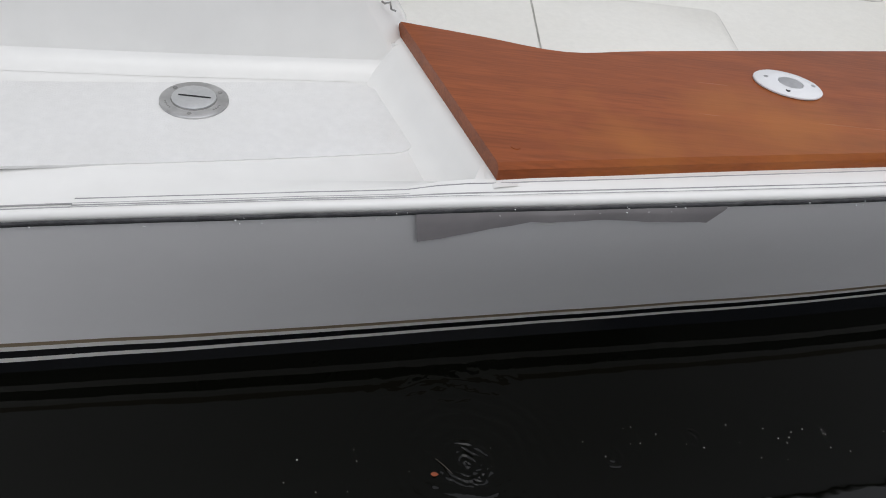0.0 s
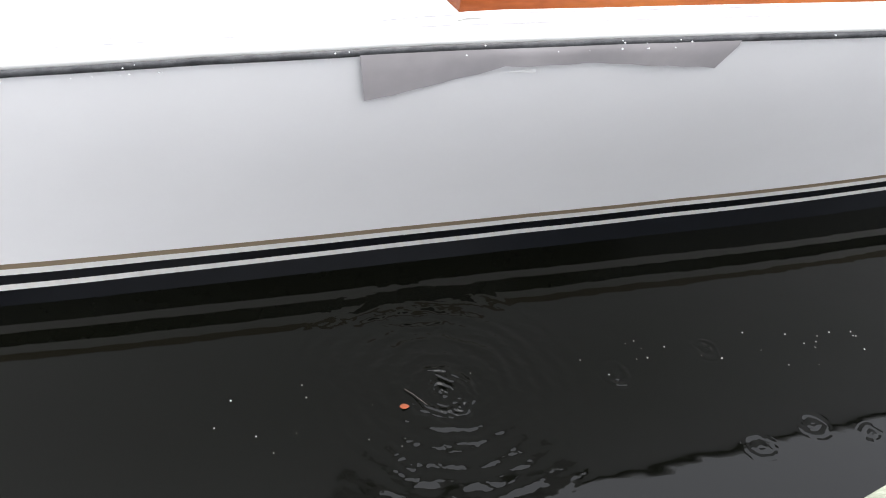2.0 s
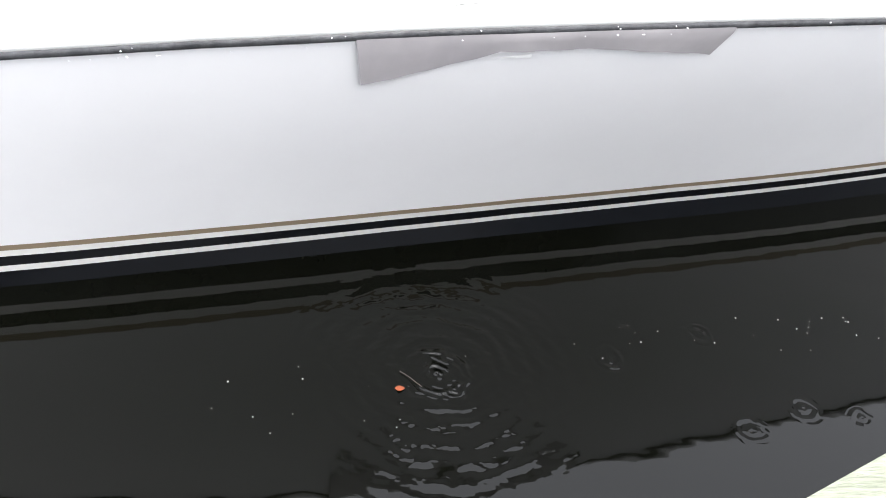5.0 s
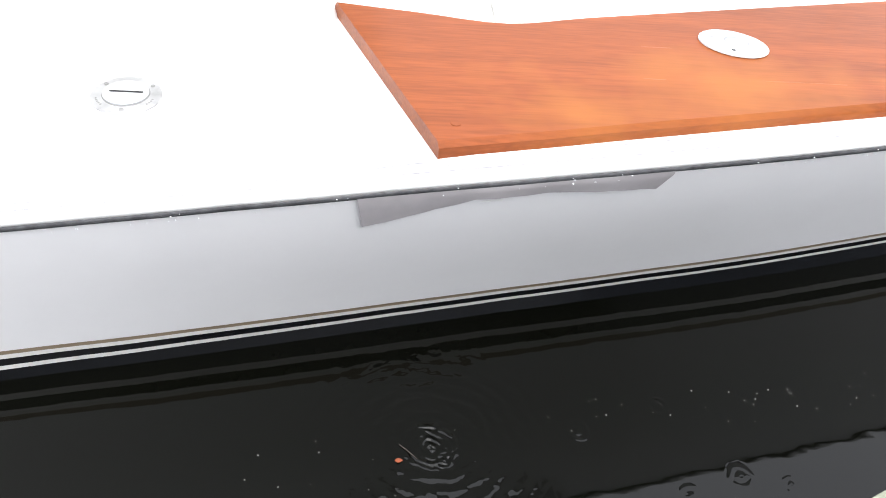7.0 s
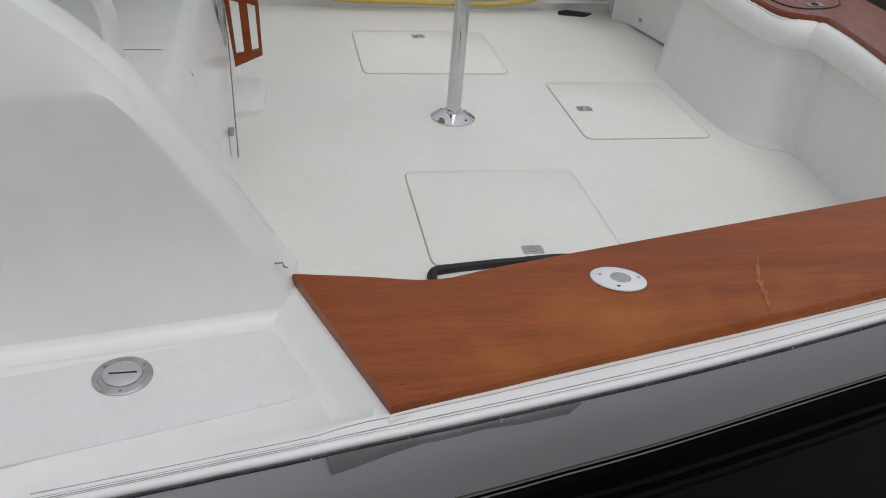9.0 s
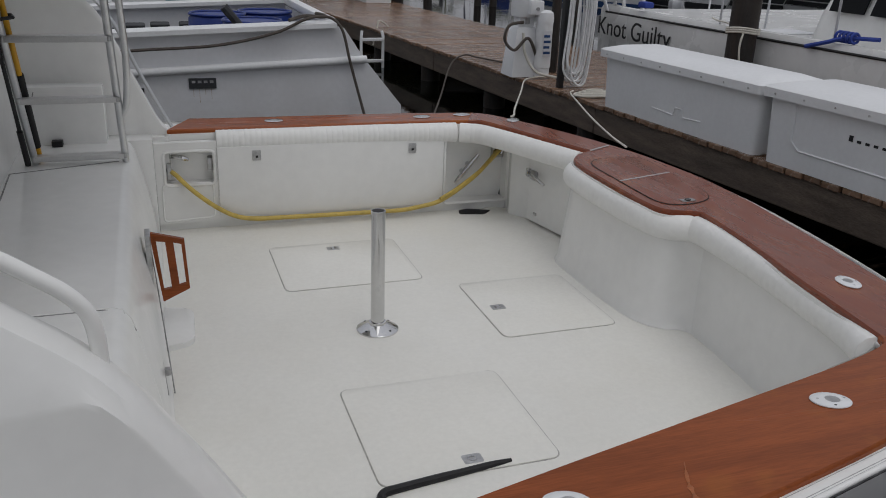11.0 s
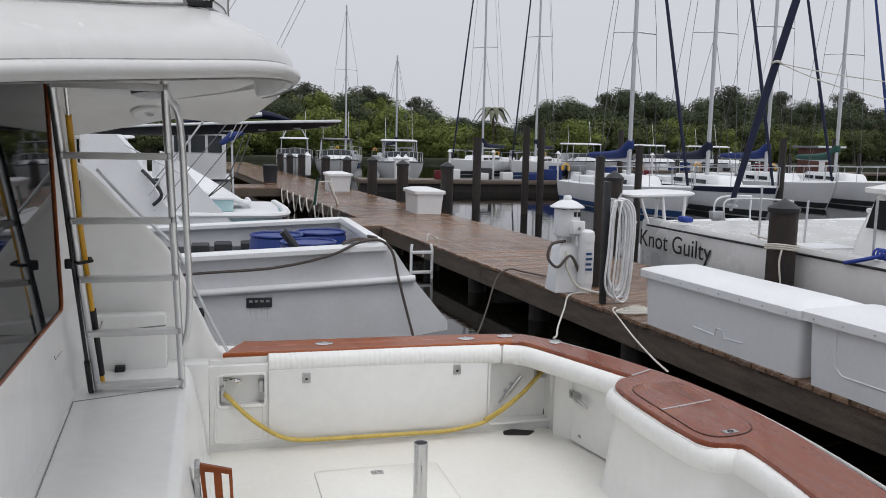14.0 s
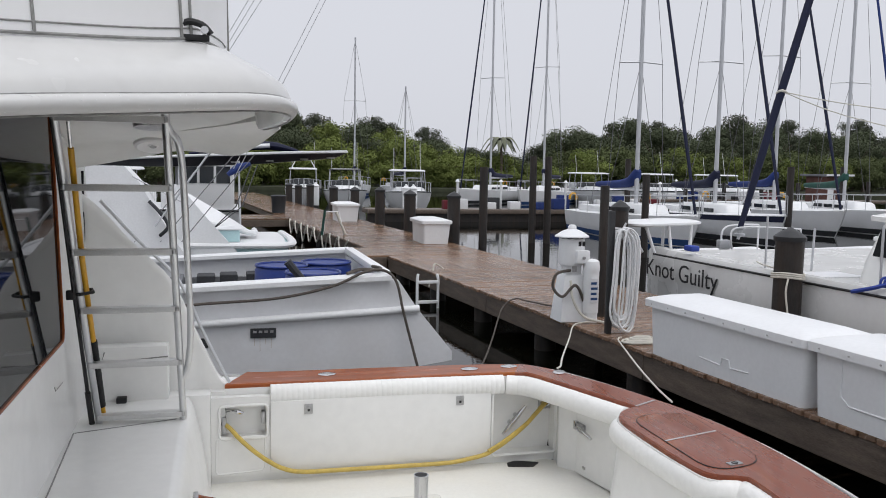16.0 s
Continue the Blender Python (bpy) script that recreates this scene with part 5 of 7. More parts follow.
# ---- water sheet, open where the hull sits in it ----
def water_material():
    m = bpy.data.materials.new("dark_marina_water")
    m.use_nodes = True
    n, l = m.node_tree.nodes, m.node_tree.links
    p = n["Principled BSDF"]
    p.inputs["Base Color"].default_value = (0.0024, 0.0026, 0.0017, 1)
    p.inputs["Roughness"].default_value = 0.035
    p.inputs["IOR"].default_value = 1.33
    tc = n.new("ShaderNodeTexCoord")
    mp = n.new("ShaderNodeMapping")
    mp.inputs["Scale"].default_value = (1.0, 1.6, 1.0)
    l.new(tc.outputs["Object"], mp.inputs["Vector"])
    a = n.new("ShaderNodeTexNoise")
    a.inputs["Scale"].default_value = 2.2
    a.inputs["Detail"].default_value = 3
    b = n.new("ShaderNodeTexNoise")
    b.inputs["Scale"].default_value = 11.0
    b.inputs["Detail"].default_value = 2
    l.new(mp.outputs[0], a.inputs["Vector"])
    l.new(mp.outputs[0], b.inputs["Vector"])
    mixh = n.new("ShaderNodeMath")
    mixh.operation = "MULTIPLY_ADD"
    mixh.inputs[1].default_value = 0.22
    l.new(b.outputs["Fac"], mixh.inputs[0])
    l.new(a.outputs["Fac"], mixh.inputs[2])
    calm = n.new("ShaderNodeMath")
    calm.operation = "MULTIPLY"
    calm.inputs[1].default_value = 0.7
    l.new(mixh.outputs[0], calm.inputs[0])
    height = calm.outputs[0]
    # rings that spread from drips, broken up by the ruffled surface
    wob = n.new("ShaderNodeTexNoise")
    wob.inputs["Scale"].default_value = 16.0
    wob.inputs["Detail"].default_value = 3
    l.new(tc.outputs["Object"], wob.inputs["Vector"])
    wsh = n.new("ShaderNodeVectorMath")
    wsh.operation = "MULTIPLY_ADD"
    wsh.inputs[1].default_value = (0.034, 0.034, 0.0)
    wsh.inputs[2].default_value = (-0.017, -0.017, 0.0)
    l.new(wob.outputs["Color"], wsh.inputs[0])
    warped = n.new("ShaderNodeVectorMath")
    warped.operation = "ADD"
    l.new(tc.outputs["Object"], warped.inputs[0])
    l.new(wsh.outputs[0], warped.inputs[1])
    gate = n.new("ShaderNodeTexNoise")
    gate.inputs["Scale"].default_value = 30.0
    gate.inputs["Detail"].default_value = 2
    l.new(tc.outputs["Object"], gate.inputs["Vector"])
    gmap = n.new("ShaderNodeMapRange")
    gmap.inputs["From Min"].default_value = 0.40
    gmap.inputs["From Max"].default_value = 0.60
    gmap.inputs["To Min"].default_value = 0.1
    gmap.inputs["To Max"].default_value = 1.6
    l.new(gate.outputs["Fac"], gmap.inputs["Value"])
    for cx, cy, rad, amp, freq in RINGS:
        sub = n.new("ShaderNodeVectorMath")
        sub.operation = "SUBTRACT"
        sub.inputs[1].default_value = (cx, cy, WATER)
        l.new(warped.outputs[0], sub.inputs[0])
        ln = n.new("ShaderNodeVectorMath")
        ln.operation = "LENGTH"
        l.new(sub.outputs[0], ln.inputs[0])
        sc = n.new("ShaderNodeMath")
        sc.operation = "MULTIPLY"
        sc.inputs[1].default_value = freq
        l.new(ln.outputs["Value"], sc.inputs[0])
        sn = n.new("ShaderNodeMath")
        sn.operation = "SINE"
        l.new(sc.outputs[0], sn.inputs[0])
        fade = n.new("ShaderNodeMapRange")
        fade.inputs["From Min"].default_value = 0.0
        fade.inputs["From Max"].default_value = rad
        fade.inputs["To Min"].default_value = amp
        fade.inputs["To Max"].default_value = 0.0
        l.new(ln.outputs["Value"], fade.inputs["Value"])
        gated = n.new("ShaderNodeMath")
        gated.operation = "MULTIPLY"
        l.new(fade.outputs[0], gated.inputs[0])
        l.new(gmap.outputs[0], gated.inputs[1])
        pr = n.new("ShaderNodeMath")
        pr.operation = "MULTIPLY_ADD"
        l.new(sn.outputs[0], pr.inputs[0])
        l.new(gated.outputs[0], pr.inputs[1])
        l.new(height, pr.inputs[2])
        height = pr.outputs[0]
    bp = n.new("ShaderNodeBump")
    bp.inputs["Strength"].default_value = 0.35
    bp.inputs["Distance"].default_value = 0.008
    l.new(height, bp.inputs["Height"])
    l.new(bp.outputs[0], p.inputs["Normal"])
    return m


RINGS = [(0.018, -0.035, 0.25, 0.34, 205), (0.016, -0.04, 0.06, 0.9, 460), (0.040, -0.065, 0.03, 0.6, 620), (-0.039, -0.167, 0.028, 0.25, 420), (0.287, -0.002, 0.034, 0.3, 420), (0.450, 0.047, 0.030, 0.28, 420), (0.566, -0.103, 0.03, 0.16, 420), (0.467, -0.141, 0.028, 0.14, 420), (0.652, -0.122, 0.025, 0.12, 480)]
wbm = bmesh.new()
S = 1500.0
outer_v = [wbm.verts.new(p) for p in ((-S, -S, WATER), (S, -S, WATER), (S, S, WATER), (-S, S, WATER))]
inner_ring = hull_ring(WATER - 0.01)
inner_v = [wbm.verts.new((x, y, WATER)) for x, y in inner_ring]
edges = [wbm.edges.new((outer_v[i], outer_v[(i + 1) % 4])) for i in range(4)]
edges += [wbm.edges.new((inner_v[i], inner_v[(i + 1) % len(inner_v)])) for i in range(len(inner_v))]
bmesh.ops.triangle_fill(wbm, edges=edges, use_beauty=True)
for f in [f for f in wbm.faces if all(v in set(inner_v) for v in f.verts)]:
    c = f.calc_center_median()
    if 0.3 < c.y < 4.6 and -4 < c.x < 2.6:
        wbm.faces.remove(f)
solo("water", wbm, water_material(), "dark still marina water with rain rings", "water", "structure", smooth=False)

# ---- finger pier under the camera ----
pier = thing("finger_pier", (0, 0, 0), "weathered grey wooden finger pier edge", "pier", kind="structure")


def pier_point(u, v):
    d = Vector((0.911, 0.412))
    return (0.185 + d.x * u + d.y * v, -0.549 + d.y * u - d.x * v)


for i in range(10):
    u0, u1 = 0.81 - (i + 1) * 0.235, 0.81 - (i + 1) * 0.235 + 0.228
    poly = [pier_point(u0, 0.0), pier_point(u1, 0.0), pier_point(u1, 1.8), pier_point(u0, 1.8)]
    part("plank", prism(poly, 1.005, 1.05, 0.006), PIERW, pier)
part("fascia", prism([pier_point(-1.5, 0.012), pier_point(0.80, 0.012), pier_point(0.80, 0.06), pier_point(-1.5, 0.06)], 0.80, 1.004), BEAM, pier)
for u in (-1.0, 0.6):
    x, y = pier_point(u, 0.25)
    part("piling", lathe([(0.11, -1.4), (0.11, 1.004)], 14, (x, y, 0)), PILE, pier)

# ---- the long dock ----
DT = 1.05
dock = thing("dock", (3.86, 0, 0), "wet brown plank dock on dark pilings", "dock", kind="structure")
dock.rotation_euler = (0, 0, radians(4.9))


def plank_mesh(length, width, name):
    return mesh_of(name, box(0, length, -width / 2, width / 2, -0.04, 0, 0.005, 1), PLANK, False)


def planks(x0, x1, y0, y1, pitch):
    kinds = [plank_mesh(x1 - x0, pitch - 0.015, "plank_board") for _ in range(3)]
    y = y0
    i = 0
    while y < y1:
        ob = new("plank", kinds[i % 3])
        ob.parent = dock
        ob.location = (x0 + random.uniform(-0.012, 0.012), y, DT + random.uniform(-0.003, 0.003))
        ob.rotation_euler = (random.uniform(-0.006, 0.006), 0, random.uniform(-0.004, 0.004))
        y += pitch
        i += 1


def beam(x0, x1, y0, y1, z0, z1, mat=None, name="beam"):
    part(name, box(x0, x1, y0, y1, z0, z1, 0.008, 1), mat or BEAM, dock)


for y0, y1 in ((-3.0, 1.9), (1.91, 5.6), (5.61, 9.3), (9.31, 14.0)):
    beam(0.03, 0.09, y0, y1, 0.77, 1.008, name="fascia_board")
beam(2.02, 2.10, -3.0, 50.0, 0.80, 1.008, name="fascia_board")
beam(-0.84, 0.02, 14.0, 14.07, 0.80, 1.008, name="fascia_board")
beam(-0.84, -0.78, 14.08, 15.55, 0.80, 1.008, name="fascia_board")
beam(0.03, 0.09, 15.6, 25.0, 0.80, 1.008, name="fascia_board")
beam(-3.0, 0.02, 25.0, 25.08, 0.80, 1.008, name="fascia_board")
beam(0.03, 0.09, 27.0, 50.0, 0.80, 1.008, name="fascia_board")
for y in (-2, 1, 4, 7, 10, 13):
    beam(0.12, 2.0, y - 0.07, y + 0.07, 0.80, 1.0, name="cross_beam")
for x, y in ((0.20, 5.9), (0.20, 7.9), (0.20, 9.8), (0.20, 11.7), (0.20, 13.6), (0.20, 2.4), (1.8, 5.9), (1.8, 9.5), (1.8, 2.4), (1.8, 13.2), (-0.66, 14.5), (0.2, 18.0), (0.2, 21.0), (0.2, 24.0), (-2.0, 25.4)):
    part("piling", lathe([(0.13, -1.5), (0.125, 0.8)], 14, (x, y, 0)), PILE, dock)


def pile(x, y, r, top, cap=PIPEC, label="dark wooden mooring piling with a pointed cap"):
    t = thing("mooring_piling", (x, y, WATER - 1.6), label, "piling", "mooring pilings along the dock")
    h = top - (WATER - 1.6)
    rings = []
    rng = random.Random(int(x * 100 + y * 10))
    for k in range(7):
        z = h * k / 6
        rings.append([((r * (1 + 0.04 * rng.uniform(-1, 1))) * math.cos(j * 0.3927), (r * (1 + 0.04 * rng.uniform(-1, 1))) * math.sin(j * 0.3927), z) for j in range(16)])
    part("post", loft(rings, True), PILE, t)
    if cap:
        part("cap", lathe([(0.0, -0.05), (r * 1.12, -0.05), (r * 1.15, 0.0), (r * 0.7, 0.05), (0.0, 0.105)], 16, (0, 0, h)), cap, t, "black conical cap")
    return t


PILES = [(5.66, 6.6, 0.15, 1.99), (4.70, 16.7, 0.14, 2.06), (4.42, 19.9, 0.15, 2.0), (4.18, 22.8, 0.14, 2.01), (3.92, 25.8, 0.14, 1.93), (3.65, 29.0, 0.15, 1.90), (3.27, 33.4, 0.15, 1.88), (3.03, 36.0, 0.15, 1.80), (2.78, 38.0, 0.15, 1.80),
         (5.3, 9.9, 0.12, 2.15), (-0.6, 27.4, 0.12, 2.0)]
for p in PILES:
    pile(*p)
for x, y, r, top in ((5.16, 16.0, 0.09, 2.7), (8.38, 21.5, 0.10, 3.05), (8.8, 21.4, 0.10, 3.05), (3.8, 7.3, 0.05, 2.5), (13.4, 25.5, 0.1, 3.1), (17.3, 22.0, 0.11, 2.9), (23.5, 27.0, 0.12, 3.0), (9.8, 17.5, 0.09, 2.6)):
    pile(x, y, r, top, None, "tall dark mooring pole standing in the water")


# ---- dock boxes ----
def dock_box(x, y, lx, ly, h, label, panel=True, turn=0.0):
    """Moulded box with a chamfered overhanging lid; its front faces -x."""
    t = thing("dock_box", (x, y, DT), label, "dock box", "white dock boxes")
    b = bmesh.new()
    lo = rounded([(0.03, 0.03), (lx - 0.05, 0.03), (lx - 0.05, ly - 0.03), (0.03, ly - 0.03)], 0.05, 3)
    hi = rounded([(0.02, 0.0), (lx, 0.0), (lx, ly), (0.02, ly)], 0.05, 3)
    loft([[(px, py, 0.0) for px, py in lo], [(px, py, h) for px, py in hi]], True, True, b)
    part("body", b, PLASTIC, t)
    rings = []
    for ins, z in ((0.012, -0.055), (-0.03, -0.05), (-0.03, 0.01), (-0.018, 0.02), (0.10, 0.055), (0.14, 0.06)):
        rings.append([(px, py, h + z) for px, py in rounded([(ins, ins), (lx - ins, ins), (lx - ins, ly - ins), (ins, ly - ins)], 0.05, 3)])
    lid = part("lid", loft(rings, True), PLASTIC, t, "overhanging lid with a row of rivets")
    k = int(ly / 0.22)
    for i in range(k):
        part("rivet", tube([(-0.034, 0.1 + i * (ly - 0.2) / max(k - 1, 1), h - 0.022), (-0.028, 0.1 + i * (ly - 0.2) / max(k - 1, 1), h - 0.022)], 0.007, 8), GREYMETAL, lid)
    if panel:
        z0 = h * 0.25
        y1, y2 = ly * 0.30, ly * 0.62
        part("door_bead", tube([(0.025, y1 + 0.02, z0), (0.025, y1 + 0.22, z0 - 0.01), (0.024, y1 + 0.24, z0 + 0.05), (0.024, y1 + 0.32, z0 + 0.05), (0.025, y1 + 0.34, z0 - 0.012), (0.025, y2, z0)], 0.006, 6), PLASTIC, t, "raised outline of a moulded door")
    t.rotation_euler = (0, 0, radians(turn))
    return t


dock_box(3.545, 3.60, 0.58, 1.88, 0.48, "long white moulded dock box on the wet planks", turn=5.2)
second = dock_box(3.70, 1.62, 0.60, 1.92, 0.49, "long white moulded dock box with dark lettering", False, 4.9)
part("moulded_panel", tube([(0.025, 0.25, 0.13), (0.025, 1.60, 0.13), (0.024, 1.67, 0.18), (0.019, 1.67, 0.42)], 0.006, 6), PLASTIC, second)
for i in range(7):
    yy = 1.22 - i * 0.060
    part("lettering_bar", box(0.0205, 0.0245, yy - 0.016, yy + 0.012, 0.285, 0.285 + (0.036 if i in (0, 5) else 0.016)), INK, second, "unreadable dark lettering")
dock_box(3.86, 16.1, 0.62, 1.15, 0.48, "white dock box far along the dock", False)
dock_box(3.02, 23.5, 0.68, 1.15, 0.50, "white dock box far along the dock", False)

# ---- power pedestal, canister, hose post ----
pp = thing("power_pedestal", (3.36, 7.15, DT), "white dock power pedestal with a conical cap", "power pedestal")
part("base", loft([[(sx * w, sy * w * 0.9, z) for sx, sy in ((-1, -1), (1, -1), (1, 1), (-1, 1))] for w, z in ((0.165, 0.0), (0.16, 0.04), (0.115, 0.48), (0.10, 0.50))], True), PLASTIC, pp)
part("neck", box(-0.085, 0.085, -0.08, 0.08, 0.49, 0.62, 0.015), PLASTIC, pp)
head = part("head", lathe([(0.0, 0.60), (0.135, 0.60), (0.145, 0.63), (0.14, 0.88), (0.125, 0.895), (0.0, 0.895)], 10, (0, 0, 0)), PLASTIC, pp, "faceted white head")
part("cap", lathe([(0.125, 0.90), (0.185, 0.90), (0.185, 0.912), (0.10, 0.965), (0.045, 0.985), (0.045, 1.01), (0.03, 1.03), (0.0, 1.03)], 20), PLASTIC, pp, "wide conical cap")
part("lamp_band", lathe([(0.12, 0.885), (0.128, 0.885), (0.128, 0.902), (0.12, 0.902)], 20), RUBBER, pp, "dark band under the cap")
outlet = part("outlet_hood", box(-0.02, 0.13, -0.20, -0.12, 0.63, 0.77, 0.02), PLASTIC, pp, "sloping white outlet hood")
part("outlet_plug", tube([(0.055, -0.215, 0.69), (0.055, -0.198, 0.69)], 0.018, 12), GREYMETAL, outlet)
for i in range(2):
    part("number_bar", box(0.02 + i * 0.045, 0.05 + i * 0.045, -0.139, -0.132, 0.81, 0.86), INK, pp, "dark slip number mark")
part("meter_window", box(-0.02, 0.03, -0.085, -0.079, 0.53, 0.60), GREYMETAL, pp)
part("shore_cord", tube(smooth_line([(-0.05, -0.10, 0.55), (-0.22, -0.14, 0.52), (-0.26, -0.14, 0.38), (-0.16, -0.17, 0.28), (-0.02, -0.18, 0.40), (0.10, -0.16, 0.20), (0.16, -0.16, 0.05), (0.10, -0.18, 0.02)], 6), 0.016, 8), ROPED, pp, "tan shore power cord")
part("white_cord", tube(smooth_line([(-0.07, -0.16, 0.45), (-0.05, -0.19, 0.25), (0.05, -0.24, 0.08), (0.2, -0.3, 0.03), (0.34, -0.45, 0.02), (0.45, -0.6, 0.02)], 6), 0.014, 8), ROPE, pp, "white shore power cord")

can = thing("filter_canister", (3.52, 6.98, DT), "white cylindrical canister beside the pedestal", "canister")
part("body", lathe([(0.0, 0.0), (0.075, 0.0), (0.078, 0.1), (0.085, 0.105), (0.085, 0.56), (0.0, 0.56)], 20), PLASTIC, can)
part("dome", lathe([(0.088, 0.55), (0.09, 0.60), (0.08, 0.655), (0.05, 0.675), (0.0, 0.68)], 20), PLASTIC, can, "rounded lid")
part("data_label", box(-0.045, 0.045, -0.090, -0.084, 0.22, 0.48), GREYHULL, can, "pale printed label")
for i in range(4):
    part("print_bar", box(-0.04, 0.035 - 0.01 * (i % 2), -0.0935, -0.0905, 0.25 + i * 0.055, 0.275 + i * 0.055), BLUEP, can)

hp = thing("hose_post", (3.43, 6.36, DT), "dark square post with a hanging coil of white hose", "post")
part("post", box(-0.028, 0.028, -0.028, 0.028, 0, 1.22, 0.006), PIPEC, hp)
part("hook", tube([(0.02, 0, 1.05), (0.12, 0, 1.04), (0.16, 0, 1.10)], 0.012, 8), GREYMETAL, hp)
coil = thing("hose_coil", (3.53, 6.34, DT), "large coil of white hose hung on a dock post", "hose")
rng = random.Random(5)
for i in range(13):
    w, top, bot = 0.075 + 0.06 * rng.random(), 1.03 + 0.03 * rng.random(), 0.02 + 0.14 * rng.random()
    dx, dy = rng.uniform(-0.03, 0.05), rng.uniform(-0.07, 0.07)
    mid = (top + bot) / 2
    pts = [(dx, dy, top), (dx + w, dy * 1.3, top - 0.12), (dx + w * 1.15, dy, mid), (dx + w * 0.9, dy * 0.8, bot + 0.1), (dx + 0.02, dy, bot), (dx - w * 0.7, dy * 0.8, bot + 0.12), (dx - w * 0.6, dy, mid), (dx - w * 0.5, dy * 1.2, top - 0.14)]
    part("loop", tube(smooth_line(pts, 5, True), 0.0105, 6, closed=True), COILW, coil)

# ---- mooring lines ----
def line(name, pts, r, mat, label, n=7):
    return solo(name, tube(smooth_line(pts, n), r, 7), mat, label, "rope")


line("mooring_line", [(3.42, 6.05, 1.075), (3.34, 5.95, 1.075), (3.2, 5.55, 1.08), (2.95, 4.8, 1.09), (2.7, 4.05, 1.125), (2.56, 3.62, 1.16)], 0.0075, ROPE, "white mooring line from the dock to the boat's transom")
line("mooring_line", [(3.60, 6.9, 1.065), (3.42, 6.85, 1.075), (3.25, 6.78, 1.06), (2.95, 6.2, 1.05), (2.5, 5.3, 1.09), (2.25, 4.75, 1.15), (2.14, 4.55, 1.185)], 0.008, ROPE, "cream mooring line drooping to the boat's corner")
line("mooring_line", [(3.5, 7.9, 1.065), (3.3, 8.3, 1.075), (3.2, 8.45, 1.08), (3.02, 8.4, 0.98), (2.7, 7.8, 0.72), (2.3, 6.9, 0.66), (1.9, 6.0, 0.78), (1.62, 5.1, 1.02), (1.55, 4.86, 1.12)], 0.010, ROPED, "weathered brown mooring line hanging off the dock")
flake = thing("rope_flake", (3.55, 5.88, DT), "coiled end of white mooring line lying on the planks", "rope")
for i in range(4):
    r0 = 0.05 + 0.028 * i
    part("turn", tube([(r0 * 1.5 * math.cos(a * 0.4488 + i), r0 * 0.8 * math.sin(a * 0.4488 + i), 0.016 + 0.012 * (3 - i)) for a in range(14)], 0.014, 6, closed=True), ROPE, flake)

# light lines looped along the edge of the dock
loops = thing("edge_lines", (3.86, 0, DT), "pale lines looped along the dock edge", "rope")
loops.rotation_euler = (0, 0, radians(4.9))
for i in range(8):
    y0 = 17.0 + i * 0.95
    part("loop", tube(smooth_line([(-0.01, y0, 0.02), (-0.05, y0 + 0.1, -0.10), (-0.06, y0 + 0.4, -0.30 - 0.08 * (i % 3)), (-0.05, y0 + 0.75, -0.12), (-0.01, y0 + 0.92, 0.02)], 5), 0.020, 6), ROPE, loops)
chock = thing("dock_hook", (2.98, 11.6, DT), "white bent rod lashed to the dock edge", "hook")
part("rod", tube(smooth_line([(-0.10, -0.05, -0.25), (-0.04, -0.03, -0.02), (0.0, 0.0, 0.10), (0.10, 0.05, 0.06), (0.16, 0.05, 0.012)], 5), 0.014, 6), ROPE, chock)
# white ladder hung on the dock edge
dl = thing("dock_ladder", (2.70, 10.9, WATER - 0.70), "white metal ladder hung over the dock edge", "ladder")
for x in (-0.16, 0.16):
    part("rail", tube([(x, 0, 0), (x, 0, 1.15), (x * 0.9, 0.02, 1.22)], 0.022, 8), FARW, dl)
for z in (0.2, 0.5, 0.8, 1.1):
    part("rung", box(-0.16, 0.16, -0.03, 0.03, z - 0.02, z + 0.02, 0.005), FARW, dl)

trolley = thing("dock_cart", (2.25, 18.6, DT), "low frame cart with lines hanging on it", "cart")
part("frame", tube([(-0.2, 0, 0.0), (-0.16, 0, 0.55), (0.16, 0, 0.55), (0.3, 0, 0.0)], 0.02, 8), FARW, trolley)
part("lines", tube(smooth_line([(0.1, -0.03, 0.55), (0.2, -0.05, 0.3), (0.32, -0.05, 0.02)], 5), 0.03, 6), ROPE, trolley)
part("green_line", tube(smooth_line([(-0.16, -0.03, 0.6), (-0.2, -0.05, 0.3), (-0.24, -0.08, 0.0)], 5), 0.03, 6), GREENC, trolley)
bin_t = thing("dark_bin", (1.66, 28.2, DT), "dark grey round bin on the dock", "bin")
part("tub", lathe([(0.0, 0), (0.22, 0), (0.25, 0.5), (0.26, 0.52), (0.26, 0.55), (0.0, 0.55)], 20), FARDK, bin_t)
part("lid", lathe([(0.27, 0.552), (0.275, 0.58), (0.2, 0.61), (0.0, 0.62)], 20), FARDK, bin_t)
for px, py in ((3.55, 33.9), (6.85, 31.5), (7.15, 31.5)):
    q = thing("power_pedestal", (px, py, DT), "small white dock power pedestal with a conical cap", "power pedestal")
    part("body", box(-0.13, 0.13, -0.13, 0.13, 0, 0.78, 0.02), PLASTIC, q)
    part("cap", lathe([(0.16, 0.782), (0.18, 0.80), (0.06, 0.90), (0.05, 0.95), (0.0, 0.97)], 14), PLASTIC, q)


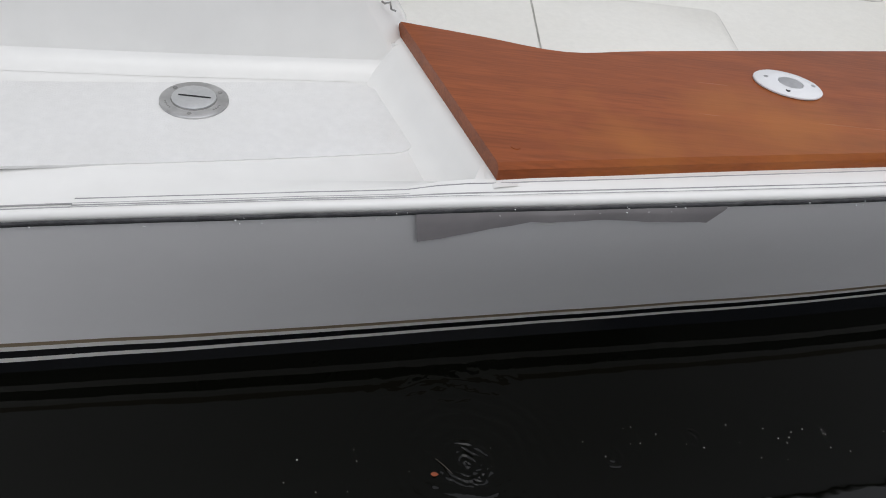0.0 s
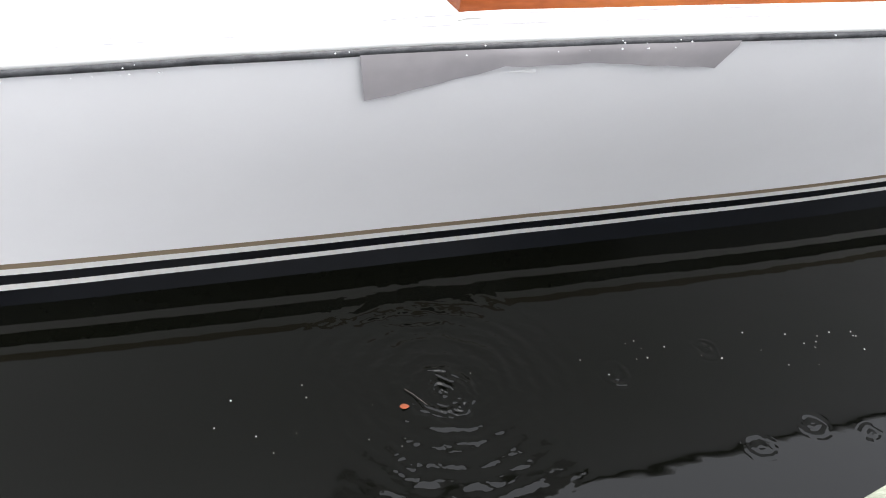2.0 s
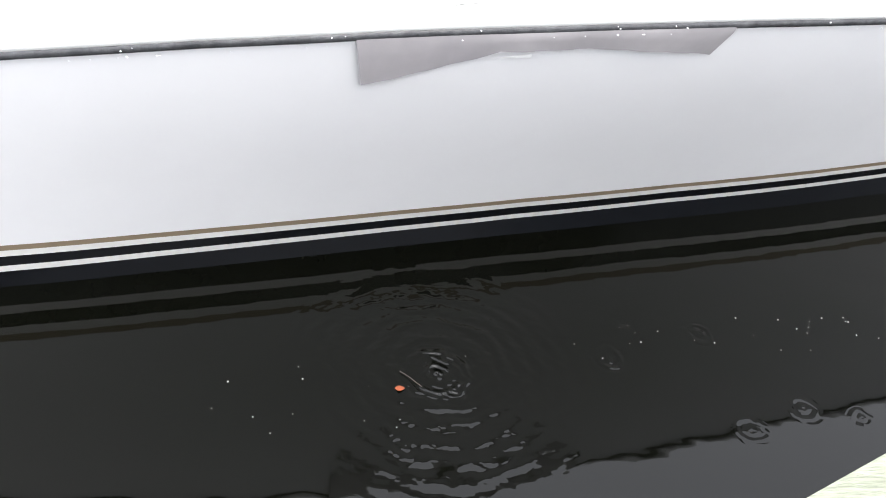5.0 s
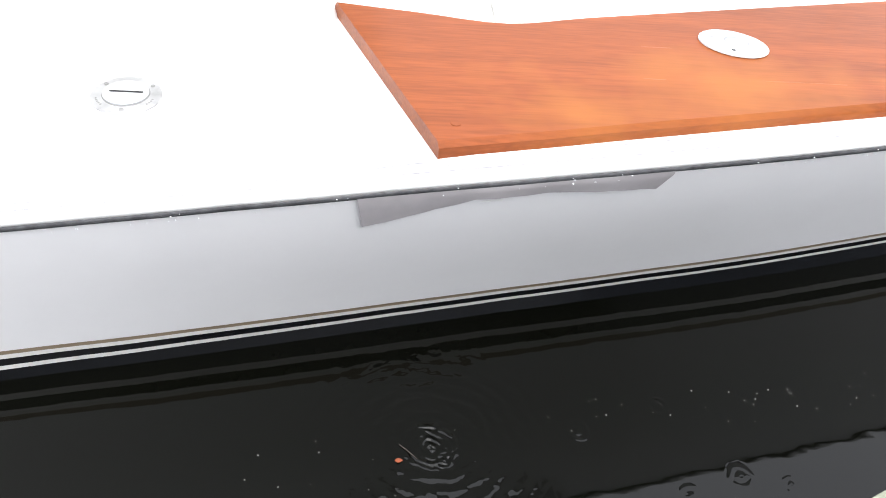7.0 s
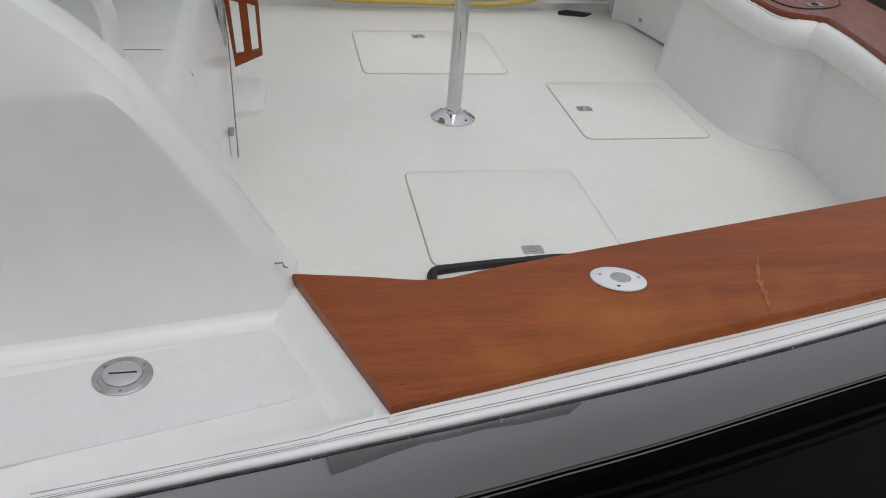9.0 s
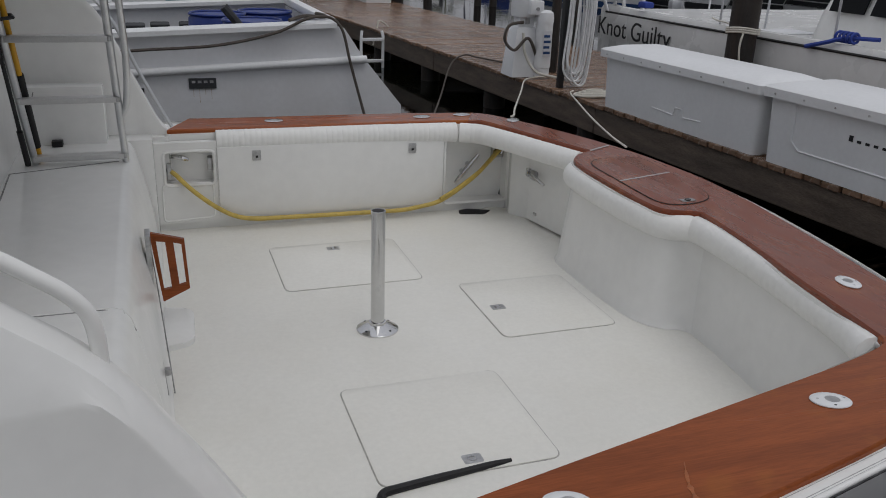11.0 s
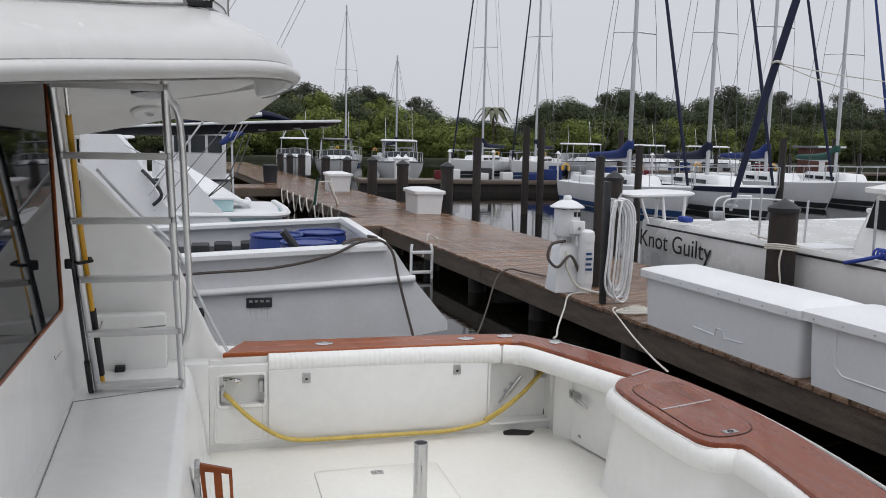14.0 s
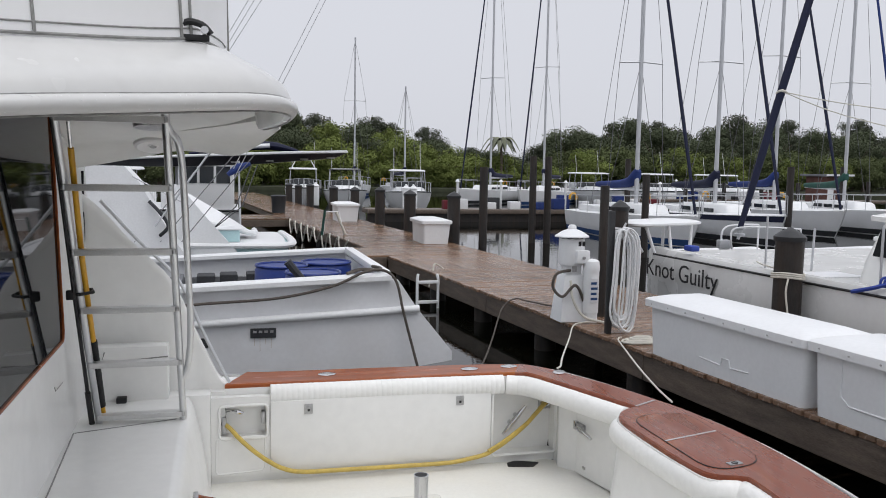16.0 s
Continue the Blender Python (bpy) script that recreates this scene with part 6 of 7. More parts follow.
# ---- boats ----
def hull_rings(L, B, H, flare=0.08, stern=0.82, rake=0.12):
    rings = []
    for i in range(13):
        s = i / 12
        b = B / 2 * (stern + (1 - stern) * min(1, s / 0.35)) * (1 - max(0, (s - 0.42) / 0.58) ** 2.3)
        b = max(b, 0.02)
        z = H * (1 + 0.30 * s * s)
        x = s * L
        lead = rake * L * 0.5 * max(0, s - 0.6) / 0.4
        rings.append([(x + lead, -b, z), (x + lead * 0.6, -b * (1 - flare * 0.5), z * 0.5), (x, -b * (1 - flare * 1.6), 0.02), (x - lead * 0.4, -b * 0.55, -0.35),
                      (x - lead * 0.4, b * 0.55, -0.35), (x, b * (1 - flare * 1.6), 0.02), (x + lead * 0.6, b * (1 - flare * 0.5), z * 0.5), (x + lead, b, z)])
    return rings


def deck_of(rings, camber=0.06, drop=0.0):
    own = bmesh.new()
    rows = []
    for r in rings:
        a, b = Vector(r[0]), Vector(r[-1])
        rows.append([a + Vector((0, 0, 0.004 - drop)), (a + b) / 2 + Vector((0, 0, camber - drop)), b + Vector((0, 0, 0.004 - drop))])
    return loft(rows, False, bm=own)


def band(rings, f0, f1, out=0.006):
    """A stripe along both sides of a hull between two fractions of its freeboard."""
    own = bmesh.new()
    for side in (0, 1):
        rows = []
        for r in rings:
            top, mid, low = (Vector(r[0]), Vector(r[1]), Vector(r[2])) if side == 0 else (Vector(r[-1]), Vector(r[-2]), Vector(r[-3]))

            def at(f):
                p = low.lerp(mid, f * 2) if f < 0.5 else mid.lerp(top, f * 2 - 1)
                return p + Vector((0, out if side else -out, 0))
            rows.append([at(f0), at((f0 + f1) / 2), at(f1)])
        loft(rows, False, bm=own)
    return own


def coach(x0, x1, w0, w1, z0, z1, top=0.8):
    """A cabin trunk with sloping sides."""
    lo = rounded([(x0, -w0), (x1, -w1), (x1, w1), (x0, w0)], 0.15, 3)
    cx = (x0 + x1) / 2
    hi = [(cx + (x - cx) * (top * 0.5 + 0.45), y * top) for x, y in lo]
    mid = [(cx + (x - cx) * (top * 0.25 + 0.72), y * (0.5 + top / 2)) for x, y in lo]
    return loft([[(x, y, z0) for x, y in lo], [(x, y, z0 + (z1 - z0) * 0.75) for x, y in mid], [(x, y, z1) for x, y in hi]], True)


def stanchions(t, rings, h, idx, mat=SPAR):
    tops = []
    rail = part("guard_rail", tube([Vector(rings[i][0]) + Vector((0, 0.05, h)) for i in idx], 0.012, 5), mat, t, "thin guard rail")
    part("guard_rail", tube([Vector(rings[i][-1]) + Vector((0, -0.05, h)) for i in idx], 0.012, 5), mat, t)
    for i in idx:
        part("stanchion", tube([Vector(rings[i][0]) + Vector((0, 0.05, 0)), Vector(rings[i][0]) + Vector((0, 0.05, h))], 0.012, 5), mat, t)
        part("stanchion", tube([Vector(rings[i][-1]) + Vector((0, -0.05, 0)), Vector(rings[i][-1]) + Vector((0, -0.05, h))], 0.012, 5), mat, t)


def sailboat(x, y, rz, L, mast, cover, stripe, label, bottom=BLUEP, jib=None, mast_at=0.58, spreader=0.55, boom_blue=True):
    t = thing("sailing_boat", (x, y, WATER), label, "sailing boat", "sailing boats at the far moorings")
    B, H = L * 0.31, 0.54 + L * 0.02
    R = hull_rings(L, B, H)
    part("hull", loft(R, True), FARW, t)
    part("boot_top", band(R, 0.0, 0.22), bottom, t, "painted boot top")
    if stripe:
        part("sheer_stripe", band(R, 0.80, 0.99, 0.01), stripe, t, "dark sheer stripe")
    part("deck", deck_of(R), FARW, t)
    cab = part("coach_roof", coach(L * 0.34, L * 0.74, B * 0.30, B * 0.18, H * 1.05, H * 1.05 + 0.36), FARW, t)
    for k in range(3):
        for sgn in (-1, 1):
            wx = L * (0.40 + 0.10 * k)
            part("window", prism([(wx, sgn * (B * 0.272 - 0.02 * k)), (wx + L * 0.065, sgn * (B * 0.262 - 0.02 * k)), (wx + L * 0.065, sgn * (B * 0.285 - 0.02 * k)), (wx, sgn * (B * 0.295 - 0.02 * k))], H * 1.05 + 0.11, H * 1.05 + 0.24), GLASS, t, "dark cabin window")
    part("cockpit_coaming", box(L * 0.08, L * 0.33, -B * 0.28, B * 0.28, H * 1.0, H * 1.0 + 0.24, 0.05), FARW, t)
    mx = L * mast_at
    m = part("mast", tube([(mx, 0, H), (mx, 0, mast)], [0.072, 0.06], 10), SPAR, t, "aluminium mast")
    part("spreader", tube([(mx, -B * 0.32, mast * spreader), (mx, 0, mast * spreader + 0.04), (mx, B * 0.32, mast * spreader)], 0.025, 6), SPAR, m)
    zb = H + 0.85
    part("boom", tube([(mx, 0, zb), (mx - L * 0.42, 0, zb + 0.05)], 0.06, 8), SPAR, t)
    part("sail_cover", tube(smooth_line([(mx + 0.06, 0, zb + 0.62), (mx - 0.10, 0, zb + 0.42), (mx - 0.5, 0, zb + 0.22), (mx - L * 0.2, 0, zb + 0.13), (mx - L * 0.42, 0, zb + 0.10)], 3), [0.10, 0.13, 0.16, 0.18, 0.19, 0.19, 0.18, 0.16, 0.15, 0.14, 0.13, 0.12, 0.09], 10), cover, t, "furled sail under its cover")
    for sgn in (-1, 1):
        part("shroud", tube([(mx - 0.1, sgn * B * 0.44, H * 1.1), (mx, sgn * B * 0.32, mast * spreader), (mx, 0, mast * 0.985)], 0.009, 4), WIRE, m)
        part("shroud", tube([(mx - 0.3, sgn * B * 0.44, H * 1.1), (mx, 0, mast * spreader)], 0.008, 4), WIRE, m)
    part("backstay", tube([(0.1, 0, H), (mx, 0, mast)], 0.009, 4), WIRE, m)
    fore = [(L * 1.03, 0, H * 1.28), (mx + 0.1, 0, mast * 0.96)]
    if jib:
        part("furled_jib", tube([fore[0], Vector(fore[0]).lerp(Vector(fore[1]), 0.25), Vector(fore[0]).lerp(Vector(fore[1]), 0.7), fore[1]], [0.04, 0.055, 0.042, 0.02], 8), jib, t, "furled headsail with a dark cover strip")
    else:
        part("forestay", tube(fore, 0.009, 4), WIRE, m)
    stanchions(t, R, 0.58, (0, 2, 4, 6, 8, 10, 12))
    part("winch", lathe([(0.0, 0), (0.07, 0), (0.055, 0.09), (0.065, 0.14), (0.0, 0.15)], 10, (L * 0.2, B * 0.3, H * 1.0 + 0.24)), CHROME, t)
    part("rail_horseshoe", tube([(0.15, -B * 0.3 + 0.13 * math.cos(a * 0.6), H + 0.45 + 0.15 * math.sin(a * 0.6)) for a in range(-1, 7)], 0.045, 6), YELLOW, t, "yellow horseshoe buoy")
    t.rotation_euler = (0, 0, radians(rz))
    return t


def powerboat(x, y, rz, L, label, hull=FARW, top="hardtop", accent=None, H=0.95, enclosure=None, group="power boats at the dock", engine=True, ht=1.95):
    t = thing("motor_boat", (x, y, WATER), label, "motor boat", group)
    B = L * 0.34
    R = hull_rings(L, B, H, 0.14, 0.92, 0.3)
    part("hull", loft(R, True), hull, t)
    if accent:
        part("hull_stripe", band(R, 0.55, 0.72, 0.01), accent, t)
    part("deck", deck_of(R, 0.1), FARW, t)
    part("rub_rail", tube([r[0] for r in R] + [r[-1] for r in R[::-1]], 0.03, 6), FARDK, t)
    part("cabin", coach(L * 0.40, L * 0.82, B * 0.40, B * 0.20, H * 1.02, H * 1.02 + 0.28 * ht), FARW, t)
    part("windscreen", coach(L * 0.36, L * 0.52, B * 0.38, B * 0.34, H + 0.25 * ht, H + 0.54 * ht, 0.86), GLASS, t, "raked dark windscreen")
    part("console", box(L * 0.30, L * 0.36, -B * 0.2, B * 0.2, H, H + 0.46 * ht, 0.06), FARW, t)
    for sgn in (-1, 1):
        part("seat", box(L * 0.12, L * 0.2, sgn * B * 0.25 - 0.25, sgn * B * 0.25 + 0.25, H - 0.1, H + 0.55, 0.06), FARW, t)
    zt = H + ht
    if top:
        part("hardtop", loft([[(px, py, zt + dz) for px, py in rounded([(L * 0.16 + e, -B * 0.40 + e), (L * 0.52 - e, -B * 0.36 + e), (L * 0.52 - e, B * 0.36 - e), (L * 0.16 + e, B * 0.40 - e)], 0.2, 3)] for e, dz in ((0.04, 0), (0.0, 0.03), (0.03, 0.08), (0.2, 0.11))], True), enclosure if top == "canvas" else FARW, t, "cockpit top")
        for px in (0.2, 0.34, 0.5):
            for sgn in (-1, 1):
                part("top_post", tube([(L * px, sgn * B * 0.37, H), (L * (px - 0.01), sgn * B * 0.34, zt)], 0.022, 6), SPAR, t)
        if top == "tower":
            for sgn in (-1, 1):
                part("tower_leg", tube([(L * 0.2, sgn * B * 0.34, zt), (L * 0.28, sgn * B * 0.2, zt + 0.55), (L * 0.44, sgn * B * 0.2, zt + 0.55), (L * 0.5, sgn * B * 0.33, zt)], 0.025, 6), SPAR, t)
            part("tower_floor", box(L * 0.25, L * 0.46, -B * 0.2, B * 0.2, zt + 0.53, zt + 0.59, 0.02), FARW, t)
            part("tower_top", box(L * 0.24, L * 0.48, -B * 0.24, B * 0.24, zt + 1.0, zt + 1.05, 0.02), FARW, t)
            for sgn in (-1, 1):
                for px in (0.26, 0.46):
                    part("tower_post", tube([(L * px, sgn * B * 0.2, zt + 0.55), (L * px, sgn * B * 0.22, zt + 1.0)], 0.018, 6), SPAR, t)
        if enclosure and top != "canvas":
            part("side_curtain", box(L * 0.17, L * 0.3, -B * 0.365, B * 0.365, H + 0.3 * ht, zt - 0.05, 0.05), enclosure, t, "canvas curtain")
        part("aerial", tube([(L * 0.3, B * 0.3, zt), (L * 0.24, B * 0.3, zt + 1.4 * ht)], 0.012, 5), FARW, t)
        part("aerial", tube([(L * 0.32, -B * 0.3, zt), (L * 0.28, -B * 0.3, zt + 1.1 * ht)], 0.012, 5), FARW, t)
    stanchions(t, R, 0.5, (6, 7, 8, 9, 10, 11, 12))
    eng = engine and part("outboard", box(-0.35, 0.05, -0.22, 0.22, 0.35, 1.15, 0.1), FARDK, t, "dark outboard motor")
    if engine:
        part("outboard_leg", box(-0.28, -0.08, -0.06, 0.06, -0.3, 0.36, 0.02), FARDK, eng)
    t.rotation_euler = (0, 0, radians(rz))
    return t


# the grey work boat in the next berth, stern to the dock
wb = thing("work_boat", (0, 0, 0), "grey and white open work boat with blue barrels aboard", "boat")
prof = [(-7.0, 1.42), (-1.5, 1.50), (1.22, 1.62), (1.33, 1.60), (1.512, 1.332), (1.865, 0.90), (1.865, 0.815), (1.48, 0.76), (1.40, 0.4), (-7.0, 0.4)]
side = bmesh.new()
loft([[(x, 6.50, z) for x, z in prof], [(x, 6.56, z) for x, z in prof]], True, True, side)
wside = part("hull_side", side, GREYHULL, wb, "pale grey painted side", smooth=False)
far = bmesh.new()
loft([[(x, 9.10, z) for x, z in prof], [(x, 9.16, z) for x, z in prof]], True, True, far)
part("hull_side", far, GREYHULL, wb, smooth=False)
part("transom", prism([(1.20, 6.57), (1.27, 6.57), (1.27, 9.09), (1.20, 9.09)], 0.4, 1.58), GREYHULL, wb)
part("platform", prism([(1.42, 6.57), (1.86, 6.57), (1.86, 9.09), (1.42, 9.09)], 0.80, 0.88, 0.02), GREYHULL, wb)
for y0, y1 in ((6.43, 6.64), (9.02, 9.22)):
    part("gunwale_cap", loft([[(x, y0, z), (x, y0, z + 0.04), (x, y0 + 0.015, z + 0.052), (x, y1 - 0.015, z + 0.052), (x, y1, z + 0.04), (x, y1, z)] for x, z in ((-7.0, 1.41), (-1.5, 1.49), (0.0, 1.558), (1.25, 1.612))], True), FARW, wb, "scuffed white gunwale cap")
part("transom_cap", box(1.18, 1.285, 6.65, 9.01, 1.60, 1.675, 0.015), FARW, wb)
part("rub_strake", tube([(-7.0, 6.475, 0.95), (-0.467, 6.475, 1.239), (1.525, 6.475, 1.330)], 0.035, 10), FARW, wb, "white half-round rub strake")
vent = part("exhaust_vent", box(-0.035, 0.195, 6.482, 6.499, 1.095, 1.185, 0.006), FARDK, wside, "black slotted vent with rust streaks")
for i in range(4):
    part("vent_slot", box(-0.01 + i * 0.05, 0.02 + i * 0.05, 6.476, 6.4815, 1.145, 1.165), GREYMETAL, vent)
for i, h in enumerate((0.10, 0.17, 0.08, 0.13)):
    part("rust_streak", box(0.0 + i * 0.05, 0.003 + i * 0.05, 6.4985, 6.4995, 1.092 - h * 0.7, 1.092), RUST, wside, "thin rust streak")
part("porthole", box(-0.53, -0.40, 6.482, 6.499, 1.02, 1.11, 0.01), FARDK, wside, "small black port")
part("inner_sole", box(-7.0, 1.18, 6.6, 9.05, 0.66, 0.74), INGREY, wb)
part("inner_side", box(-7.0, 1.18, 9.02, 9.08, 0.78, 1.33), INGREY, wb, "dark grey inner side")
part("inner_bulkhead", box(-0.75, -0.70, 6.65, 9.0, 0.78, 1.38, 0.01), INGREY, wb)
for x, y in ((0.35, 8.0), (0.86, 8.25), (0.62, 7.35)):
    br = thing("barrel", (x, y, 0.74), "blue plastic barrel stowed in the work boat", "barrel", "blue barrels")
    part("drum", lathe([(0.0, 0), (0.26, 0), (0.285, 0.03), (0.29, 0.28), (0.30, 0.30), (0.29, 0.32), (0.29, 0.55), (0.30, 0.57), (0.29, 0.59), (0.285, 0.80), (0.26, 0.84), (0.0, 0.83)], 24), BARREL, br)
    part("rim", tube([(0.275 * math.cos(a * 0.314), 0.275 * math.sin(a * 0.314), 0.845) for a in range(20)], 0.014, 6, closed=True), BARREL, br)
cover = thing("folded_tarp", (-0.15, 7.0, 0.74), "folded grey tarpaulin on a crate", "tarpaulin")
part("crate", box(-0.2, 0.2, -0.2, 0.2, 0, 0.55, 0.03), INGREY, cover)
part("folds", box(-0.24, 0.24, -0.22, 0.22, 0.552, 0.66, 0.05), GREYMETAL, cover)
for i, (x, y) in enumerate(((-0.2, 8.7), (0.1, 8.75), (-0.45, 8.6))):
    sd = thing("fish_crate", (x, y, 0.74), "dark upright crate in the work boat", "crate", "crates")
    part("body", box(-0.1, 0.1, -0.15, 0.15, 0, 0.68, 0.02), FARDK, sd)
winch = thing("line_hauler", (0.45, 6.95, 0.74), "dark line hauler arm with a reel", "hauler")
part("arm", tube([(0.1, 0, 0), (0.08, 0, 0.75), (-0.12, 0, 1.0)], 0.04, 8), FARDK, winch)
part("reel", tube([(0.04, -0.08, 0.72), (0.04, 0.1, 0.72)], 0.10, 14), FARDK, winch)
line("stern_line", [(-1.2, 6.42, 1.36), (-0.5, 6.40, 1.43), (0.2, 6.40, 1.47), (0.7, 6.41, 1.57), (0.98, 6.44, 1.685), (1.18, 6.46, 1.70), (1.29, 6.42, 1.60), (1.35, 6.40, 1.35), (1.41, 6.40, 1.12), (1.50, 6.36, 0.77)], 0.013, ROPED, "brown line over the work boat's quarter")
line("deck_line", [(0.85, 6.55, 1.665), (1.0, 6.65, 1.69), (1.15, 6.58, 1.69), (1.2, 6.75, 1.69), (1.15, 6.9, 1.69)], 0.016, ROPED, "tangled line on the work boat's quarter")

# other boats down the near side of the dock
teal = thing("open_boat", (0, 0, 0), "pale teal open boat with a white sloping stern deck", "boat")
hullp = [(-1.0, 10.25), (0.45, 10.30), (0.63, 10.55), (0.67, 11.4), (0.62, 12.6), (-1.0, 12.7)]
part("hull", loft([[(x - q, y, z) for x, y in rounded(hullp, 0.12, 3)] for q, z in ((0.25, 0.4), (0.05, 1.2), (0.0, 1.56))], True), TEALP, teal, "pale teal hull")
part("gunwale", tube(smooth_line([(-1.0, 10.2, 1.60), (0.2, 10.26, 1.585), (0.48, 10.32, 1.58), (0.67, 10.6, 1.58), (0.71, 11.4, 1.58), (0.66, 12.6, 1.58)], 4), 0.06, 8, flat=0.7), FARW, teal, "white rounded gunwale")
part("side_deck", prism(rounded([(-0.98, 10.3), (0.42, 10.34), (0.58, 10.56), (0.62, 11.4), (0.58, 12.5), (-0.98, 12.6)], 0.1, 3), 1.565, 1.60), FARW, teal, "white side deck")
part("locker", box(-1.0, -0.03, 10.62, 11.1, 1.602, 1.765, 0.02), TEALP, teal, "pale teal locker")
part("locker_top", box(-1.0, 0.0, 10.59, 11.14, 1.767, 1.792, 0.01), FARW, teal, "white locker lid")
part("sloping_deck", loft([[(x, 11.15, lo2), (x + 0.02, 11.14, lo2 + 0.03), (x, 11.85, hi2), (x, 11.85, lo2)] for x, lo2, hi2 in ((-0.95, 1.95, 2.34), (-0.70, 1.885, 2.20), (-0.30, 1.79, 1.96), (0.014, 1.70, 1.76), (0.12, 1.66, 1.69))], True), FARW, teal, "white sloping stern deck", smooth=False)
part("deck_edge", tube(smooth_line([(-0.95, 11.13, 1.96), (-0.3, 11.13, 1.80), (0.09, 11.15, 1.70), (0.20, 11.3, 1.68), (0.2, 11.7, 1.69)], 4), 0.04, 8), FARW, teal, "rounded white stern edge")
for x0, x1 in ((-0.62, 0.10), (-0.58, 0.02)):
    part("stay_wire", tube([(x0, 10.2, 1.62), (x1 - 0.1, 10.5, 2.1), (x1 + 0.12, 10.9, 2.66)], 0.008, 5), FARDK, teal, "dark stay")
part("dark_cushion", box(-0.95, -0.6, 10.5, 10.9, 1.565, 1.80, 0.04), FARDK, teal, "dark cushion")
part("flag_staff", tube([(0.02, 12.45, 1.56), (0.0, 12.5, 2.72)], 0.016, 6), SPAR, teal)
part("blue_canvas", tube([(-0.17, 12.5, 2.50), (0.0, 12.5, 2.62), (0.18, 12.5, 2.68)], [0.05, 0.10, 0.04], 8, flat=0.7), BLUEC, teal, "bright blue folded canvas")
cruiser = powerboat(0.15, 20.9, 180, 9.0, "white cabin cruiser with dark windows", FARW, None, None, 1.0, engine=False)
cab2 = part("wheelhouse", box(0.1, 1.4, -1.3, 1.3, 0.7, 2.2, 0.12), FARW, cruiser, "tall white wheelhouse")
for k in range(3):
    part("house_window", box(0.078, 0.099, -1.1 + k * 0.75, -0.45 + k * 0.75, 1.65, 2.05), GLASS, cruiser, "dark wheelhouse window")
    part("house_window", box(0.2 + k * 0.38, 0.52 + k * 0.38, 1.301, 1.315, 1.65, 2.05), GLASS, cruiser, "dark wheelhouse window")
part("house_roof", box(-0.1, 1.6, -1.42, 1.42, 2.202, 2.27, 0.02), FARW, cruiser, "overhanging white roof")
aw = thing("awning", (0, 0, 0), "dark navy canvas awning on a white frame over a moored boat", "awning")
aw_near = [(-3.056, 15.655, 2.655), (-0.823, 15.481, 2.786), (0.714, 15.263, 2.865), (2.077, 15.046, 2.916)]
aw_far = [(-3.056, 18.381, 2.575), (-0.881, 18.308, 2.611), (0.554, 18.236, 2.691), (2.236, 18.236, 2.851)]
part("canopy", loft([[a, ((a[0] + b[0]) / 2, (a[1] + b[1]) / 2, (a[2] + b[2]) / 2), b, (b[0], b[1], b[2] + 0.04), ((a[0] + b[0]) / 2, (a[1] + b[1]) / 2, (a[2] + b[2]) / 2 + 0.12), (a[0], a[1], a[2] + 0.04)] for a, b in zip(aw_near, aw_far)], True), NAVY, aw, smooth=False)
part("canopy_rim", tube([(x, y - 0.02, z + 0.03) for x, y, z in aw_near] + [(x + 0.02, y + 0.02, z + 0.02) for x, y, z in aw_far[::-1]], 0.026, 8, closed=True), FARW, aw, "white tube rim")
for x in (0.0, 0.7, 1.4, 1.95):
    z = lerp([(-3.06, 2.615), (-0.85, 2.70), (0.64, 2.78), (2.15, 2.886)], x)
    part("under_patch", box(x - 0.07, x + 0.07, 16.3, 16.6, z - 0.05, z - 0.02), FARW, aw, "small pale patch under the canvas")
part("folded_cover", tube(smooth_line([(-0.881, 16.351, 2.865), (-0.011, 16.351, 2.981), (0.496, 16.351, 3.054), (0.859, 16.351, 3.039), (1.265, 16.351, 2.952)], 3), [0.04, 0.07, 0.09, 0.10, 0.13, 0.14, 0.15, 0.15, 0.15, 0.14, 0.11, 0.08, 0.05], 10, flat=0.6), NAVY, aw, "rolled dark canvas on top")
part("cover_tie", tube([(0.279, 16.133, 3.025), (0.685, 16.133, 3.054)], 0.045, 8), FARW, aw, "white roll on the canvas")
for x, y in ((-2.9, 15.8), (-2.9, 18.2), (-1.2, 18.2)):
    part("post", tube([(x, y, 0.6), (x, y, 2.62)], 0.03, 6), SPAR, aw)
for x0 in (-1.3, -1.0, -0.75):
    part("guy_line", tube([(x0 + 0.9, 9.9, 2.8), (x0, 9.6, 1.7)], 0.006, 4), WIRE, aw)
side2 = thing("white_sport_boat", (0, 0, 0), "white sport boat's sloping house side beyond the ladder", "boat")
part("house", loft([[(x, y, z) for x, z in ((-5.0, 1.0), (-0.35, 1.0), (-0.85, 1.75), (-1.25, 2.45), (-1.4, 2.62), (-5.0, 2.62))] for y in (9.6, 10.12)], True), FARW, side2, smooth=False)
part("wing", loft([[(x, y, z) for x, z in ((-0.95, 1.45), (-0.02, 1.45), (-0.45, 1.95), (-0.80, 2.38), (-0.95, 2.42))] for y in (10.20, 10.26)], True), FARW, side2, "white sloping wing", smooth=False)
part("handrail", tube(smooth_line([(-1.12, 9.56, 2.2), (-0.98, 9.5, 2.05), (-0.90, 9.5, 1.9), (-1.0, 9.56, 1.78)], 5), 0.022, 8), FARDK, side2, "dark grab handle")
part("outrigger", tube([(-1.05, 9.45, 1.9), (-0.55, 9.5, 2.6), (-0.2, 9.6, 3.1)], 0.013, 6), SPAR, side2)
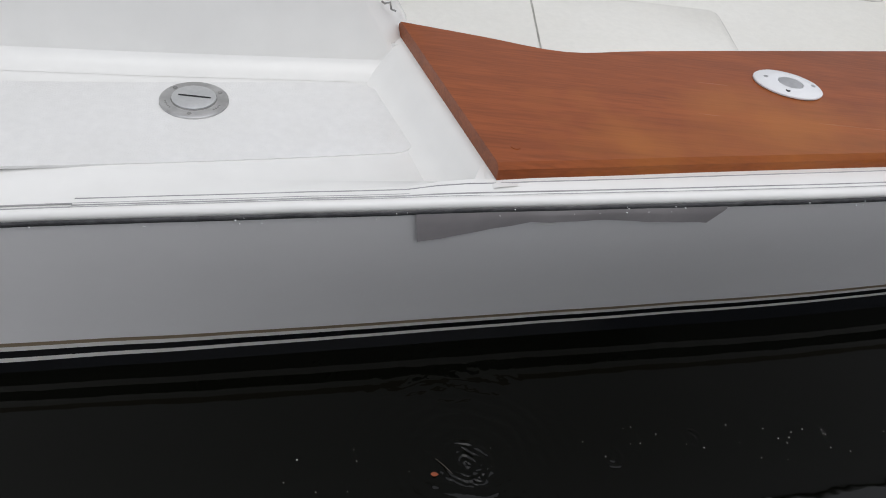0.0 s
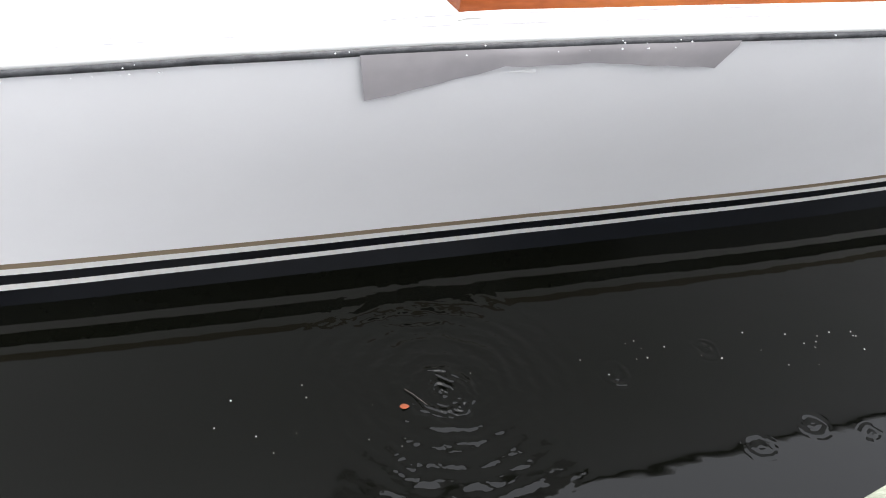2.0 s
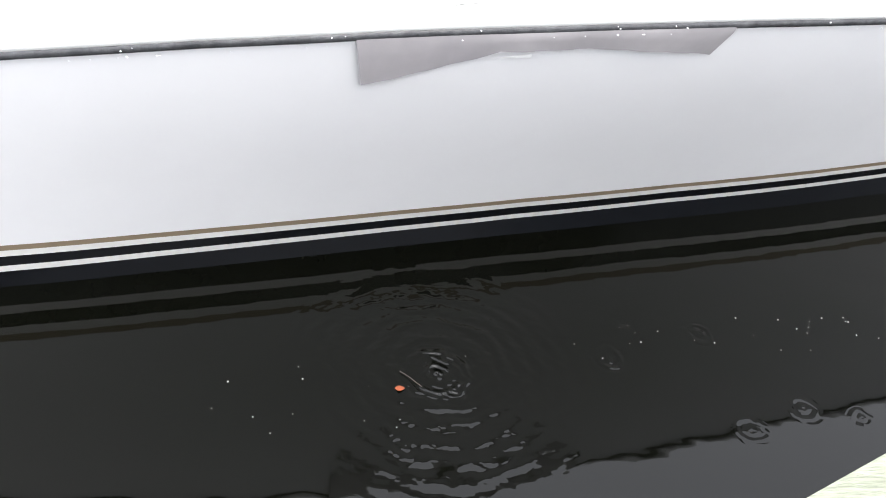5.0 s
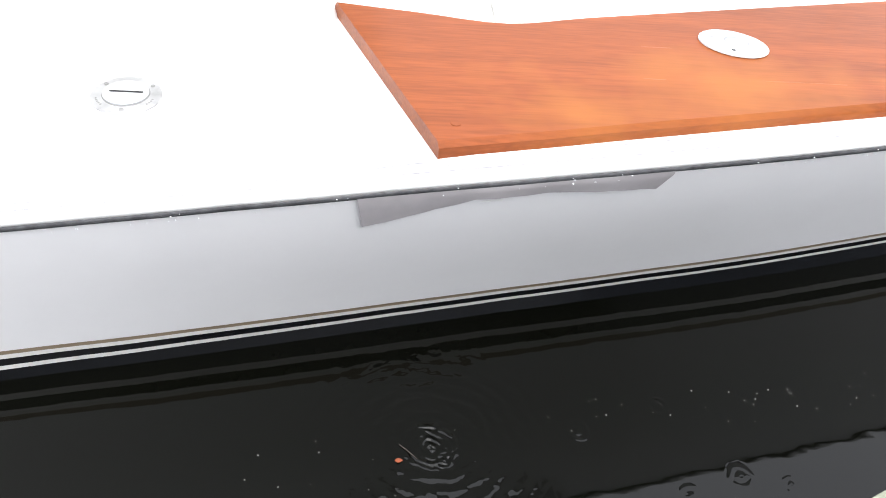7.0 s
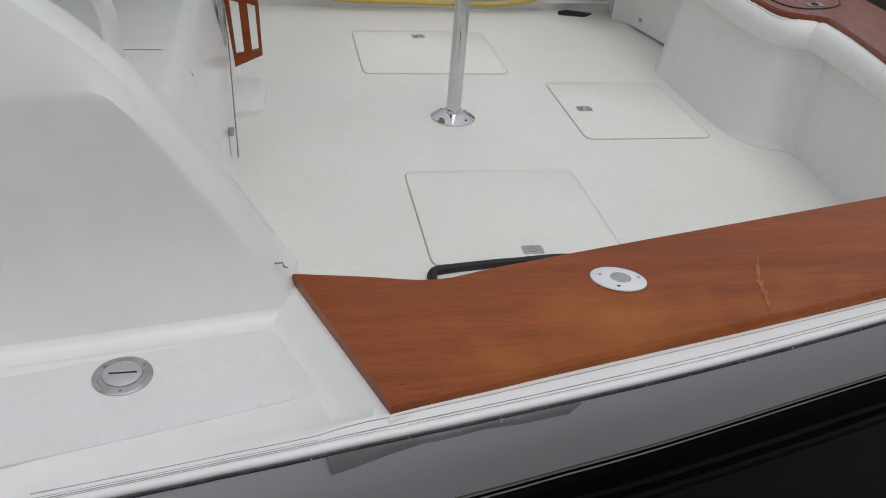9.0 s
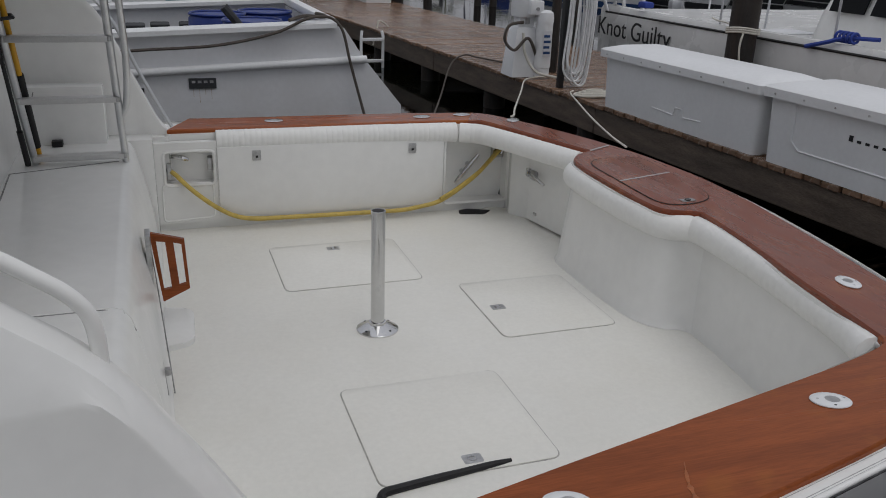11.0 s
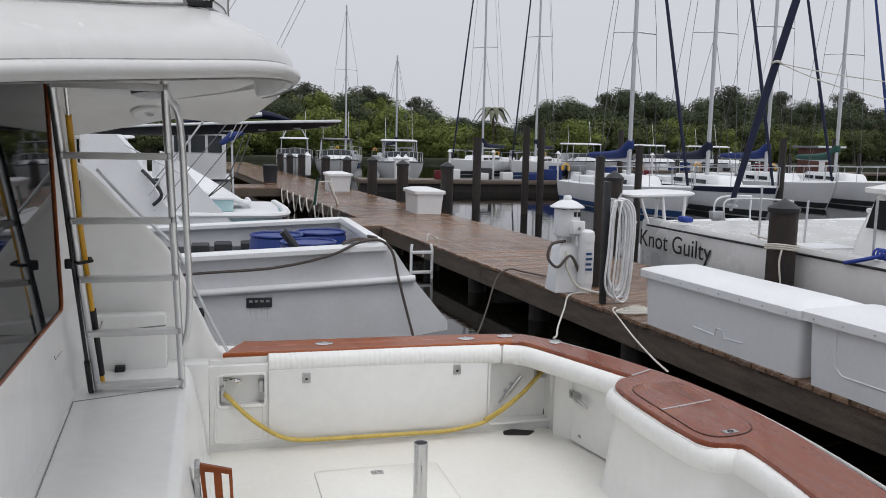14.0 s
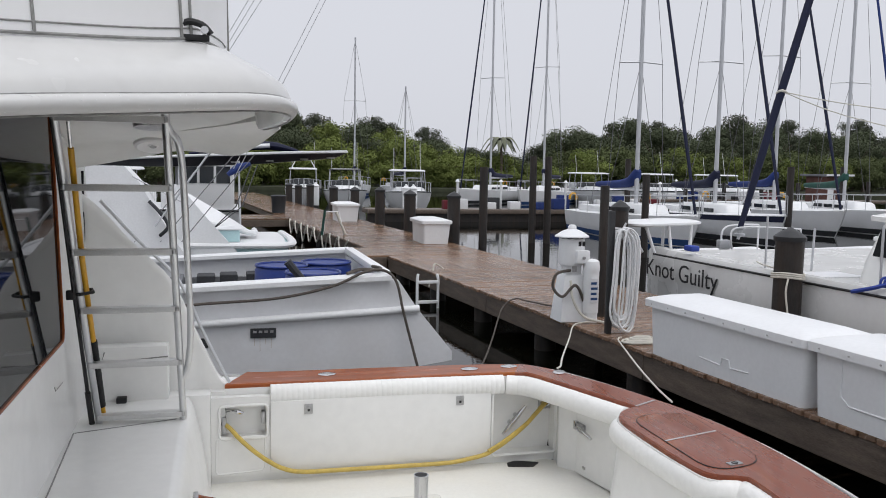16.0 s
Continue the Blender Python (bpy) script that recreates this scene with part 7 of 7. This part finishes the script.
part("outrigger_brace", tube([(-1.3, 9.45, 2.5), (-0.65, 9.5, 2.15)], 0.008, 5), SPAR, side2)
for x, y, rz, L, top, acc, enc in ((-1.2, 25.0, 180, 8, "hardtop", None, None), (4.55, 50.0, -95, 6.2, "tower", None, None), (6.75, 48.5, -96, 7.0, "canvas", None, GLASS), (10.0, 46.5, -98, 7.2, "hardtop", None, None), (-1.5, 27.5, 180, 8, "canvas", None, BLUEC),
                                  (24.2, 54.5, -95, 8, "hardtop", None, None), (29, 54.5, -95, 8, "canvas", None, FARW), (34, 54.5, -95, 8, "hardtop", None, None)):
    powerboat(x, y, rz, L, "white motor boat moored at the far berths", FARW, top, acc, 0.75, enclosure=enc, engine=False, ht=1.15)

# the name-lettered boat lying along the other side of the dock
kg = thing("catamaran", (0, 0, 0), "white catamaran with black lettering on its side", "boat")
KX = 5.85
st = []
for i in range(11):
    s = i / 10
    y = 10.55 - s * 12.1
    w = 0.06 * (1 - s)
    xo = KX + 0.28 * max(0, 0.14 - s) / 0.14 - 0.0 * s
    zt2 = 1.52 + 0.10 * s
    st.append([(xo + 0.10, y, 0.45), (xo + 0.02, y, WATER + 0.05), (xo, y, 1.1), (xo + 0.015, y, zt2 - 0.06), (xo + 0.06, y, zt2), (xo + 0.22, y, zt2 - 0.005), (xo + 0.34, y, zt2 - 0.07), (xo + 4.6, y, zt2 - 0.07), (xo + 4.6, y, 0.45)])
part("hull", loft(st, True), FLYW, kg, "glossy white hull")
part("deck_groove", tube([(KX + 0.010, 9.9 - i, 1.462 + 0.008 * i) for i in range(11)], 0.014, 6), RUBBER, kg, "dark groove below the deck edge")
kcab = part("cabin", loft([[(x, y, z) for x, y in rounded([(KX + 0.62 + e, 6.75 - e), (KX + 4.2 - e, 6.75 - e), (KX + 4.2 - e, 0.5), (KX + 0.62 + e, 0.5)], 0.5, 5)] for e, z in ((0.0, 1.45), (0.04, 1.72), (0.16, 2.16), (0.06, 2.17), (0.06, 2.22), (0.5, 2.36), (1.0, 2.42))], True), GEL, kg, "rounded white cabin")
for k in range(4):
    y0 = 6.30 - k * 0.56
    part("cabin_window", loft([[(KX + 0.638 - o, y0, 1.80), (KX + 0.638 - o, y0 - 0.47, 1.80), (KX + 0.735 - o, y0 - 0.47, 2.10), (KX + 0.735 - o, y0, 2.10)] for o in (0.0, 0.018)], True), GLASSDK, kg, "dark cabin window", smooth=False)
for k in range(3):
    x0 = KX + 1.1 + k * 0.85
    part("cabin_window", loft([[(x0, 6.725 + o, 1.80), (x0 + 0.74, 6.725 + o, 1.80), (x0 + 0.74, 6.63 + o, 2.10), (x0, 6.63 + o, 2.10)] for o in (0.0, 0.02)], True), GLASS, kg, "dark cabin window", smooth=False)
part("deck_hatch", prism(rounded([(KX + 0.5, 6.9), (KX + 1.1, 6.9), (KX + 1.1, 7.4), (KX + 0.5, 7.4)], 0.1), 1.47, 1.495), GREYHULL, kg, "pale grey deck hatch")
arch = part("stern_canopy", loft([[(x, y, z) for x, y in rounded([(5.52 + e, 9.72 + e), (6.95 - e, 10.30 + e), (6.72 - e, 11.0 - e), (5.36 + e, 10.45 - e)], 0.18, 4)] for e, z in ((0.03, 1.86), (0.0, 1.88), (0.0, 1.905), (0.06, 1.93), (0.2, 1.94))], True), PLASTIC, kg, "white moulded stern canopy")
for x, y, bx in ((5.72, 9.9, 5.9), (6.72, 10.32, 6.72), (5.6, 10.38, 5.95), (6.55, 10.85, 6.55), (6.2, 10.1, 6.28)):
    part("canopy_post", tube([(bx, y + 0.02, 1.44), (x, y, 1.88)], 0.026, 8), PLASTIC, kg)
for y, h in ((7.4, 0.62), (5.6, 0.62), (3.8, 0.62)):
    part("stanchion", tube([(KX + 0.10, y, 1.55), (KX + 0.10, y, 1.55 + h)], 0.014, 6), SPAR, kg)
part("winch_post", tube([(KX + 0.9, 7.6, 1.46), (KX + 0.92, 7.6, 2.0)], 0.014, 8), SPAR, kg)
part("seat_rail", tube(smooth_line([(KX + 1.6, 7.2, 1.46), (KX + 1.62, 7.2, 2.12), (KX + 1.75, 7.2, 2.2), (KX + 2.25, 7.2, 2.2), (KX + 2.4, 7.2, 2.12), (KX + 2.42, 7.2, 1.46)], 4), 0.018, 8), FARW, kg, "white tube seat rail")
part("seat", box(KX + 1.6, KX + 2.4, 7.0, 7.4, 1.86, 1.92, 0.02), FARW, kg)
part("blue_line", tube(smooth_line([(KX - 0.03, 5.82, 1.50), (KX - 0.01, 5.57, 1.57), (KX + 0.08, 5.44, 1.62), (KX + 0.2, 5.14, 1.64)], 5), 0.022, 6), ROPEB, kg, "blue mooring line made fast on deck")
for i in range(5):
    part("blue_turn", tube([(KX + 0.1 + 0.05 * math.cos(a * 0.6), 5.34 + i * 0.05, 1.63 + 0.045 * math.sin(a * 0.6)) for a in range(10)], 0.014, 6, closed=True), ROPEB, kg)
part("blue_knot", box(KX + 0.08, KX + 0.22, 9.0, 9.2, 1.58, 1.66, 0.03), ROPEB, kg, "blue line knotted at the stern")


def lettering(text, size, m, mat, parent, label):
    cu = bpy.data.curves.new("lettering", "FONT")
    cu.body, cu.size, cu.extrude = text, size, 0.002
    tmp = bpy.data.objects.new("lettering", cu)
    scene.collection.objects.link(tmp)
    me = bpy.data.meshes.new_from_object(tmp.evaluated_get(bpy.context.evaluated_depsgraph_get()))
    bpy.data.objects.remove(tmp)
    me.transform(m)
    me.materials.clear()
    me.materials.append(mat)
    ob = new("lettering", me)
    ob.parent = parent
    return tagged(ob, label)


lettering("Knot", 0.345, pose(KX - 0.008, 10.07, 1.155, 90, 0, -90) @ Matrix.Diagonal((1.14, 1.0, 1.0, 1.0)), INK, kg, "black name lettering")
lettering("Guilty", 0.345, pose(KX - 0.008, 9.16, 1.155, 90, 0, -90) @ Matrix.Diagonal((1.14, 1.0, 1.0, 1.0)), INK, kg, "black name lettering")

# sailing boats across the basin, placed by their masts
def moor(mx, my, rz, L, mast, cover, stripe, label, bottom=BLUEP, jib=None, at=0.52, spreader=0.55):
    c, q = math.cos(radians(rz)), math.sin(radians(rz))
    return sailboat(mx - c * L * at, my - q * L * at, rz, L, mast, cover, stripe, label, bottom, jib, at, spreader)


moor(12.64, 23.4, -92, 7.4, 12.0, BLUEC, None, "white sloop with a blue sail cover and blue bottom", jib=NAVY, spreader=0.46)
moor(15.70, 23.7, -96, 8.0, 13.0, NAVY, NAVY, "white cutter with a navy sheer stripe", FARDK, jib=NAVY, spreader=0.44)
moor(20.15, 26.68, -95, 8.0, 13.0, BLUEC, None, "white sloop with a blue sail cover", FARDK, jib=NAVY, spreader=0.5)
moor(23.5, 26.9, -103, 8.0, 13.5, GREENC, None, "white sloop with a green sail cover", FARDK, jib=BLUEC, spreader=0.42)
moor(16.4, 50.1, -132, 8.5, 18.6, NAVY, None, "white sloop at the far dock", FARDK, jib=NAVY, spreader=0.42)
moor(19.7, 49.3, -130, 8.5, 18.6, NAVY, None, "white sloop at the far dock", jib=NAVY, spreader=0.46)
moor(9.44, 61.5, -100, 8.0, 11.6, NAVY, None, "white sloop at the far dock", spreader=0.6)
moor(13.08, 60.6, -85, 7.0, 8.1, NAVY, None, "small white sloop at the far dock", spreader=0.6)
# long forestay with a blue cover, from a boat out of sight to the right
bl = thing("furled_headsail", (9.3, 12.85, 1.6), "long furled headsail in a dark blue cover strip", "sail")
part("roll", tube([(0, 0, 0.0), (0.45, 0.02, 1.55), (1.0, 0.03, 3.4), (1.75, 0.05, 5.9), (2.4, 0.1, 8.2)], [0.05, 0.075, 0.075, 0.065, 0.04], 10), NAVY, bl)
part("lashing", tube([(0.78 + 0.09 * math.cos(a * 0.5236), 0.025 + 0.09 * math.sin(a * 0.5236), 2.62 + 0.02 * math.sin(a)) for a in range(12)], 0.025, 6, closed=True), ROPE, bl, "white lashing")
for dz in (0.0, 0.22):
    part("sheet", tube(smooth_line([(0.80, 0.0, 2.62), (1.8, -0.5, 2.40 - dz), (3.6, -1.4, 2.12 - dz * 2)], 6), 0.011, 6), ROPE, bl, "white sheet")
part("tack", tube([(-0.03, 0, -0.19), (0, 0, -0.1)], 0.03, 8), SPAR, bl)
part("drum", lathe([(0.0, -0.12), (0.10, -0.12), (0.10, -0.08), (0.05, -0.07), (0.05, 0.0), (0.10, 0.01), (0.10, 0.04), (0.0, 0.04)], 14), SPAR, bl)
bowb = thing("bow_pulpit_boat", (0, 0, 0), "white bow of a sailing boat with a steel pulpit", "boat")
part("bow", loft([[(9.0, 12.9, 1.12), (9.05, 12.9, 0.5)], [(10.5, 12.1, 1.10), (10.5, 12.3, 0.5)], [(14, 11.0, 1.08), (14, 11.2, 0.5)]], False), FARW, bowb)
part("bow_far", loft([[(9.0, 12.9, 1.12), (9.05, 12.9, 0.5)], [(10.5, 13.9, 1.10), (10.5, 13.7, 0.5)], [(14, 14.6, 1.08), (14, 14.4, 0.5)]], False), FARW, bowb)
part("bow_deck", prism([(9.02, 12.9), (10.5, 12.12), (14, 11.02), (14, 14.58), (10.5, 13.88)], 1.05, 1.095), FARW, bowb)
part("sprit", tube([(9.55, 12.9, 1.10), (9.2, 12.88, 1.18), (8.9, 12.86, 1.26)], 0.05, 8), FARW, bowb, "white bow sprit")
for oy in (-0.16, 0.16):
    part("pulpit_leg", tube(smooth_line([(9.15, 12.9 + oy * 0.6, 1.12), (9.05, 12.9 + oy, 1.40), (9.12, 12.9 + oy, 1.62), (9.6, 12.9 + oy * 2.4, 1.66), (10.2, 12.9 + oy * 4, 1.64)], 4), 0.018, 8), FARW, bowb, "steel pulpit rail")
    part("pulpit_leg", tube([(10.2, 12.9 + oy * 4, 1.10), (10.2, 12.9 + oy * 4, 1.64)], 0.018, 8), FARW, bowb)
part("roller", box(8.86, 9.10, 12.80, 12.94, 1.24, 1.40, 0.02), SPAR, bowb, "anchor roller fitting")
dinghy = thing("inflatable_dinghy", (10.6, 15.6, WATER), "pale wrapped inflatable dinghy afloat", "dinghy")
part("tube", tube(smooth_line([(-0.9, -0.45, 0.16), (0.5, -0.45, 0.18), (1.0, 0.0, 0.24), (0.5, 0.45, 0.18), (-0.9, 0.45, 0.16)], 4), 0.19, 10), FARW, dinghy)
part("floor", prism([(-0.9, -0.40), (0.5, -0.40), (0.9, 0.0), (0.5, 0.40), (-0.9, 0.40)], 0.02, 0.10), INGREY, dinghy)
part("thwart", box(-0.15, 0.10, -0.40, 0.40, 0.22, 0.28, 0.02), FARW, dinghy)

# white line tied round the near piling
rope_tie = thing("piling_rope", (5.66, 6.6, 1.55), "white rope tied round the dark piling", "rope")
for i in range(3):
    part("turn", tube([(0.168 * math.cos(a * 0.349), 0.168 * math.sin(a * 0.349), 0.022 * i + 0.012 * math.sin(a * 0.7)) for a in range(18)], 0.012, 6, closed=True), ROPE, rope_tie)
part("tail", tube(smooth_line([(-0.10, -0.14, 0.0), (-0.13, -0.15, -0.15), (-0.10, -0.16, -0.4), (-0.12, -0.17, -0.555)], 5), 0.011, 6), ROPE, rope_tie, "hanging tail")
line("pile_line", [(5.76, 6.74, 1.57), (5.86, 7.1, 1.585), (5.95, 7.45, 1.585), (5.98, 7.6, 1.6)], 0.010, ROPE, "white line from the piling to the catamaran")
# far docks and sheds
fd = thing("far_dock", (0, 0, 0), "grey far dock on dark piles", "dock", kind="structure")
part("deck", box(23.0, 60.0, 44.0, 45.6, 0.9, 1.05, 0.01), BEAM, fd)
part("cross_deck", box(5.2, 31.0, 30.8, 32.2, 0.88, 1.05, 0.01), BEAM, fd)
part("edge_board", box(5.2, 31.0, 30.73, 30.80, 0.90, 1.02, 0.005), BEAM, fd)
# added dark sheet, stands in for the shaded, dark-reflecting water below the deck
part("shade_skirt", box(5.2, 31.0, 30.86, 30.92, 0.30, 0.88), PILE, fd, "added dark sheet for the shade and dark reflection under the dock")
for i in range(14):
    part("piling", lathe([(0.13, -1.0), (0.12, 1.9 + 0.5 * random.random())], 10, (24 + i * 2.6, 43.8, 0)), PILE, fd)
for i in range(7):
    part("piling", lathe([(0.13, -1.0), (0.12, 0.9)], 10, (6 + i * 2.6, 31.2, 0)), PILE, fd)
for x, y, w, h in ((26.17, 31.24, 1.02, 1.55),):
    sh = thing("dock_shed", (x, y, 1.05), "small brown shed with a flat roof by the far dock", "shed")
    part("wall", box(-w / 2, w / 2, -0.7, 0.7, 0, h, 0.02), SHACK, sh)
    part("roof", box(-w / 2 - 0.2, w / 2 + 0.2, -0.9, 0.9, h, h + 0.10, 0.02), INGREY, sh, "flat grey roof")
    part("roof_edge", box(-w / 2 - 0.21, w / 2 + 0.21, -0.93, -0.90, h + 0.03, h + 0.11), FARW, sh, "white fascia")
    part("door", box(-0.46, -0.16, -0.715, -0.70, 0.0, h * 0.85), FARW, sh)
    part("notice", box(0.16, 0.38, -0.715, -0.70, h * 0.25, h * 0.6), FARW, sh, "white notice board")
for i in range(26):
    x = 8.5 + (i % 13) * 0.75 + (16 if i > 12 else 0) * 1.0 + random.uniform(-0.3, 0.3)
    cl = thing("stored_gear", (x, (31.5 if i < 13 else 44.8) + random.uniform(-0.3, 0.3), 1.05), random.choice(("low crate of gear on the far dock", "pale covered locker on the far dock")), "gear", "gear on the far dock")
    hh, ww = random.uniform(0.25, 0.6), random.uniform(0.12, 0.3)
    part("crate", box(-ww, ww, -0.2, 0.2, 0, hh, 0.03), random.choice((FARW, FARW, FARDK, FARDK, BLUEC, REDC)), cl)
    if i % 3 == 0:
        part("post", tube([(ww + 0.1, 0, 0), (ww + 0.1, 0, 1.1)], 0.05, 8), FARW, cl)
        part("post_cap", lathe([(0.0, 1.1), (0.11, 1.1), (0.03, 1.2), (0.0, 1.21)], 10, (ww + 0.1, 0, 0)), FARW, cl)

# ---- far bank and trees ----
solo("far_bank", box(-160, 260, 71, 400, 0.2, 0.95, 0.3), EARTH, "low green bank beyond the basin", "ground", "structure")


def crown(seed, w, h, count, flat=0.75):
    """Uneven crown of small leaf clumps scattered over several boughs."""
    r = random.Random(seed)
    verts, faces = [], []
    boughs = []
    for i in range(34):
        a, q, v = r.uniform(0, 6.283), r.random() ** 0.45, r.uniform(-1, 1)
        rim = math.sqrt(1 - v * v * 0.9) * q
        boughs.append((math.cos(a) * rim * w * 0.42, math.sin(a) * rim * w * 0.42, h * (0.47 + 0.37 * v * (0.75 + 0.25 * q)), w * r.uniform(0.10, 0.19)))
    for k in range(count):
        bx, by, bz, br = boughs[k % len(boughs)]
        v = Vector((r.gauss(0, 1), r.gauss(0, 1), r.gauss(0, 1))).normalized() * br * 1.3 * r.random() ** 0.45
        c = Vector((bx + v.x, by + v.y, bz + v.z * flat))
        n = (v.normalized() + Vector((r.uniform(-0.6, 0.6), r.uniform(-0.6, 0.6), r.uniform(-0.2, 0.8)))).normalized()
        t1 = n.orthogonal().normalized()
        t1.rotate(Matrix.Rotation(r.uniform(0, 6.28), 3, n))
        t2 = n.cross(t1)
        s = r.uniform(0.06, 0.15)
        i0 = len(verts)
        verts += [c + t1 * s, c + t2 * s * 0.6 + n * s * 0.2, c - t1 * s, c - t2 * s * 0.6 - n * s * 0.1]
        faces += [(i0, i0 + 1, i0 + 2), (i0, i0 + 2, i0 + 3)]
    me = bpy.data.meshes.new("crown")
    me.from_pydata([v[:] for v in verts], [], faces)
    return me


def tree_kind(seed, w, h, mat, count, label):
    t = thing("tree", (0, -500, 0), label, "tree", "trees along the far bank")
    r = random.Random(seed)
    bm = tube([(0, 0, -0.4), (0.05, 0, h * 0.2), (0.1, 0.05, h * 0.5)], [0.24, 0.19, 0.1], 8)
    for i in range(6):
        a = i * 1.05 + r.random()
        tube([(0.05, 0, h * (0.22 + 0.04 * i)), (math.cos(a) * w * 0.2, math.sin(a) * w * 0.2, h * 0.55), (math.cos(a) * w * 0.34, math.sin(a) * w * 0.34, h * 0.68)], [0.09, 0.06, 0.03], 6, bm=bm)
    part("trunk", bm, BARK, t)
    me = crown(seed, w, h, count)
    me.materials.append(mat)
    ob = new("crown", me)
    ob.parent = t
    return t


kinds = [tree_kind(1, 7.0, 8.0, LEAF, 13000, "broad dark green tree on the far bank"), tree_kind(2, 8.0, 7.0, LEAF3, 13000, "dark live oak on the far bank"),
         tree_kind(3, 5.5, 8.8, LEAF3, 11000, "tall dark tree on the far bank"), tree_kind(4, 6.0, 6.5, LEAF, 11000, "rounded green tree on the far bank"),
         tree_kind(5, 5.0, 4.2, LEAF2, 10000, "bright green shrub on the far bank"),
         tree_kind(6, 5.0, 4.4, LEAF4, 10000, "dull green shrub on the far bank"), tree_kind(7, 5.6, 6.2, LEAF2, 11000, "bright green tree on the far bank")]
r = random.Random(11)
placed = 0
for row, (yy, step, pick) in enumerate(((74, 2.6, (4,)), (78, 3.1, (4, 4, 3)), (84, 3.6, (0, 3, 4)), (91, 3.4, (0, 1, 2, 1)), (99, 4.0, (1, 2, 2)))):
    x = -40.0
    while x < 112:
        k = r.choice(pick)
        along = x * 80 / yy
        if 7.5 < along < 22 and row in (2, 3) and r.random() < 0.75:
            k = 6
        elif k == 4 and not 7.5 < along < 24 and r.random() < 0.7:
            k = 5
        s = r.uniform(0.76, 1.06)
        dip = lerp([(8, 1.08), (13, 1.05), (17, 1.11), (20.5, 1.06), (23, 0.86), (26, 0.60), (29, 0.50), (32, 0.52), (35, 0.74), (41, 1.04), (48, 1.06), (70, 1.16)], x * 85 / yy)
        if row < 2:
            dip = 0.5 + 0.5 * dip
        m = pose(x + r.uniform(-1, 1), yy + r.uniform(-1.5, 1.5), 1.0, 0, 0, r.uniform(0, 360)) @ Matrix.Diagonal((s, s, s * dip, 1))
        c = copy_thing(kinds[k], m)
        c.scale = (s, s, s * dip)
        x += step * r.uniform(0.75, 1.3)
for i, k in enumerate(kinds):
    k.location = (-30 + i * 9, 106, 1.0)

palm = thing("palm_tree", (24.8, 73.0, 0.9), "slim palm with drooping fronds on the far bank", "palm")
part("trunk", tube([(0, 0, -0.2), (0.1, 0, 2.5), (0.0, 0, 4.3)], [0.16, 0.12, 0.11], 8), BARK, palm)
for i in range(15):
    a = i * 0.419 + 0.1
    l2 = 1.6 + 0.3 * math.sin(i * 2.1)
    rows = []
    for k in range(7):
        s = k / 6
        rad, z = l2 * s, 4.3 + 0.75 * math.sin(s * 2.6) * (1.0 if i % 2 else 0.55) - 1.15 * s * s
        w = 0.26 * math.sin(math.pi * min(0.98, max(0.06, s)))
        rows.append([(rad * math.cos(a) - w * math.sin(a), rad * math.sin(a) + w * math.cos(a), z - 0.12), (rad * math.cos(a), rad * math.sin(a), z), (rad * math.cos(a) + w * math.sin(a), rad * math.sin(a) - w * math.cos(a), z - 0.12)])
    part("frond", loft(rows, False), FROND, palm)

# ---- things afloat beside the hull ----
leaf = bmesh.new()
loft([[(-0.006, 0, 0), (-0.006, 0.001, 0.001)], [(-0.002, -0.005, 0.002), (-0.002, 0.004, 0.002)], [(0.003, -0.004, 0.001), (0.003, 0.004, 0.002)], [(0.008, 0, 0.001), (0.008, 0.001, 0.001)]], False, bm=leaf)
solo("leaf", leaf, ORANGE, "small orange leaf afloat on the water", "leaf", at=(-0.041, -0.070, WATER + 0.001))
solo("twig", tube([(0, 0, 0), (0.013, -0.012, 0.001), (0.030, -0.030, 0.001)], 0.0006, 5), ROPED, "pale twig afloat on the water", "twig", at=(-0.038, -0.038, WATER + 0.002))
specks = bmesh.new()
rs = random.Random(3)
for i in range(46):
    x = rs.uniform(0.05, 1.0)
    y = 0.030 + 0.13 * (x - 0.409) + rs.gauss(0, 0.022)
    if i > 34:
        x, y = rs.uniform(-0.3, 0.05), rs.uniform(-0.18, 0.0)
    s = rs.uniform(0.0005, 0.0015)
    lathe([(0.0, 0.0), (s, 0.0), (s * 0.7, s * 0.8), (0.0, s)], 6, (x, y, WATER + 0.0005), specks)
solo("floating_specks", specks, FOAM, "pale specks and bubbles on the dark water", "bubbles", "stuff")

# ---- planks last ----
planks(0.0, 2.12, -3.0, 14.0, 0.152)
planks(-0.86, 2.12, 14.1, 15.5, 0.152)
rp = random.Random(9)
vf, ff = [], []
y = 15.58
while y < 50:
    i0 = len(vf)
    z = DT + rp.uniform(-0.004, 0.004)
    xl = -3.0 if 25.0 < y < 27.0 else 0.0
    for a, b in ((xl, y), (2.12, y), (2.12, y + 0.14), (xl, y + 0.14)):
        vf += [(a, b, z), (a, b, z - 0.04)]
    ff += [(i0, i0 + 2, i0 + 4, i0 + 6), (i0, i0 + 1, i0 + 3, i0 + 2), (i0 + 2, i0 + 3, i0 + 5, i0 + 4), (i0 + 4, i0 + 5, i0 + 7, i0 + 6), (i0 + 6, i0 + 7, i0 + 1, i0)]
    y += 0.152
fme = bpy.data.meshes.new("far_planks")
fme.from_pydata(vf, [], ff)
fme.materials.append(PLANK)
fp = new("far_planks", fme)
fp.parent = dock
tagged(fp, kind="stuff")
